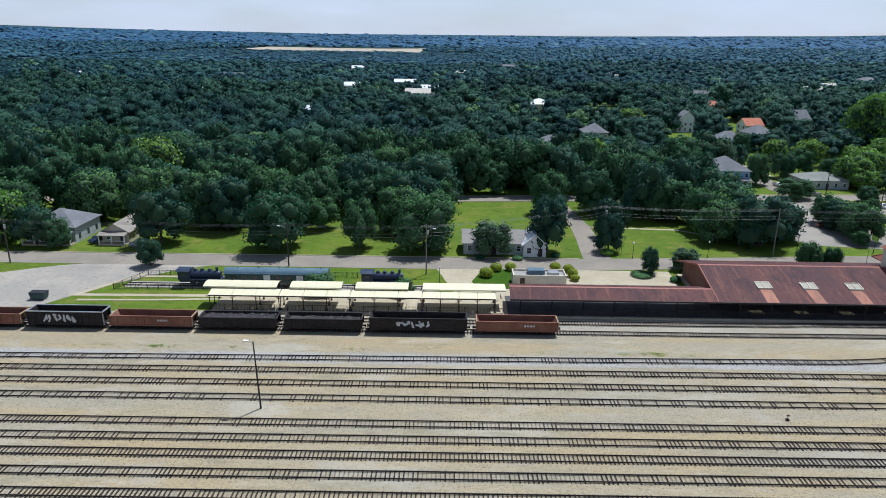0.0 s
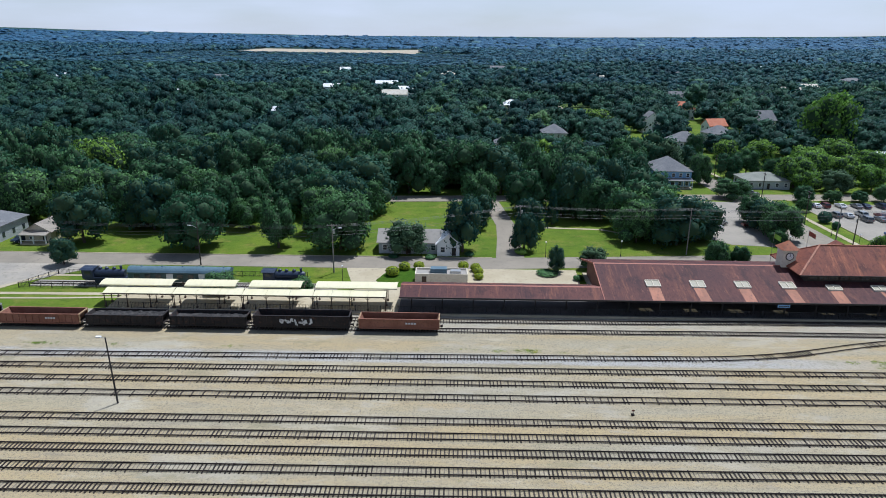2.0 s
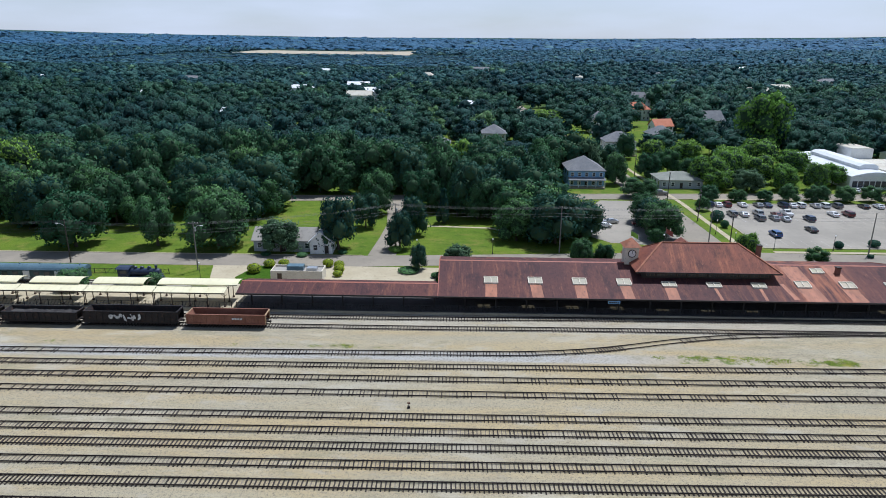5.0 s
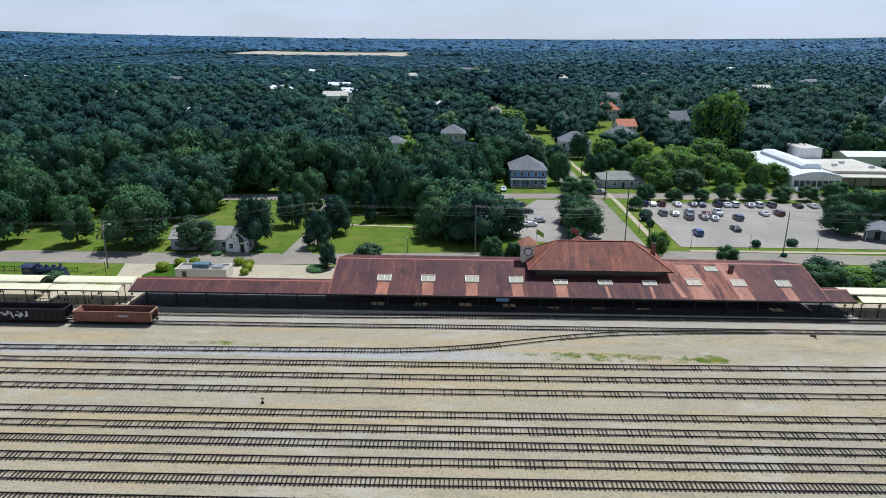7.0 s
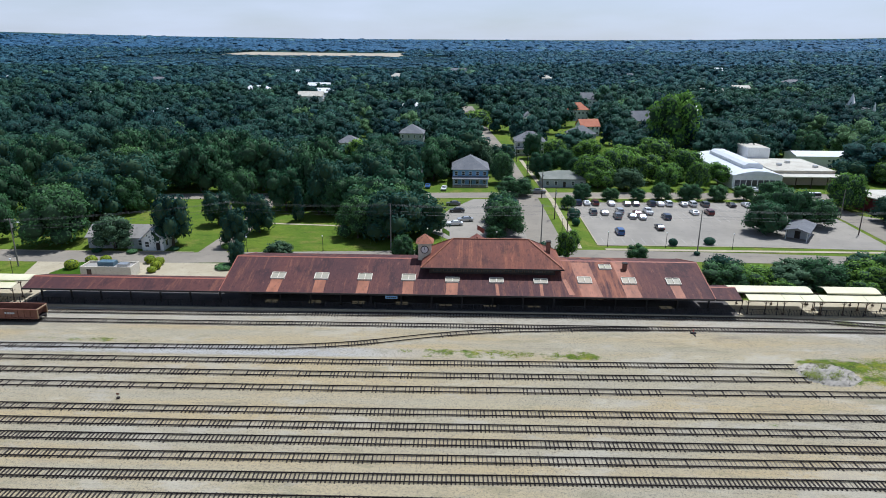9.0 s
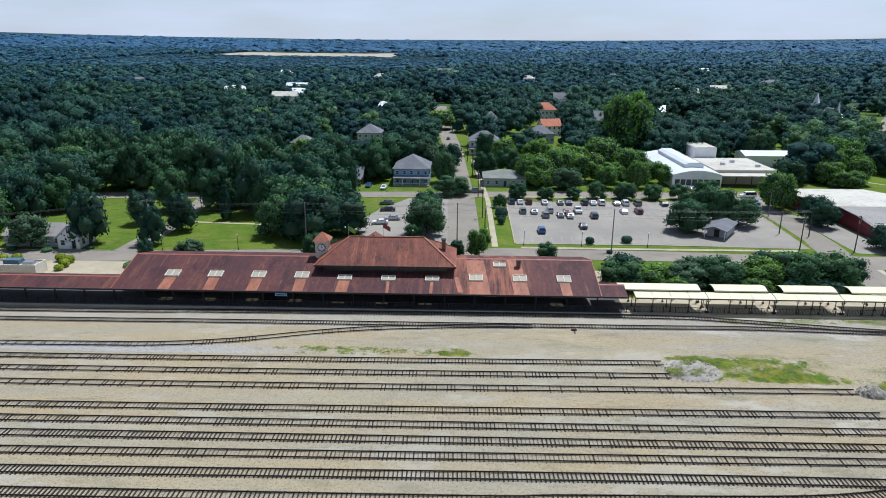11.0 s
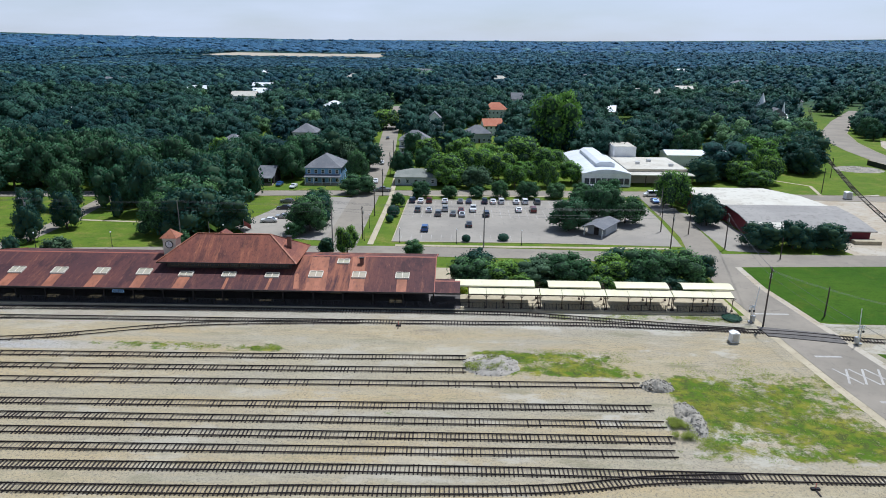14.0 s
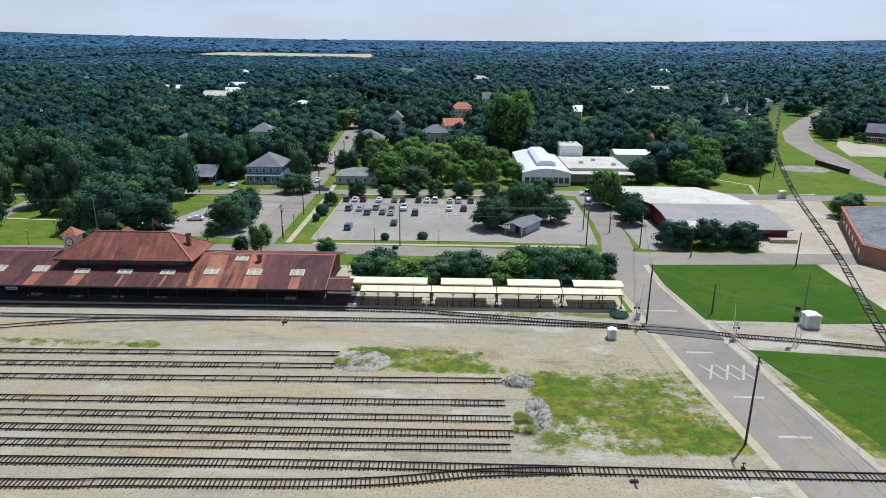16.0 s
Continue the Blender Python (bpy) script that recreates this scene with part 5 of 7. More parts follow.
for k in range(5):
    bars.box(82.5 + k * 0.4, 82.8 + k * 0.4, 115.53, 115.548, 3.1, 3.35)
part("lettering", bars, M_BLACK, station)
POST = Geo().box(-0.13, 0.13, -0.13, 0.13, 0, 3.92)
for sx in (-1, 1):
    POST.beam((0, 0, 2.9), (sx * 1.0, 0, 3.88), 0.12, 0.12)
POST.beam((0, 0, 2.7), (0, -1.2, 3.55), 0.12, 0.12)
POST_MESH = POST.mesh("post", M_DARKWOOD)
for k in range(23):
    p = part("post", POST_MESH, None, station)
    p.location = (12.5 + k * 6.05, 118.3, 0.45)

structure("platform", sheet([(-47.2, 116.0), (205.2, 116.4), (205.2, 124.2), (151, 124.2), (151, 141), (50, 141), (50, 127.5), (9.3, 127.5), (9.3, 124.2), (-47.2, 124.2)], 0.45, 0.5), M_CONC, "pale concrete station platform", "platform")
structure("platform_edge", Geo().box(-47.2, 205.2, 115.7, 115.995, -0.05, 0.47), M_CONC, "concrete platform edge", "platform")

# thin dark sheet over the concrete, painted in place of the roof's shade
structure("platform_shade", Geo().box(10, 151, 116.02, 125.9, 0.454, 0.462), M_SHADEFLOOR, "dark sheet with the roof shade put into its colour", "pavement")

# platform canopies


def canopy(x0, x1, label):
    """A platform canopy: an arched sheet roof over a lower shallow one, on brown steel posts."""
    th = thing("canopy", label, "canopy", "platform canopies")
    arch = Geo()
    n, ya, yb, za = 7, 119.0, 122.7, 4.05
    prof = [(ya + (yb - ya) * i / n, za + 0.62 * math.sin(math.pi * (0.12 + 0.76 * i / n))) for i in range(n + 1)]
    arch.prism(prof + [(y, z - 0.07) for y, z in reversed(prof)], "x", x0, x1)
    part("arched_roof", arch, M_CREAM, th, "cream arched metal roof")
    part("front_trim", Geo().box(x0, x1, ya - 0.09, ya - 0.003, za + 0.05, za + 0.3), M_CREAM, th)
    for k in range(int((x1 - x0) / 3.4) + 1):
        x = x0 + 0.7 + k * 3.4
        part("rib", Geo().tube([(x, y, z - 0.14) for y, z in prof], 0.06), M_BROWN, th)
    return th


def lower_canopy(x0, x1, label, group="lower canopies"):
    th = thing("canopy", label, "canopy", group)
    n = max(1, round((x1 - x0) / 3.95))
    w = (x1 - x0) / n
    for k in range(n):
        a, b = x0 + k * w + 0.03, x0 + (k + 1) * w - 0.03
        part("roof_panel", Geo().prism([(116.6, 3.42), (118.95, 3.86), (118.95, 3.93), (116.6, 3.49)], "x", a, b), M_CREAM, th)
    part("front_beam", Geo().box(x0, x1, 116.62, 116.78, 3.2, 3.41), M_BROWN, th)
    part("back_beam", Geo().box(x0, x1, 118.9, 119.06, 3.6, 3.8), M_BROWN, th)
    for k in range(n + 1):
        x = x0 + k * w
        x = min(max(x, x0 + 0.1), x1 - 0.1)
        for y, z in ((117.0, 3.25), (119.6, 4.05), (122.2, 4.1)):
            if y > 117.5 and k % 2:
                continue
            p = part("post", Geo().rod((x, y, 0.45), (x, y, z), 0.09, 0.09, 8).box(x - 0.18, x + 0.18, y - 0.18, y + 0.18, 0.45, 0.75), M_BROWN, th)
            part("bracket", Geo().beam((x, y, z - 0.7), (x - 0.6, y, z - 0.05), 0.07, 0.07).beam((x, y, z - 0.7), (x + 0.6, y, z - 0.05), 0.07, 0.07), M_BROWN, p)
    return th


for x0, x1 in ((-49.3, -34.9), (-32.4, -22.3), (-19.6, -9.3), (-6.5, 9.6), (149.9, 165.8), (168.5, 178.9), (181.9, 192.4), (195.1, 205.1)):
    canopy(x0, x1, "cream arched platform canopy on brown posts")
for x0, x1 in ((-47.6, -34), (-33.9, -20.4), (-20.3, -6.6), (-6.5, 7.6), (152.6, 166.6), (166.7, 179.6), (179.7, 192.6), (192.7, 204.4)):
    lower_canopy(x0, x1, "lower cream platform canopy on brown posts")


def fence(x0, y0, x1, y1, label, h=1.25, z=0.45, step=2.4, group="iron fences"):
    th = thing("fence", label, "fence", group)
    d = Vector((x1 - x0, y1 - y0, 0))
    n = max(1, round(d.length / step))
    for k in range(n + 1):
        p = Vector((x0, y0, z)) + d * (k / n)
        part("post", Geo().box(p.x - 0.05, p.x + 0.05, p.y - 0.05, p.y + 0.05, z, z + h + 0.08), M_BLACK, th)
    for zz in (0.15, h - 0.05):
        part("fence_rail", Geo().beam((x0, y0, z + zz), (x1, y1, z + zz), 0.05, 0.05), M_BLACK, th)
    g = Geo()
    m = int(d.length / 0.28)
    for k in range(m):
        p = Vector((x0, y0, z)) + d * ((k + 0.5) / m)
        g.box(p.x - 0.018, p.x + 0.018, p.y - 0.018, p.y + 0.018, z + 0.1, z + h)
    part("picket_row", g, M_BLACK, th)["kind"] = "stuff"
    return th


for x0, x1 in ((-47, 9), (10, 80), (80.2, 150), (151, 203)):
    fence(x0, 116.45, x1, 116.45, "black iron fence along the platform edge")
fence(-68, 136.2, -12, 136.6, "black iron fence round the parked trains", 1.2, 0.02)
fence(-71.5, 127.5, -68, 136.2, "black iron fence round the parked trains", 1.2, 0.02)
fence(-71.5, 127.5, -48, 127.8, "black iron fence round the parked trains", 1.2, 0.02)

# ---- freight train ----


def wheelset(parent, x, y):
    tr = part("bogie", Geo().box(x - 1.15, x + 1.15, y - 1.0, y - 0.86, 0.55, 0.85).box(x - 1.15, x + 1.15, y + 0.86, y + 1.0, 0.55, 0.85).box(x - 0.25, x + 0.25, y - 1.0, y + 1.0, 0.5, 0.8), M_CARBLACK, parent)
    for dx in (-0.85, 0.85):
        for dy in (-0.78, 0.72):
            part("wheel", Geo().rod((x + dx, y + dy - 0.06, 0.72), (x + dx, y + dy + 0.06, 0.72), 0.42, 0.42, 14), M_CARIN, tr)


def gondola(x0, x1, top, body, rim, label, load=None, marks=0, seed=0):
    """An open freight car with ribbed sides, sloped ends, ladders, bogies and couplers."""
    th = thing("freight_car", label, "freight car", "open freight cars")
    yc, hw, z0 = 109.15, 1.5, 1.0
    a, b = x0 + 0.45, x1 - 0.45
    g = Geo()
    for s in (-1, 1):
        g.box(a, b, yc + s * hw - 0.05, yc + s * hw + 0.05, z0, top)
    part("side", g, body, th)
    for e, sg in ((a, 1), (b, -1)):
        part("end_wall", Geo().beam((e + 0.05 * sg, yc, top), (e + 0.9 * sg, yc, z0), 2 * hw - 0.12, 0.1), body, th)
        part("end_frame", Geo().box(e - 0.1, e + 0.1, yc - hw, yc - hw + 0.16, z0, top).box(e - 0.1, e + 0.1, yc + hw - 0.16, yc + hw, z0, top).box(e - 0.12, e + 0.12, yc - hw, yc + hw, top - 0.12, top + 0.06), rim, th)
        lad = Geo()
        for k in range(6):
            z = 1.0 + k * 0.34
            lad.box(e - 0.2 * sg - 0.18, e - 0.2 * sg + 0.18, yc - hw - 0.1, yc - hw - 0.06, z, z + 0.04)
        part("ladder", lad, rim, th)
        part("coupler", Geo().box(min(e, e - 0.55 * sg), max(e, e - 0.55 * sg), yc - 0.14, yc + 0.14, 0.82, 1.08).box(e - 0.55 * sg - 0.12, e - 0.55 * sg + 0.12, yc - 0.22, yc + 0.22, 0.76, 1.14), M_CARIN, th)
    part("underframe", Geo().box(a, b, yc - hw + 0.08, yc + hw - 0.08, 0.85, 1.02).box(a + 3.5, b - 3.5, yc - 0.9, yc + 0.9, 0.5, 0.85), M_CARIN, th)
    n = int((b - a) / 1.15)
    for k in range(n + 1):
        x = a + 0.08 + (b - a - 0.16) * k / n
        part("rib", Geo().box(x - 0.06, x + 0.06, yc - hw - 0.17, yc - hw - 0.053, z0, top - 0.03), body, th)
        part("rib", Geo().box(x - 0.06, x + 0.06, yc + hw + 0.053, yc + hw + 0.17, z0, top - 0.03), body, th)
    part("top_rail", Geo().box(a, b, yc - hw - 0.15, yc - hw + 0.08, top, top + 0.12).box(a, b, yc + hw - 0.08, yc + hw + 0.15, top, top + 0.12), rim if rim is not M_SAND else body, th)
    part("side_sill", Geo().box(a, b, yc - hw - 0.14, yc - hw - 0.053, z0 - 0.1, z0 + 0.14), body, th)
    part("car_floor", Geo().box(a + 0.95, b - 0.95, yc - hw + 0.06, yc + hw - 0.06, 1.03, 1.1), M_CARIN, th)
    if load:
        rng = random.Random(seed)
        hg = Geo()
        nx, ny = 46, 8
        for j in range(ny + 1):
            for i in range(nx + 1):
                x = a + 0.5 + (b - a - 1.0) * i / nx
                y = yc - hw + 0.07 + (2 * hw - 0.14) * j / ny
                hg.v.append((x, y, top - load + 0.28 * noise.noise((x * 1.3 + seed, y * 1.3, 0)) + rng.uniform(-0.06, 0.06)))
        for j in range(ny):
            for i in range(nx):
                q = j * (nx + 1) + i
                hg.f.append((q, q + 1, q + 2 + nx, q + 1 + nx))
        part("load", hg, M_COAL, th, "dark rubble load")
    wheelset(th, x0 + 2.6, yc)
    wheelset(th, x1 - 2.6, yc)
    if marks:
        rng = random.Random(seed)
        xm = (a + b) / 2 + (1.2 if marks == 1 else -1.0)
        m = Geo()
        if marks == 1:
            for k in range(4):
                m.box(xm + k * 0.5, xm + k * 0.5 + 0.36, yc - hw - 0.178, yc - hw - 0.172, top - 0.85, top - 0.5)
        else:
            for k in range(7):
                x = xm - 2.8 + k * 0.85
                p = [(x + rng.uniform(-0.1, 0.75), z0 + 0.35 + (top - z0 - 0.7) * rng.random()) for _ in range(5)]
                for (xa, za), (xb, zb) in zip(p, p[1:]):
                    m.beam((xa, yc - hw - 0.176 - rng.uniform(0, 0.004), za), (xb, yc - hw - 0.176, zb), 0.005, rng.uniform(0.22, 0.42))
        part("marking", m, M_GRAF, th, "faded white painted marking")
    return th


gondola(-94.2, -78.0, 2.7, M_RUST, M_SAND, "rust-brown open freight car with ribbed sides", None, 1, 1)
gondola(-77.5, -63.0, 3.35, M_CARBLACK, M_STEEL, "tall black open freight car with white painted scrawl", None, 2, 2)
gondola(-62.6, -47.0, 2.7, M_RUST, M_SAND, "rust-brown open freight car with ribbed sides", None, 1, 3)
gondola(-46.6, -31.8, 2.65, M_CARBLACK, M_CARBLACK, "weathered black open freight car with rubble load", 0.3, 0, 4)
gondola(-31.2, -16.5, 2.65, M_CARBLACK, M_CARBLACK, "weathered black open freight car with dark load", 0.5, 0, 5)
gondola(-15.9, 2.3, 3.05, M_CARBLACK, M_CARBLACK, "long black open freight car with white scrawl", None, 2, 6)
gondola(3.2, 18.6, 2.7, M_RUST, M_SAND, "rust-brown empty open freight car with tan ends", None, 1, 7)

# ---- parked museum trains ----


def locomotive(x, y, label):
    th = thing("steam_locomotive", label, "locomotive", "steam locomotives", (x, y, 0.35))
    part("boiler", Geo().rod((-2.2, 0, 2.3), (3.6, 0, 2.3), 0.85, 0.8, 18).rod((3.6, 0, 2.3), (4.1, 0, 2.3), 0.86, 0.7, 18), M_LOCO, th, "dark navy boiler")
    part("cab", Geo().box(-4.6, -2.2, -1.35, 1.35, 1.3, 3.3).prism([(-1.55, 3.3), (-0.8, 3.62), (0.8, 3.62), (1.55, 3.3)], "x", -4.9, -2.0), M_LOCO, th, "navy driver's cab")
    part("cab_window", Geo().box(-4.1, -2.7, -1.4, -1.353, 2.3, 3.0), M_GLASS, th)
    part("chimney", Geo().rod((3.3, 0, 3.0), (3.3, 0, 3.9), 0.22, 0.3, 12), M_LOCO, th)
    for dx in (0.2, 1.8, -1.2):
        part("dome", Geo().rod((dx, 0, 3.0), (dx, 0, 3.5), 0.42, 0.36, 12).rod((dx, 0, 3.5), (dx, 0, 3.66), 0.36, 0.12, 12), M_LOCO, th)
    part("running_board", Geo().box(-2.2, 4.2, -1.35, -0.9, 1.45, 1.55).box(-2.2, 4.2, 0.9, 1.35, 1.45, 1.55).box(-4.6, 4.6, -0.7, 0.7, 0.7, 1.4), M_LOCO, th)
    for dx in (-1.6, 0.1, 1.8):
        for dy in (-0.85, 0.8):
            part("wheel", Geo().rod((dx, dy - 0.06, 0.7), (dx, dy + 0.06, 0.7), 0.68, 0.68, 18), M_LOCO, th)
    part("cylinder", Geo().rod((2.9, -1.2, 0.95), (4.0, -1.2, 0.95), 0.36, 0.36, 12).rod((2.9, 1.2, 0.95), (4.0, 1.2, 0.95), 0.36, 0.36, 12), M_LOCO, th)
    part("cowcatcher", Geo().prism([(4.3, 0.15), (5.3, 0.15), (4.3, 1.0)], "y", -1.1, 1.1), M_LOCO, th)
    return th


structure("museum_track_bed", Geo().box(-70, -4, 128.6, 132.2, -0.02, 0.12), M_GRAVELLOT, "pale gravel bed of the museum track", "track bed")
track("short museum track behind the platform", [(-70, 130.3), (-4, 130.5)], 0, 20, 0.2)
locomotive(-53.8, 130.3, "dark navy steam locomotive on the museum track")
locomotive(-15.2, 130.5, "dark navy steam locomotive behind the platform canopy")
coach = thing("railway_coach", "blue-green vintage railway coach with rounded slate roof", "railway coach", "", (0, 0, 0.3))
part("body", Geo().box(-48.5, -27.0, 128.9, 131.8, 0.9, 3.0), M_COACH, coach)
prof = [(128.8 + 3.1 * i / 10, 3.0 + 0.95 * math.sin(math.pi * i / 10) ** 0.7) for i in range(11)]
part("roof", Geo().prism(prof, "x", -48.7, -26.8), M_COACHROOF, coach, "slate blue rounded roof")
for k in range(9):
    x = -47.2 + k * 2.3
    if k in (3, 6):
        part("door", Geo().box(x, x + 1.4, 128.82, 128.898, 1.0, 2.8), M_WHITE, coach, "pale sliding door")
    else:
        part("window", Geo().box(x, x + 1.2, 128.84, 128.898, 1.8, 2.6), M_GLASS, coach)
for k in range(5):
    part("roof_vent", Geo().rod((-46 + k * 4.4, 130.3, 3.85), (-46 + k * 4.4, 130.3, 4.1), 0.2, 0.15, 8), M_COACHROOF, coach)
for x in (-45.5, -30):
    for dx in (-0.9, 0.9):
        part("wheel", Geo().rod((x + dx, 129.4, 0.45), (x + dx, 129.54, 0.45), 0.45, 0.45, 14), M_BLACK, coach)
        part("wheel", Geo().rod((x + dx, 131.0, 0.45), (x + dx, 131.14, 0.45), 0.45, 0.45, 14), M_BLACK, coach)
skip = thing("skip", "dark grey metal rubbish skip beside the drive", "skip", "", (-83.5, 121.5, 0.05))
part("body", Geo().prism([(-1.3, 0.2), (1.3, 0.2), (1.6, 1.5), (-1.6, 1.5)], "y", -0.8, 0.8), M_COACH, skip)
part("lid", Geo().box(-1.65, 1.65, -0.85, 0.85, 1.5, 1.58), M_BLACK, skip)

# ---- houses ----


def house(x, y, w, d, h, rh, walls, roofing, label, rz=0, hip=False, storeys=1, porch=None, group="houses", over=0.5, category="house", along="x"):
    """A house of width w and depth d with a gabled or hipped roof, windows, a door and, where given, a porch."""
    th = thing("house", label, category, group, (x, y, rise(x, y)), rz)
    part("wall", Geo().box(-w / 2, w / 2, -d / 2, d / 2, 0, h), walls, th)
    X, Y = w / 2 + over, d / 2 + over
    g = Geo()
    if hip:
        k = min(X, Y) * 0.95
        a, b, c, e = (-X, -Y, h), (X, -Y, h), (X, Y, h), (-X, Y, h)
        if X >= Y:
            r0, r1 = (-X + k, 0, h + rh), (X - k, 0, h + rh)
            g.face(a, b, r1, r0).face(b, c, r1).face(c, e, r0, r1).face(e, a, r0)
        else:
            r0, r1 = (0, -Y + k, h + rh), (0, Y - k, h + rh)
            g.face(a, b, r0).face(b, c, r1, r0).face(c, e, r1).face(e, a, r0, r1)
        lo = [(p, q, r - 0.2) for p, q, r in (a, b, c, e)]
        for i, (p, q) in enumerate(((a, b), (b, c), (c, e), (e, a))):
            g.face(lo[i], lo[(i + 1) % 4], q, p)
        g.face(*reversed(lo))
    elif along == "x":
        g.prism([(-Y, h - 0.05), (0, h + rh), (Y, h - 0.05), (Y, h - 0.25), (0, h + rh - 0.22), (-Y, h - 0.25)], "x", -X, X)
        part("gable", Geo().prism([(-d / 2, h), (d / 2, h), (0, h + rh - 0.25)], "x", -w / 2, w / 2), walls, th)
    else:
        g.prism([(-X, h - 0.05), (0, h + rh), (X, h - 0.05), (X, h - 0.25), (0, h + rh - 0.22), (-X, h - 0.25)], "y", -Y, Y)
        part("gable", Geo().prism([(-w / 2, h), (w / 2, h), (0, h + rh - 0.25)], "y", -d / 2, d / 2), walls, th)
    part("roof", g, roofing, th)
    fl = h / storeys
    for s in range(storeys):
        n = max(2, int(w / 2.6))
        for k in range(n):
            xx = -w / 2 + (k + 0.5) * w / n
            z = s * fl + 0.9
            if s == 0 and k == n // 2:
                part("door", Geo().box(xx - 0.5, xx + 0.5, -d / 2 - 0.06, -d / 2 - 0.003, 0.1, 2.15), M_DARKWOOD, th)
                continue
            wi = part("window", Geo().box(xx - 0.6, xx + 0.6, -d / 2 - 0.07, -d / 2 - 0.003, z, z + 1.5), M_WHITE, th)
            part("pane", Geo().box(xx - 0.48, xx + 0.48, -d / 2 - 0.1, -d / 2 - 0.073, z + 0.12, z + 0.7).box(xx - 0.48, xx + 0.48, -d / 2 - 0.1, -d / 2 - 0.073, z + 0.78, z + 1.38), M_GLASS, wi)
        for k in range(max(1, int(d / 4))):
            yy = -d / 2 + (k + 0.5) * d / max(1, int(d / 4))
            for sx in (-1, 1):
                xa, xb = (w / 2 + 0.003, w / 2 + 0.07) if sx > 0 else (-w / 2 - 0.07, -w / 2 - 0.003)
                part("window", Geo().box(xa, xb, yy - 0.5, yy + 0.5, s * fl + 0.9, s * fl + 2.3), M_GLASS, th)
    if porch:
        pd, ph, pm = porch
        part("porch_roof", Geo().prism([(-d / 2 - pd, ph), (-d / 2 - 0.01, ph + 0.6), (-d / 2 - 0.01, ph + 0.75), (-d / 2 - pd, ph + 0.15)], "x", -w / 2 - 0.2, w / 2 + 0.2), roofing, th)
        part("porch_floor", Geo().box(-w / 2, w / 2, -d / 2 - pd, -d / 2 - 0.01, 0, 0.4), M_CONC, th)
        n = max(3, int(w / 2.2))
        for k in range(n):
            xx = -w / 2 + 0.2 + (w - 0.4) * k / (n - 1)
            part("porch_post", Geo().box(xx - 0.12, xx + 0.12, -d / 2 - pd + 0.1, -d / 2 - pd + 0.34, 0.4, ph + 0.02), pm, th)
        part("porch_rail", Geo().box(-w / 2, w / 2, -d / 2 - pd + 0.15, -d / 2 - pd + 0.25, 1.1, 1.22), pm, th)
    return th


house(9.5, 158.5, 15, 8, 3.0, 2.4, M_GREYWALL, M_GREYFLAT, "low grey bungalow with pale grey roof beside the street", 0, False)
house(19.3, 157, 5.5, 8, 3.0, 2.8, M_WHITE, M_WHITEROOF, "white gabled wing of the bungalow with metal roof", 0, False, along="y")
house(-102.7, 165, 12.5, 12.5, 4.2, 3.4, M_GREYWALL, M_GREYROOF, "grey clapboard house with steep grey roof and white porch", 0, True, 1, (2.5, 2.9, M_WHITE))
house(-86.6, 165, 6.8, 11, 3.0, 2.2, M_TANWALL, M_TANROOF, "small tan bungalow with shingle roof and front porch", 0, False, 1, (2.4, 2.5, M_WHITE), along="y")
house(100, 244, 13, 15, 6.2, 4.2, M_BLUEWALL, M_GREYROOF, "two-storey pale blue house with white porch and grey hip roof", 0, True, 2, (2.6, 3.0, M_WHITE))
house(77.5, 240, 8.5, 10, 3.2, 3, M_DARKWOOD, M_GREYROOF, "dark bungalow with yellow-green porch posts", 0, False, 1, (2.2, 2.6, M_LEAFLIGHT))
house(134.5, 242, 15.5, 12, 3.2, 2.2, M_GREYWALL, M_OLIVEROOF, "low grey house with olive shingle hip roof", 0, True)
house(-12, 238, 10, 8, 3.4, 2.2, M_GREYWALL, M_GREYROOF, "small grey house half hidden by trees", 0, False)
house(175, 463, 16, 11, 7.5, 4.5, M_WHITE, M_REDROOF, "large house with terracotta hip roof among trees", 0, True, 2)
house(169, 384, 11, 9, 5.5, 3.8, M_WHITE, M_REDROOF, "white house with red gable roof among trees", 12, False, 2)
house(-26, 600, 34, 14, 9, 2.5, M_WHITE, M_WHITEROOF, "long white building among the distant trees", 8, False, 2, None, "distant houses")
house(203, 402, 13, 11, 7, 5.5, M_GREYWALL, M_GREYROOF, "tall grey gabled house among trees", 15, False, 2)
house(129, 315, 14, 12, 6.5, 4.2, M_WHITE, M_GREYROOF, "two-storey white house with grey hip roof", 0, True, 2, (2.4, 3, M_WHITE))
house(135.5, 394, 12, 10, 6, 6, M_WHITE, M_GREYROOF, "white gabled house with steep grey roof", 0, False, 2, None, along="y")
house(160, 354, 13, 11, 5, 4, M_GREYWALL, M_GREYROOF, "grey house with hip roof among trees", 10, True, 1)
house(199, 547, 14, 12, 8, 5, M_WHITE, M_GREYROOF, "white house among the distant trees", 0, False, 2)
house(268, 347, 12, 9, 4, 2.5, M_TANWALL, M_REDROOF, "brown roofed house among trees", 0, False)
house(71, 340, 12, 12, 6.5, 4, M_GREYWALL, M_GREYROOF, "two-storey grey house among trees", 0, True, 2)
house(44, 306, 10, 9, 6, 3, M_WHITE, M_GREYROOF, "white house behind the woods", 0, True, 2)
house(-150, 305, 14, 9, 4, 1.6, M_TANWALL, M_TANROOF, "tan house in a clearing", 0, False)
far_rng = random.Random(21)
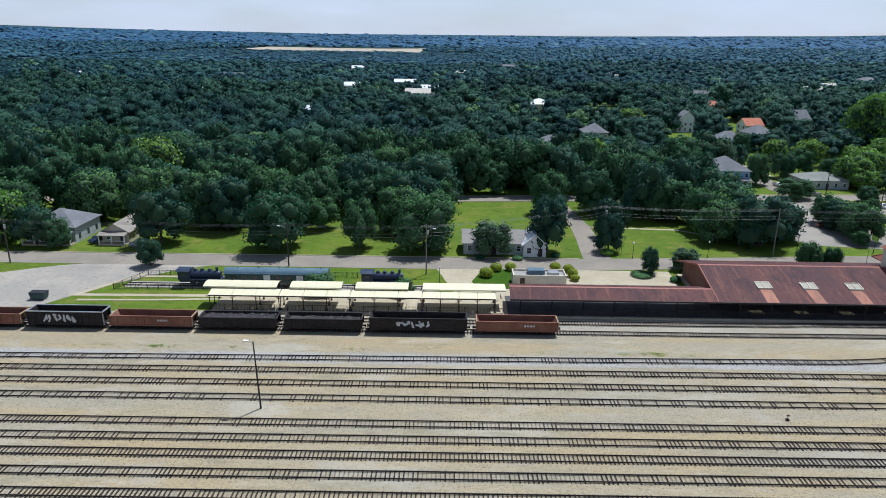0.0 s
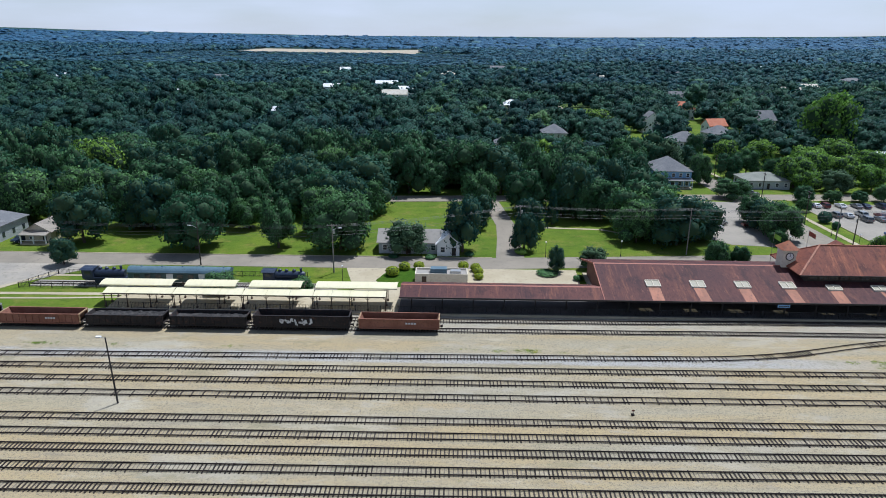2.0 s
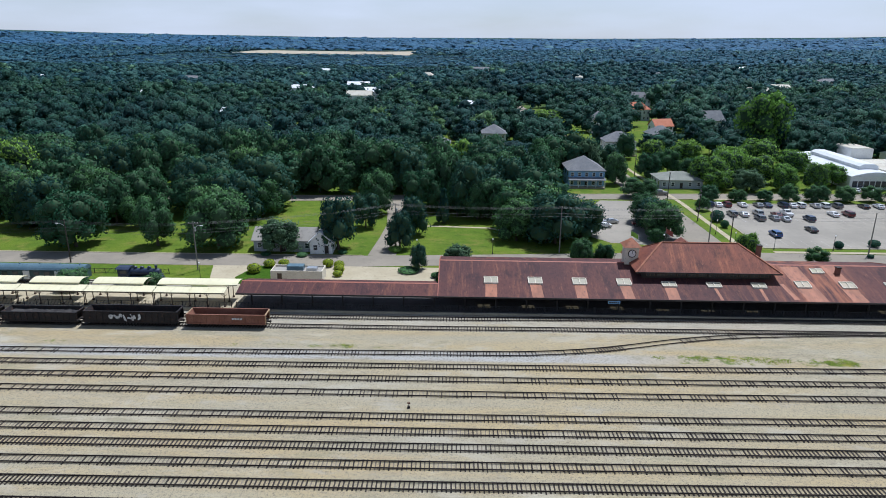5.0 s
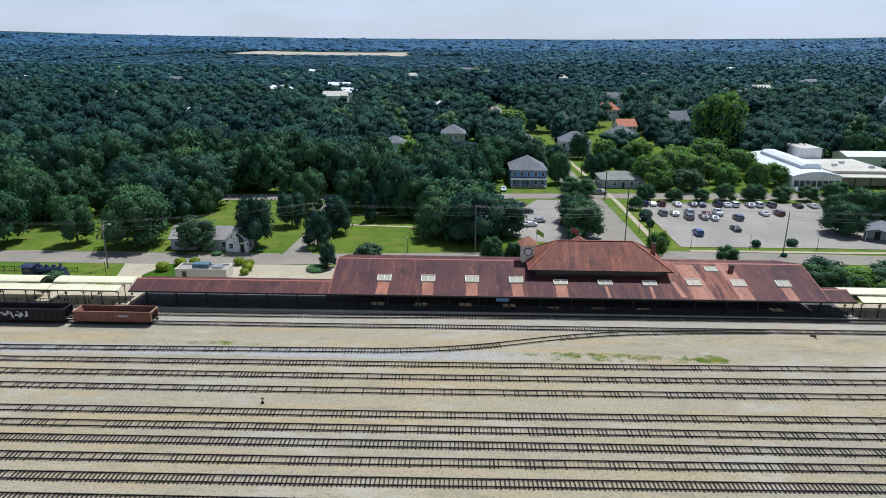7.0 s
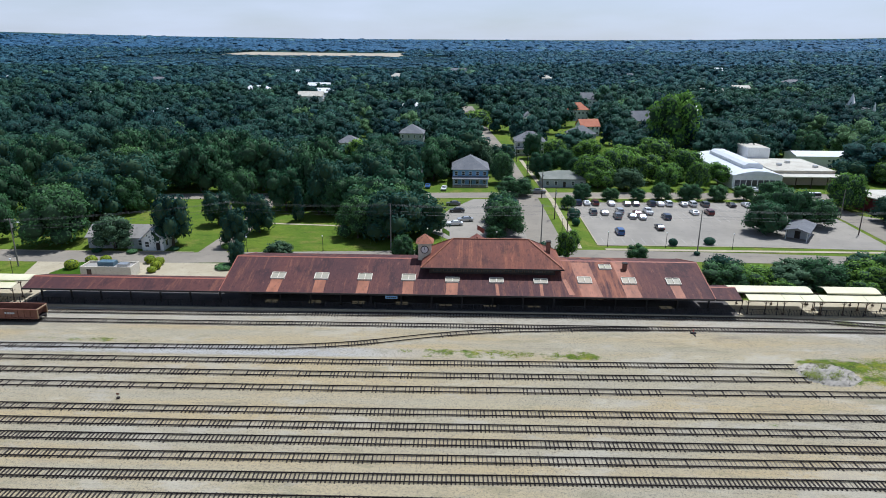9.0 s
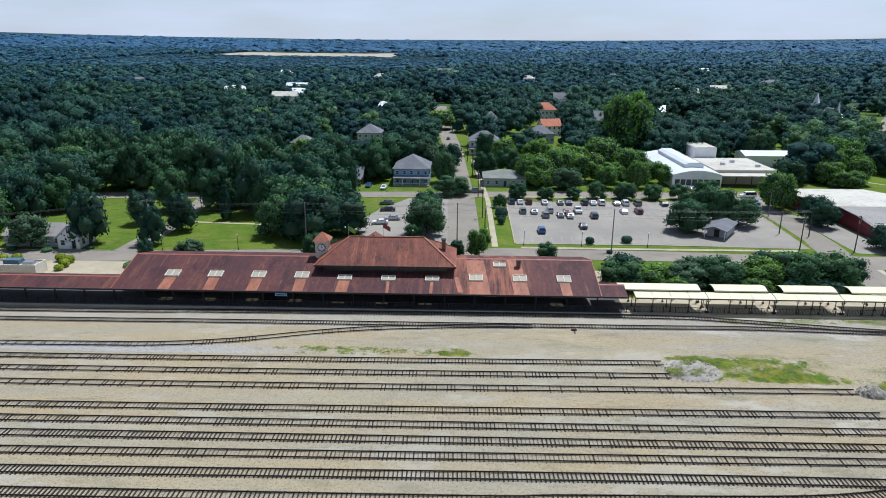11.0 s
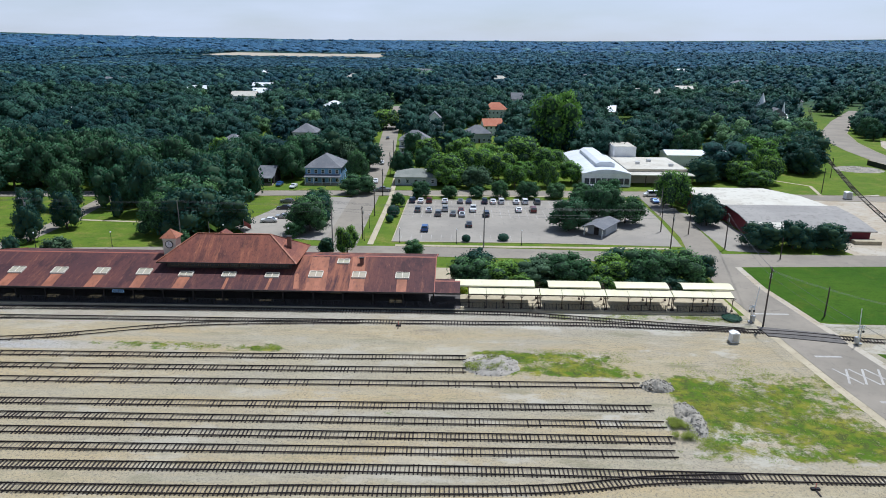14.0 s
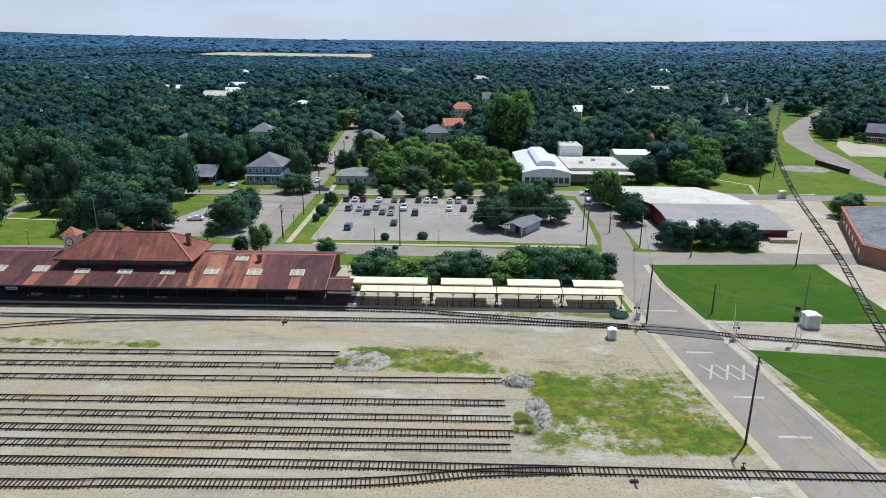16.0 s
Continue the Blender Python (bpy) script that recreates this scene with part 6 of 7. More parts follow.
for x, y in HOMES[11:] + [(-49, 684), (-94, 624)]:
    if (x, y) in ((268, 345), (71, 338)):
        continue
    house(x, y, far_rng.uniform(15, 26), far_rng.uniform(10, 15), far_rng.uniform(6, 9), far_rng.uniform(2.5, 4), far_rng.choice([M_WHITE, M_TANWALL, M_GREYWALL]), far_rng.choice([M_WHITEROOF, M_GREYROOF, M_FLATROOF, M_WHITEROOF]), "distant pale roofed house among the trees", far_rng.uniform(-20, 20), far_rng.random() < 0.4, 1, None, "distant houses")

church = thing("church", "white church with pointed steeple among the trees", "church", "", (352, 436, 0))
part("nave", Geo().box(-6, 6, -10, 10, 0, 8), M_WHITE, church)
part("roof", Geo().prism([(-6.5, 8), (0, 13), (6.5, 8)], "y", -10.5, 10.5), M_GREYROOF, church)
part("tower", Geo().box(-10.5, -6.05, -6, -1.5, 0, 15), M_WHITE, church)
part("steeple", Geo().rod((-8.3, -3.75, 15), (-8.3, -3.75, 22), 2.6, 0.1, 4), M_WHITE, church, "white pointed steeple")
part("side_spire", Geo().rod((3.5, -9, 8), (3.5, -9, 17), 1.6, 0.1, 4), M_WHITE, church)

# commercial buildings
hall = thing("commercial_hall", "white hall with vaulted roof, tower block and flat wings", "hall")
part("main_block", Geo().box(196, 214, 238, 286, 0, 5), M_WHITE, hall)
vault = [(196 + 18 * i / 12, 5 + 1.6 * math.sin(math.pi * i / 12)) for i in range(13)]
part("vaulted_roof", Geo().prism(vault, "y", 237.5, 286.5), M_WHITEROOF, hall, "white vaulted metal roof")
part("monitor", Geo().prism([(202, 6.2), (209, 6.2), (209, 7.6), (207.5, 8.4), (203.5, 8.4), (202, 7.6)], "y", 244, 280), M_WHITEROOF, hall, "raised white roof monitor")
part("tower_block", Geo().box(215.5, 224.5, 274, 288, 0, 9.6), M_WHITE, hall, "white boxy tower")
part("tower_top", Geo().box(215.8, 224.2, 274.3, 287.7, 9.6, 9.8), M_FLATROOF, hall)
part("flat_wing", Geo().box(214.05, 237, 246, 273.5, 0, 5.2), M_TANWALL, hall)
part("flat_roof", Geo().box(214.1, 237.2, 245.8, 273.6, 5.2, 5.5), M_FLATROOF, hall, "weathered white flat roof")
part("front_canopy", Geo().box(213, 238, 239.5, 245.7, 4.0, 4.35), M_FLATROOF, hall)
for k in range(8):
    part("window", Geo().box(197 + k * 2.1, 198.7 + k * 2.1, 237.9, 237.997, 1.0, 3.2), M_GLASS, hall)
for k in range(5):
    part("canopy_post", Geo().box(214.2 + k * 5.7, 214.5 + k * 5.7, 239.9, 240.2, 0, 4.0), M_BROWN, hall)
for x, y in ((226, 262), (220, 256), (232, 252)):
    part("roof_unit", Geo().box(x, x + 1.6, y, y + 1.4, 5.5, 6.4), M_STEEL, hall)
metal = thing("metal_building", "white metal shed with low gable roof behind trees", "shed")
part("wall", Geo().box(241, 269, 284, 296, 0, 5), M_WHITE, metal)
part("roof", Geo().prism([(283.5, 4.9), (290, 6.4), (296.5, 4.9)], "x", 240.5, 269.5), M_WHITEROOF, metal)

ware = thing("warehouse", "maroon warehouse with patched pale flat roofs", "warehouse")
part("back_block", Geo().prism([(222.5, 215.5), (230.5, 190.5), (261, 190.5), (259, 204), (252, 215.5)], "z", 0, 4.5), M_MAROON, ware)
part("back_roof", Geo().prism([(222, 216), (230.2, 190.2), (261.3, 190.2), (259.3, 204.5), (252.3, 216)], "z", 4.5, 4.8), M_FLATROOF, ware, "patchy white flat roof")
part("front_wall", Geo().prism([(170.2, 0), (190.1, 0), (190.1, 4.7), (180, 4.4), (170.2, 3.0)], "x", 230.8, 262), M_MAROON, ware, "maroon front block")
part("front_roof", Geo().prism([(168.6, 2.85), (180, 4.45), (190.15, 4.75), (190.15, 5.0), (180, 4.7), (168.6, 3.1)], "x", 230.2, 262.8), M_GREYFLAT, ware, "grey sheet roof")
part("white_sheet", Geo().prism([(168.8, 3.14), (174, 3.87), (174, 3.91), (168.8, 3.18)], "x", 233, 245), M_FLATROOF, ware, "patch of white roof sheet")
part("ramp", Geo().box(256, 263, 166.2, 168.5, 0, 1.0), M_CONC, ware)
for k in range(6):
    part("window", Geo().box(233 + k * 4.4, 235 + k * 4.4, 170.1, 170.197, 1, 2.4), M_GLASS, ware)
brick = thing("brick_building", "low orange-brown brick building with dark flat roof", "shop")
part("wall", Geo().prism([(270.5, 150.5), (277, 140), (330, 152), (330, 196), (287.5, 190.5)], "z", 0, 4.2), M_BRICKTAN, brick)
part("parapet", Geo().prism([(270.2, 150.4), (277, 139.6), (330.3, 151.6), (330.3, 196.4), (287.2, 190.9)], "z", 4.2, 4.6), M_TRIM, brick, "orange-red parapet band")
part("roof", Geo().prism([(271.2, 150.6), (277.3, 140.6), (329.6, 152.4), (329.6, 195.6), (287.8, 190)], "z", 4.6, 4.68), M_DARKFLAT, brick, "dark tar roof with pale streaks")
for k in range(7):
    t = (k + 0.5) / 7
    x, y = 270.5 + 17 * t, 150.5 + 40 * t
    part("window", Geo().beam((x - 0.55 - 0.06, y - 1.3 + 0.03, 2.2), (x + 0.55 - 0.06, y + 1.3 + 0.03, 2.2), 0.12, 1.6), M_GLASS, brick)
shed = thing("shed", "small pale blue-grey shed with wide grey roof overhang", "shed", "", (190.5, 175, 0.05), 236)
part("wall", Geo().box(-5.2, 3.2, -2.6, 2.6, 0, 2.6), M_GREYWALL, shed)
part("roof", Geo().prism([(-3.3, 2.5), (0, 3.4), (3.3, 2.5), (3.3, 2.65), (0, 3.58), (-3.3, 2.65)], "x", -5.8, 6.4), M_GREYROOF, shed)
for y in (-2.6, 2.6):
    part("post", Geo().box(5.6, 5.8, y - 0.1, y + 0.1, 0, 2.5), M_WHITE, shed)
part("door", Geo().box(3.203, 3.26, -0.8, 0.6, 0, 2.1), M_DARKWOOD, shed)
hut = thing("service_hut", "small cream flat-roofed hut with roof units", "hut", "", (18, 134.6, 0.05))
part("wall", Geo().box(-5.7, 5.7, -2.1, -1.9, 0, 2.6).box(-5.7, 5.7, 1.9, 2.1, 0, 2.6).box(-5.7, -5.5, -1.89, 1.89, 0, 2.6).box(5.5, 5.7, -1.89, 1.89, 0, 2.6), M_STUCCO, hut)
part("roof", Geo().box(-5.49, 5.49, -1.89, 1.89, 2.0, 2.2), M_GREYFLAT, hut)
part("air_unit", Geo().box(-2.4, 1.2, -0.7, 1.3, 2.2, 3.2), M_COACHROOF, hut, "dark blue roof unit")
part("air_unit", Geo().box(2.0, 4.2, -0.8, 0.8, 2.2, 2.8), M_STEEL, hut, "metal roof unit")
part("door", Geo().box(-4.2, -3.2, -2.16, -2.103, 0, 2.0), M_BROWN, hut)

# ---- cars ----


def car_meshes(kind, paint):
    L, W = {"sedan": (4.7, 1.8), "suv": (4.7, 1.9), "pickup": (5.7, 2.0), "van": (5.4, 2.0)}[kind]
    prof = {"sedan": [(0, 0.35), (0, 0.75), (0.12, 0.88), (1.2, 0.95), (1.95, 1.4), (3.3, 1.43), (4.1, 1.0), (4.62, 0.95), (4.7, 0.6), (4.7, 0.35)],
            "suv": [(0, 0.4), (0, 0.9), (0.15, 1.02), (1.1, 1.1), (1.75, 1.7), (4.3, 1.72), (4.65, 1.1), (4.7, 0.4)],
            "pickup": [(0, 0.45), (0, 0.95), (0.15, 1.1), (1.3, 1.15), (1.95, 1.8), (3.5, 1.82), (3.75, 1.15), (5.65, 1.12), (5.7, 0.45)],
            "van": [(0, 0.4), (0, 1.0), (0.9, 1.15), (1.5, 2.1), (5.3, 2.15), (5.4, 0.4)]}[kind]
    body = Geo()
    n = len(prof)
    for k in (-1, 1):
        for u, v in prof:
            inset = 0.16 if v > 1.2 else 0.03 if v < 0.5 else 0.0
            body.v.append((u - L / 2, k * (W / 2 - inset), v))
    body.f = [tuple(range(n)), tuple(range(2 * n - 1, n - 1, -1))] + [(i, (i + 1) % n, n + (i + 1) % n, n + i) for i in range(n)]
    glass = Geo()
    top = [p for p in prof if p[1] > 1.2]
    (u0, v0), (u1, v1) = top[0], top[-1]
    lo = 0.98 if kind == "sedan" else 1.15
    ua, ub = prof[prof.index(top[0]) - 1][0], prof[prof.index(top[-1]) + 1][0]
    for k in (-1, 1):
        y0, y1 = k * (W / 2 - 0.02), k * (W / 2 - 0.13)
        glass.face((ua + 0.35 - L / 2, y0, lo), (ub - 0.2 - L / 2, y0, lo), (u1 - 0.1 - L / 2, y1 + k * 0.01, v1 - 0.1), (u0 + 0.15 - L / 2, y1 + k * 0.01, v0 - 0.1))
    w = W / 2 - 0.2
    glass.face((ua + 0.1 - L / 2 - 0.03, -w, lo + 0.02), (ua + 0.1 - L / 2 - 0.03, w, lo + 0.02), (u0 - 0.06 - L / 2, w - 0.05, v0 - 0.02), (u0 - 0.06 - L / 2, -w + 0.05, v0 - 0.02))
    glass.face((ub - 0.05 - L / 2 + 0.03, -w, lo + 0.05), (ub - 0.05 - L / 2 + 0.03, w, lo + 0.05), (u1 + 0.08 - L / 2, w - 0.05, v1 - 0.03), (u1 + 0.08 - L / 2, -w + 0.05, v1 - 0.03))
    return body.mesh("body", paint), glass.mesh("window_glass", M_GLASS), L, W


WHEEL = Geo().rod((0, -0.1, 0), (0, 0.1, 0), 0.33, 0.33, 14).mesh("tyre", M_TYRE)
RIM = Geo().rod((0, -0.115, 0), (0, 0.115, 0), 0.19, 0.19, 10).mesh("rim", M_STEEL)
LIGHT = Geo().box(-0.03, 0.03, -0.16, 0.16, -0.06, 0.06).mesh("headlight", M_LAMPHEAD)
REAR = Geo().box(-0.03, 0.03, -0.14, 0.14, -0.07, 0.07).mesh("tail_light", M_RED)
PAINTS = {}
for nm, c, mt in (("white", (0.75, 0.75, 0.74), 0.0), ("silver", (0.45, 0.46, 0.47), 0.5), ("grey", (0.16, 0.165, 0.17), 0.4), ("black", (0.015, 0.015, 0.018), 0.1), ("navy", (0.02, 0.035, 0.08), 0.3), ("blue", (0.03, 0.1, 0.28), 0.3), ("dark red", (0.12, 0.012, 0.015), 0.2)):
    q = Nodes(nm.replace(" ", "_") + "_car_paint")
    q.p.inputs["Coat Weight"].default_value = 0.6
    PAINTS[nm] = q.done(c, 0.35, mt, 0.5)
MASTERS = {}


def car(x, y, rz, kind, colour, where="parked in the car park", z=0.06):
    key = (kind, colour)
    if key in MASTERS:
        ob = copy_thing(MASTERS[key], pose(x, y, z, 0, 0, rz))
        ob["label"] = "%s %s %s" % (colour, kind, where)
        return ob
    th = thing("car", "%s %s %s" % (colour, kind, where), "car", "parked cars", (x, y, z), rz)
    b, gl, L, W = car_meshes(kind, PAINTS[colour])
    part("body", b, None, th)
    part("window_glass", gl, None, th)
    for dx in (-L / 2 + 0.85, L / 2 - 0.9):
        for dy in (-W / 2 + 0.1, W / 2 - 0.1):
            t = part("wheel", WHEEL, None, th)
            t.location = (dx, dy, 0.33)
            part("rim", RIM, None, t)
    for dy in (-W / 2 + 0.3, W / 2 - 0.3):
        part("headlight", LIGHT, None, th).location = (-L / 2 - 0.01, dy, 0.72)
        part("tail_light", REAR, None, th).location = (L / 2 + 0.01, dy, 0.78)
    MASTERS[key] = th
    return th


for x, k, c in ((135.1, "suv", "navy"), (137.9, "sedan", "white"), (140.7, "suv", "dark red"), (145.9, "sedan", "white"), (151, "sedan", "grey"), (153.8, "sedan", "navy"), (159, "suv", "navy"), (161.8, "sedan", "white"), (164.5, "suv", "white"), (169.4, "sedan", "silver"), (172.3, "suv", "white"), (176.3, "suv", "grey"), (184.9, "sedan", "black"), (189.7, "sedan", "white"), (193.9, "sedan", "black")):
    car(x, 209.2, -90, k, c)
for x, y, k, c in ((137.7, 196.8, "suv", "grey"), (141.2, 196.6, "sedan", "silver"), (146.2, 198.2, "suv", "silver"), (144.2, 192, "suv", "grey"), (151.2, 196.6, "sedan", "dark red"), (151.5, 191.7, "sedan", "silver"), (155, 198.2, "pickup", "white"), (158.9, 192, "suv", "navy"), (169.3, 198.2, "sedan", "white"), (173.9, 198.2, "suv", "dark red"), (141, 174.6, "suv", "blue"), (153.5, 180, "sedan", "black"), (148.8, 192.6, "sedan", "grey")):
    car(x, y, -90, k, c)
for x, y, rz, k, c in ((95, 181.2, 5, "sedan", "white"), (106.7, 184, 182, "pickup", "dark red"), (95.5, 197, 3, "sedan", "black"), (94.2, 206, 3, "sedan", "grey"), (98, 186, 4, "sedan", "silver")):
    car(x, y, rz, k, c, "parked beside the avenue")
for x, y, rz, k, c in ((119, 240.5, 95, "sedan", "white"), (118.5, 225.5, 3, "suv", "dark red"), (116.8, 281, -86, "sedan", "white"), (111, 360, -86, "sedan", "grey"), (106, 430, -86, "suv", "grey"), (84.5, 233, 88, "sedan", "blue"), (90.5, 229.5, 85, "sedan", "white"), (123.6, 225.2, 3, "pickup", "grey"), (217.5, 222.5, 2, "van", "white"), (216, 213, 92, "sedan", "blue"), (-79.5, 157, 20, "suv", "silver"), (-91.5, 160, 70, "suv", "navy")):
    car(x, y, rz, k, c, "standing beside a street")
for x, k, c in ((196, "sedan", "white"), (199, "suv", "silver"), (202, "sedan", "white")):
    car(x, 233.5, -90, k, c, "parked before the white hall")

# ---- poles, wires and lamps ----


def utility_pole(x, y, h, mat=None, arm=True, lamp=0, rz=0.0):
    th = thing("utility_pole", "dark wooden utility pole beside the street" if mat is not M_GREYPOLE else "grey wooden utility pole beside the street", "utility pole", "utility poles", (x, y, 0), rz)
    part("pole", Geo().rod((0, 0, -0.2), (0, 0, h), 0.17, 0.11, 8), mat or M_POLE, th)
    if arm:
        for k in (0.4,):
            part("crossarm", Geo().box(-1.2, 1.2, -0.06, 0.06, h - k - 0.07, h - k + 0.07), mat or M_POLE, th)
        for dx in (-1.05, -0.4, 0.4, 1.05):
            part("insulator", Geo().rod((dx, 0, h - 0.33), (dx, 0, h - 0.12), 0.05, 0.04, 6), M_STEEL, th)
        part("transformer", Geo().rod((0.35, -0.1, h - 2.2), (0.35, -0.1, h - 1.3), 0.22, 0.22, 10), M_STEEL, th)
    if lamp:
        part("lamp_arm", Geo().tube([(0, 0, h - 1.6), (lamp * 0.9, 0, h - 1.0), (lamp * 1.8, 0, h - 0.9)], 0.04), M_STEEL, th)
        part("lamp_head", Geo().box(lamp * 1.8 - 0.35, lamp * 1.8 + 0.35, -0.12, 0.12, h - 1.0, h - 0.86), M_LAMPHEAD, th)
    return th


def wire(pts, label="thin black overhead power cables", sag=0.6, offs=((0, 0),), r=0.02):
    th = thing("power_line", label, "power line", "overhead cables")
    for o, dz in offs:
        line = []
        for (xa, ya, za), (xb, yb, zb) in zip(pts, pts[1:]):
            for k in range(8):
                t = k / 8
                line.append((xa + (xb - xa) * t, ya + (yb - ya) * t + o, za + (zb - za) * t - sag * 4 * t * (1 - t) + dz))
        line.append((pts[-1][0], pts[-1][1] + o, pts[-1][2] + dz))
        part("cable", Geo().tube(line, r, 3), M_WIRE, th)
    return th


ROW = [(-103.4, 143.2, 10.5), (-70, 143, 10.5), (-38.6, 143.2, 10.6), (-6.6, 139.6, 11.4), (37.3, 160, 11.5), (79, 157, 12), (117.5, 160.5, 11.5), (157, 158.4, 11.5), (205, 157.5, 11.5)]
utility_pole(-103.4, 143.2, 10.5)
utility_pole(-38.6, 143.6, 10.6, None, False, -1)
utility_pole(-6.6, 139.6, 11.6, M_GREYPOLE, True, 1)
utility_pole(37.3, 160, 11.5, M_GREYPOLE)
utility_pole(79, 157, 12, M_GREYPOLE, False)
utility_pole(117.5, 160.6, 11.5, M_GREYPOLE, False)
utility_pole(157, 158.4, 11, M_GREYPOLE, False)
utility_pole(205.5, 160.5, 9.5, None, True, 0, 80)
wire([(x, y, z - 0.3) for x, y, z in ROW], offs=((-0.9, 0), (0, 0), (0.9, 0), (0.3, -1.6), (0.3, -2.3)))
utility_pole(207.6, 110.4, 11.9, None, True, 0, 80)
utility_pole(210.0, 71.2, 12.8, None, True, 0, 80)
utility_pole(219.5, 160.6, 9.5, None, True, 0, 80)
wire([(219.5, 160.6, 9.3), (207.6, 110.4, 11.7), (210, 71.2, 12.6), (213, 20, 12.6)], offs=((0, 0), (0.5, 0), (0.2, -1.5)))
wire([(207.6, 110.4, 11.4), (226, 96, 9.5), (262, 70, 9.0)], offs=((0, 0), (0.4, -0.3)))
wire([(210, 71.2, 12.4), (236, 62, 9.5)], offs=((0, 0), (0.4, -0.3)))
for x, y, h in ((222, 116.2, 6.2), (239.6, 115.8, 8.8), (253, 146.5, 8.5), (230, 152.5, 5.5), (214.5, 174, 8), (213, 196, 9), (207.6, 176.6, 8.5), (281, 232, 9), (300, 262, 8)):
    utility_pole(x, y, h, M_GREYPOLE if x in (239.6, 213) else None, False)
for x, y, h in ((124.8, 165, 9), (124.9, 190, 9.5), (124.2, 218, 9.5), (122.8, 257, 9), (121, 290, 9), (111.5, 268, 9)):
    utility_pole(x, y, h, None, True, 0, 85)
yard_lamp = thing("yard_lamp", "tall dark steel yard lamp post with pale lamp", "lamp post", "", (-28, 82.1, 0))
part("pole", Geo().rod((0, 0, -0.1), (-0.35, 0, 10.5), 0.14, 0.09, 8), M_BLACK, yard_lamp)
part("lamp_arm", Geo().tube([(-0.35, 0, 10.3), (-1.3, 0.2, 10.5)], 0.04), M_STEEL, yard_lamp)
part("lamp_head", Geo().box(-1.75, -1.05, 0.0, 0.4, 10.4, 10.58), M_LAMPHEAD, yard_lamp, "pale lamp head")


def park_lamp(x, y, h=4.2):
    th = thing("street_lamp", "black cast street lamp with white globe", "street lamp", "park lamps", (x, y, 0))
    part("pole", Geo().rod((0, 0, -0.05), (0, 0, 0.6), 0.14, 0.1, 8).rod((0, 0, 0.6), (0, 0, h - 0.4), 0.06, 0.05, 8), M_BLACK, th)
    part("globe", Geo().rod((0, 0, h - 0.4), (0, 0, h - 0.15), 0.12, 0.2, 10).rod((0, 0, h - 0.15), (0, 0, h), 0.2, 0.06, 10), M_LAMPHEAD, th)


for x, y in ((43.2, 153), (62, 154.6), (88, 163), (106, 160.5), (125.4, 163.5), (125.2, 176), (135, 162), (167, 161.5), (-3.5, 133), (150, 161.8)):
    park_lamp(x, y)
for x, y, h, c in ((92.5, 141.8, 10.5, "green"), (100.5, 142.5, 11, "red")):
    fp = thing("flagpole", "tall white flagpole with a hanging %s flag" % c, "flagpole", "flagpoles", (x, y, 0))
    part("pole", Geo().rod((0, 0, 0), (0, 0, h), 0.06, 0.035, 8), M_STEEL, fp)
    fl = Geo()
    for k in range(6):
        a, b = k * 0.28, (k + 1) * 0.28
        fl.face((a, 0.1 * math.sin(k), h - 0.3 - a * 0.55), (b, 0.1 * math.sin(k + 1), h - 0.3 - b * 0.55), (b, 0.1 * math.sin(k + 1), h - 1.4 - b * 0.55), (a, 0.1 * math.sin(k), h - 1.4 - a * 0.55))
    part("flag", fl, M_LEAFLIGHT if c == "green" else M_TRIM, fp, "%s cloth flag" % c)

# ---- level crossing ----


def crossing_signal(x, y, rz):
    th = thing("crossing_signal", "steel level crossing signal with raised barrier arm", "railway signal", "crossing signals", (x, y, 0), rz)
    part("mast", Geo().rod((0, 0, 0), (0, 0, 3.6), 0.08, 0.08, 8).box(-0.35, 0.35, -0.35, 0.35, 0, 0.3), M_STEEL, th)
    part("crossbuck", Geo().beam((-0.6, -0.1, 2.9), (0.6, -0.1, 3.6), 0.04, 0.2).beam((-0.6, -0.12, 3.6), (0.6, -0.12, 2.9), 0.04, 0.2), M_WHITE, th)
    for s in (-0.4, 0.4):
        part("signal_light", Geo().rod((s, -0.15, 2.4), (s, -0.05, 2.4), 0.22, 0.22, 12), M_BLACK, th)
    part("barrier_motor", Geo().box(0.2, 0.8, -0.3, 0.3, 0.3, 1.4), M_STEEL, th)
    part("barrier_arm", Geo().beam((0.5, 0.35, 1.2), (1.0, 0.4, 7.0), 0.06, 0.12), M_WHITE, th)


crossing_signal(206.2, 112.8, 0)
crossing_signal(221.6, 103.8, 180)


def cabinet(x, y, w, d, h, label):
    th = thing("signal_cabinet", label, "equipment cabinet", "signal cabinets", (x, y, 0.03))
    part("body", Geo().box(-w / 2, w / 2, -d / 2, d / 2, 0.15, h), M_WHITE, th)
    part("roof", Geo().prism([(-w / 2 - 0.1, h), (0, h + 0.25), (w / 2 + 0.1, h)], "y", -d / 2 - 0.1, d / 2 + 0.1), M_WHITE, th)
    part("plinth", Geo().box(-w / 2 - 0.15, w / 2 + 0.15, -d / 2 - 0.15, d / 2 + 0.15, 0, 0.15), M_CONC, th)
    part("door", Geo().box(-w / 2 + 0.2, w / 2 - 0.2, -d / 2 - 0.04, -d / 2 - 0.003, 0.3, h - 0.15), M_STEEL, th)


cabinet(199.6, 103.8, 1.4, 1.3, 1.8, "white railway signal cabinet on a concrete plinth")
cabinet(238.2, 110.5, 2.6, 2.4, 2.6, "white railway signal cabinet beside the tracks")
cabinet(206.3, 58.4, 1.8, 1.2, 0.8, "low white equipment box beside the track")
cabinet(285, 222.5, 2.2, 1.8, 2.4, "white railway signal cabinet beside the branch")
mast = thing("signal_gantry", "steel railway signal mast with black lamp heads", "railway signal", "", (231.5, 102.6, 0))
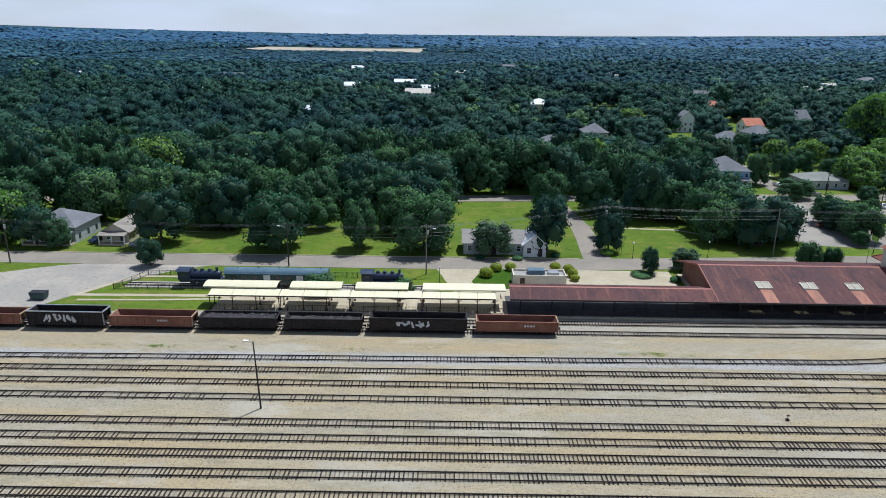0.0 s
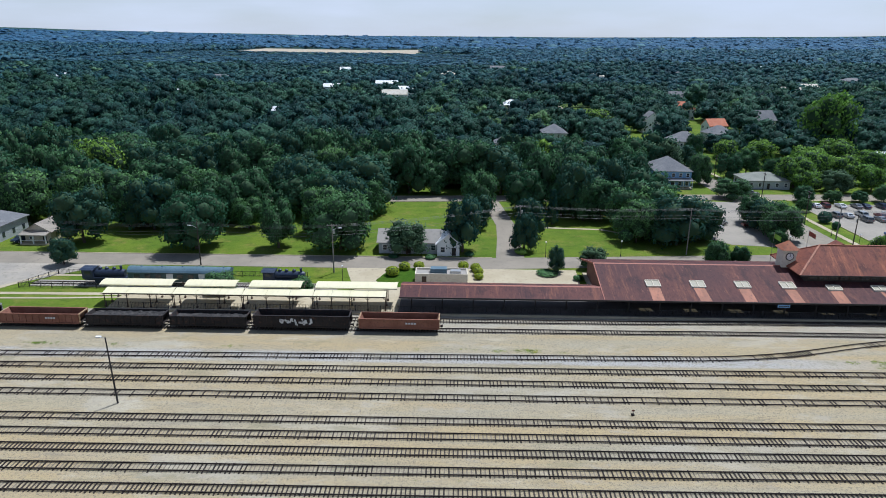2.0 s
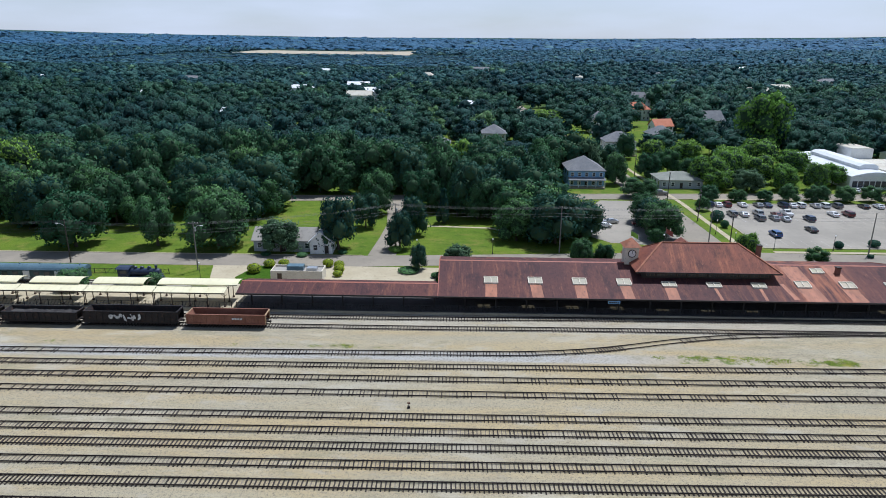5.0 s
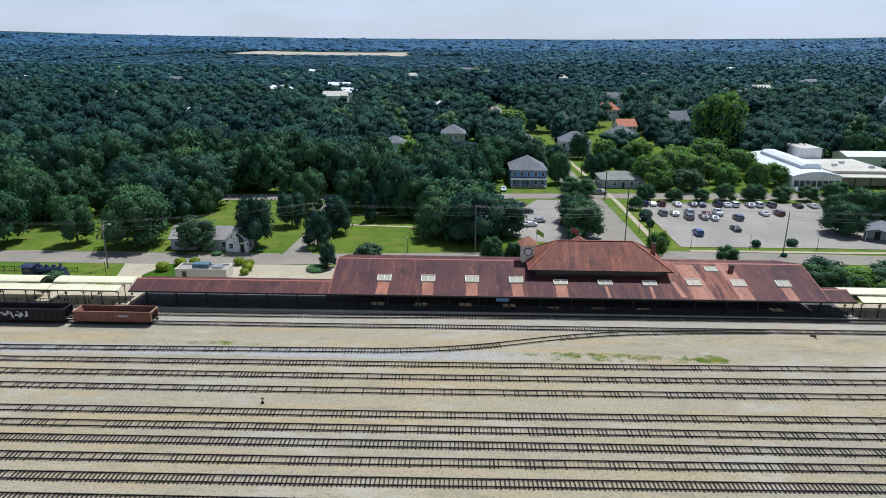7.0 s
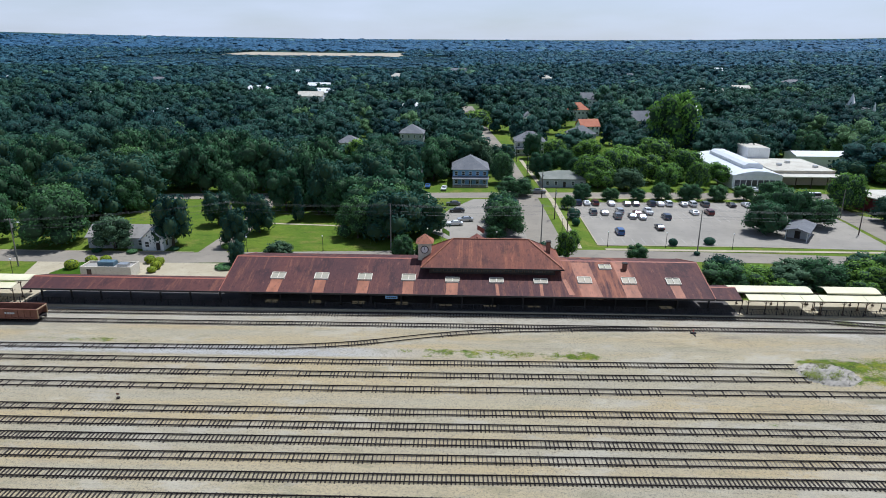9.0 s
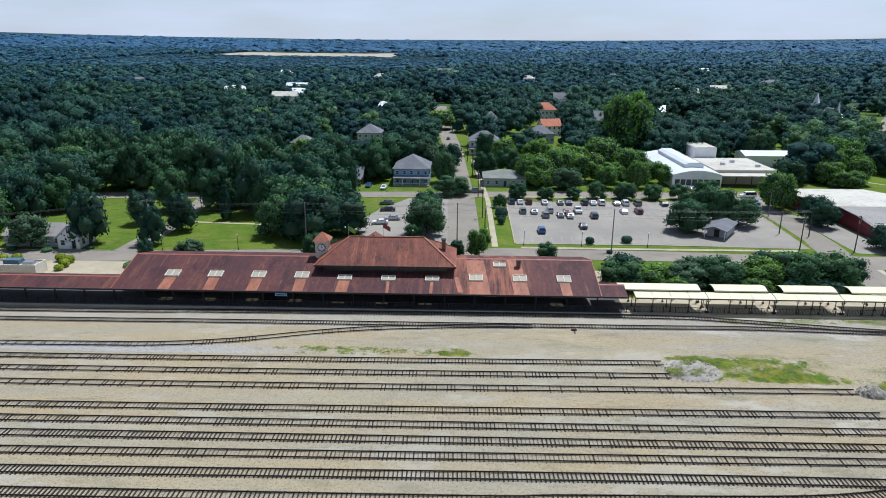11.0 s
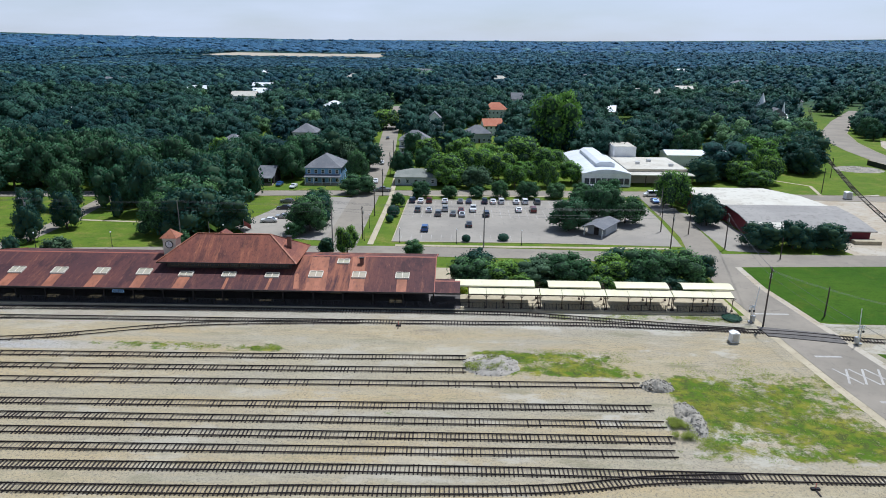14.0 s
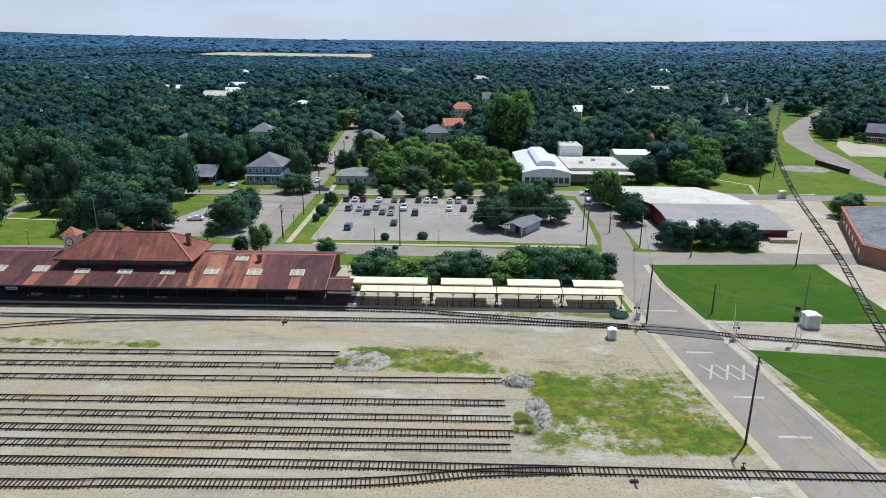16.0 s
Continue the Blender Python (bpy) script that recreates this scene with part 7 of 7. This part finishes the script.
part("mast", Geo().rod((0, 0, 0), (0, 0, 6.5), 0.09, 0.07, 8).rod((0.9, 0, 0), (0.9, 0, 6.0), 0.07, 0.06, 8), M_STEEL, mast)
rungs = Geo()
for k in range(14):
    rungs.beam((0, 0, 0.6 + k * 0.4), (0.9, 0, 0.6 + k * 0.4), 0.04, 0.04)
part("ladder", rungs, M_STEEL, mast)
for z in (4.4, 6.2):
    part("lamp_head", Geo().box(-0.75, -0.15, -0.3, 0.3, z, z + 1.0).rod((-0.45, -0.32, z + 0.5), (-0.45, -0.3, z + 0.5), 0.4, 0.4, 12), M_BLACK, mast)


def rubble(x, y, w, d, h, seed, label, mat=None, stones=130):
    rng = random.Random(seed)
    g = Geo()
    n = 20
    for j in range(n + 1):
        for i in range(n + 1):
            u, v = i / n * 2 - 1, j / n * 2 - 1
            q = max(0.0, 1 - u * u - v * v)
            px, py = x + u * w / 2, y + v * d / 2
            g.v.append((px, py, q ** 0.7 * h * (0.75 + 0.9 * noise.noise((px * 0.5, py * 0.5, seed))) + (0.25 * noise.noise((px * 2, py * 2, seed)) if q else 0) - (0.0 if q else 0.05)))
    for j in range(n):
        for i in range(n):
            a = j * (n + 1) + i
            g.f.append((a, a + 1, a + n + 2, a + n + 1))
    for _ in range(stones):
        a, r = rng.uniform(0, 6.28), math.sqrt(rng.random())
        u, v = r * math.cos(a), r * math.sin(a)
        z = max(0.0, 1 - r * r) ** 0.7 * h * 0.85
        s = rng.uniform(0.04, 0.15)
        g.box(-s, s, -s * 0.7, s * 0.7, -s * 0.5, s * 0.5, Matrix.Translation((x + u * w / 2, y + v * d / 2, z + 0.03)) @ Euler((rng.uniform(-0.6, 0.6), rng.uniform(-0.6, 0.6), rng.uniform(0, 3))).to_matrix().to_4x4())
    return structure("rubble_heap", g, mat or M_ROCK, label, "rubble", "stuff")


rubble(181.3, 86.8, 5.2, 3.6, 1.3, 1, "grey heap of broken ballast at the track end")
rubble(183.5, 77.8, 3.8, 9.5, 1.0, 2, "grey ridge of broken ballast and dirt")
rubble(156, 93.2, 9.5, 8, 0.8, 3, "weedy heap of tan dirt and rubble", M_GRAVELLOT, 90)
for x, y in ((46.5, 81.3), (207.5, 65.8)):
    sw = thing("switch_stand", "small rusty switch stand beside the track", "switch stand", "switch stands", (x, y, 0.02))
    part("stand", Geo().box(-0.2, 0.2, -0.2, 0.2, 0, 0.25).rod((0, 0, 0.2), (0, 0, 0.8), 0.05, 0.04, 6), M_RAIL, sw)
    part("target", Geo().box(-0.22, 0.22, -0.02, 0.02, 0.65, 0.9), M_RUST, sw)
for x, y in ((139.5, 108.2), (193.2, 62.7)):
    sw = thing("switch_stand", "dark switch machine beside the points", "switch stand", "switch stands", (x, y, 0.02))
    part("stand", Geo().box(-0.5, 0.5, -0.2, 0.2, 0, 0.25).box(-0.1, 0.1, -1.3, 0.3, 0.02, 0.12), M_CARBLACK, sw)
    part("target", Geo().rod((0, 0, 0.3), (0, 0, 0.9), 0.05, 0.05, 6), M_RED, sw)

# worn dark panels where the tracks cross the road
structure("crossing_panel", Geo().prism([(206.6, 110.6), (206.9, 106.4), (219.6, 103.6), (219.4, 107.6)], "z", 0.02, 0.2), surface("dark_crossing_asphalt", (0.11, 0.1, 0.09), (0.15, 0.135, 0.12), (0.07, 0.062, 0.056), 0.2, 1.2, 0.9, world_co=True), "dark worn asphalt between the rails of the level crossing", "level crossing")


def tufts(name, label, boxes, count, mat, size, seed):
    """Weeds as many small upright blades, thickest in patches."""
    rng = random.Random(seed)
    vs, ns = [], []
    while len(vs) < count:
        x0, x1, y0, y1 = boxes[rng.randrange(len(boxes))]
        x, y = rng.uniform(x0, x1), rng.uniform(y0, y1)
        ux, uy = (x - x0) / (x1 - x0) * 2 - 1, (y - y0) / (y1 - y0) * 2 - 1
        if noise.noise((x / 5, y / 3.5, 2.2)) + 0.5 * noise.noise((x / 1.7, y / 1.5, 4.2)) < -0.12 + 0.6 * max(abs(ux), abs(uy)) ** 3:
            continue
        for _ in range(3):
            nrm = Vector((rng.gauss(0, 0.5), rng.gauss(-0.2, 0.5), 1)).normalized()
            sd = nrm.cross(Vector((rng.gauss(0, 1), rng.gauss(0, 1), rng.gauss(0, 1)))).normalized()
            up = nrm.cross(sd)
            w, h = size * rng.uniform(0.5, 1.1), size * rng.uniform(0.5, 1.1)
            p = Vector((x + rng.uniform(-0.3, 0.3), y + rng.uniform(-0.3, 0.3), size * rng.uniform(0.2, 0.9) + (rng.uniform(0.2, 0.7) if x < 160.1 and 89.4 < y < 97.1 and x > 151 or 179.3 < x < 182.7 and 71.4 < y < 78.1 else 0.0)))
            vs.append([tuple(p + sd * w), tuple(p + up * h), tuple(p - sd * w), tuple(p - up * h)])
            ns.append([(nrm.x * 0.4, nrm.y * 0.4, 1.0)] * 4)
    q = np.array(vs)
    me = raw_mesh(name, q.reshape(-1, 3), np.arange(len(q) * 4).reshape(-1, 4), mat, None, np.array(ns).reshape(-1, 3))
    return tagged(new(name, me), label, "weeds", "", "stuff")


M_WEED = leaf_material("weed_leaves", (0.15, 0.2, 0.02), (0.2, 0.22, 0.03), (0.25, 0.215, 0.05))
tufts("weeds", "patchy yellow-green weeds beside the crossing road", [(181, 206.5, 67, 88), (184, 207, 76, 97), (152, 182, 89.5, 99.5), (168, 203, 112.3, 115.4), (151.5, 160, 89.5, 97), (179.4, 182.6, 71.5, 78), (179, 186, 68, 82)], 27000, M_WEED, 0.075, 31)
tufts("weed_strip", "thin strip of green weeds between the tracks", [(86, 122, 97.4, 99.4)], 1100, M_WEED, 0.1, 32)

rubble(322, 281, 20, 16, 1.0, 5, "grey rocks of a dry creek below the bridge")
bridge = thing("bridge_parapet", "dark concrete bridge parapet beside the broad road", "bridge")
part("wall", Geo().beam((333.2, 294, 0.6), (334.6, 270, 0.6), 0.5, 3.0), M_BLACK, bridge)
part("coping", Geo().beam((333.2, 294, 2.15), (334.6, 270, 2.15), 0.7, 0.1), M_CONC, bridge)
house(409, 371, 15, 11, 5.5, 4.5, M_BRICK, M_GREYROOF, "dark brick house with white porch beside the broad road", -35, False, 1, (2.4, 2.8, M_WHITE))
for x, y, h, w, k in ((388, 388, 12, 13, "oak"), (398, 400, 11, 12, "dark"), (384, 376, 10, 11, "oak"), (394, 366, 6, 7, "oak"), (302, 296, 13, 15, "oak"), (309, 306, 14, 15, "dark"), (318, 318, 13, 14, "dark"), (321, 335, 13, 12, "oak"), (292, 268, 11, 12, "dark"), (288, 286, 14, 15, "oak"), (277, 282, 15, 16, "oak"), (256, 306, 14, 16, "oak"), (228, 296, 14, 15, "dark"), (346, 262, 3, 4, "oak"), (352, 250, 6, 8, "oak"), (300, 206, 6, 8, "grey")):
    tree(x, y, h, w, k, "near the broad road")
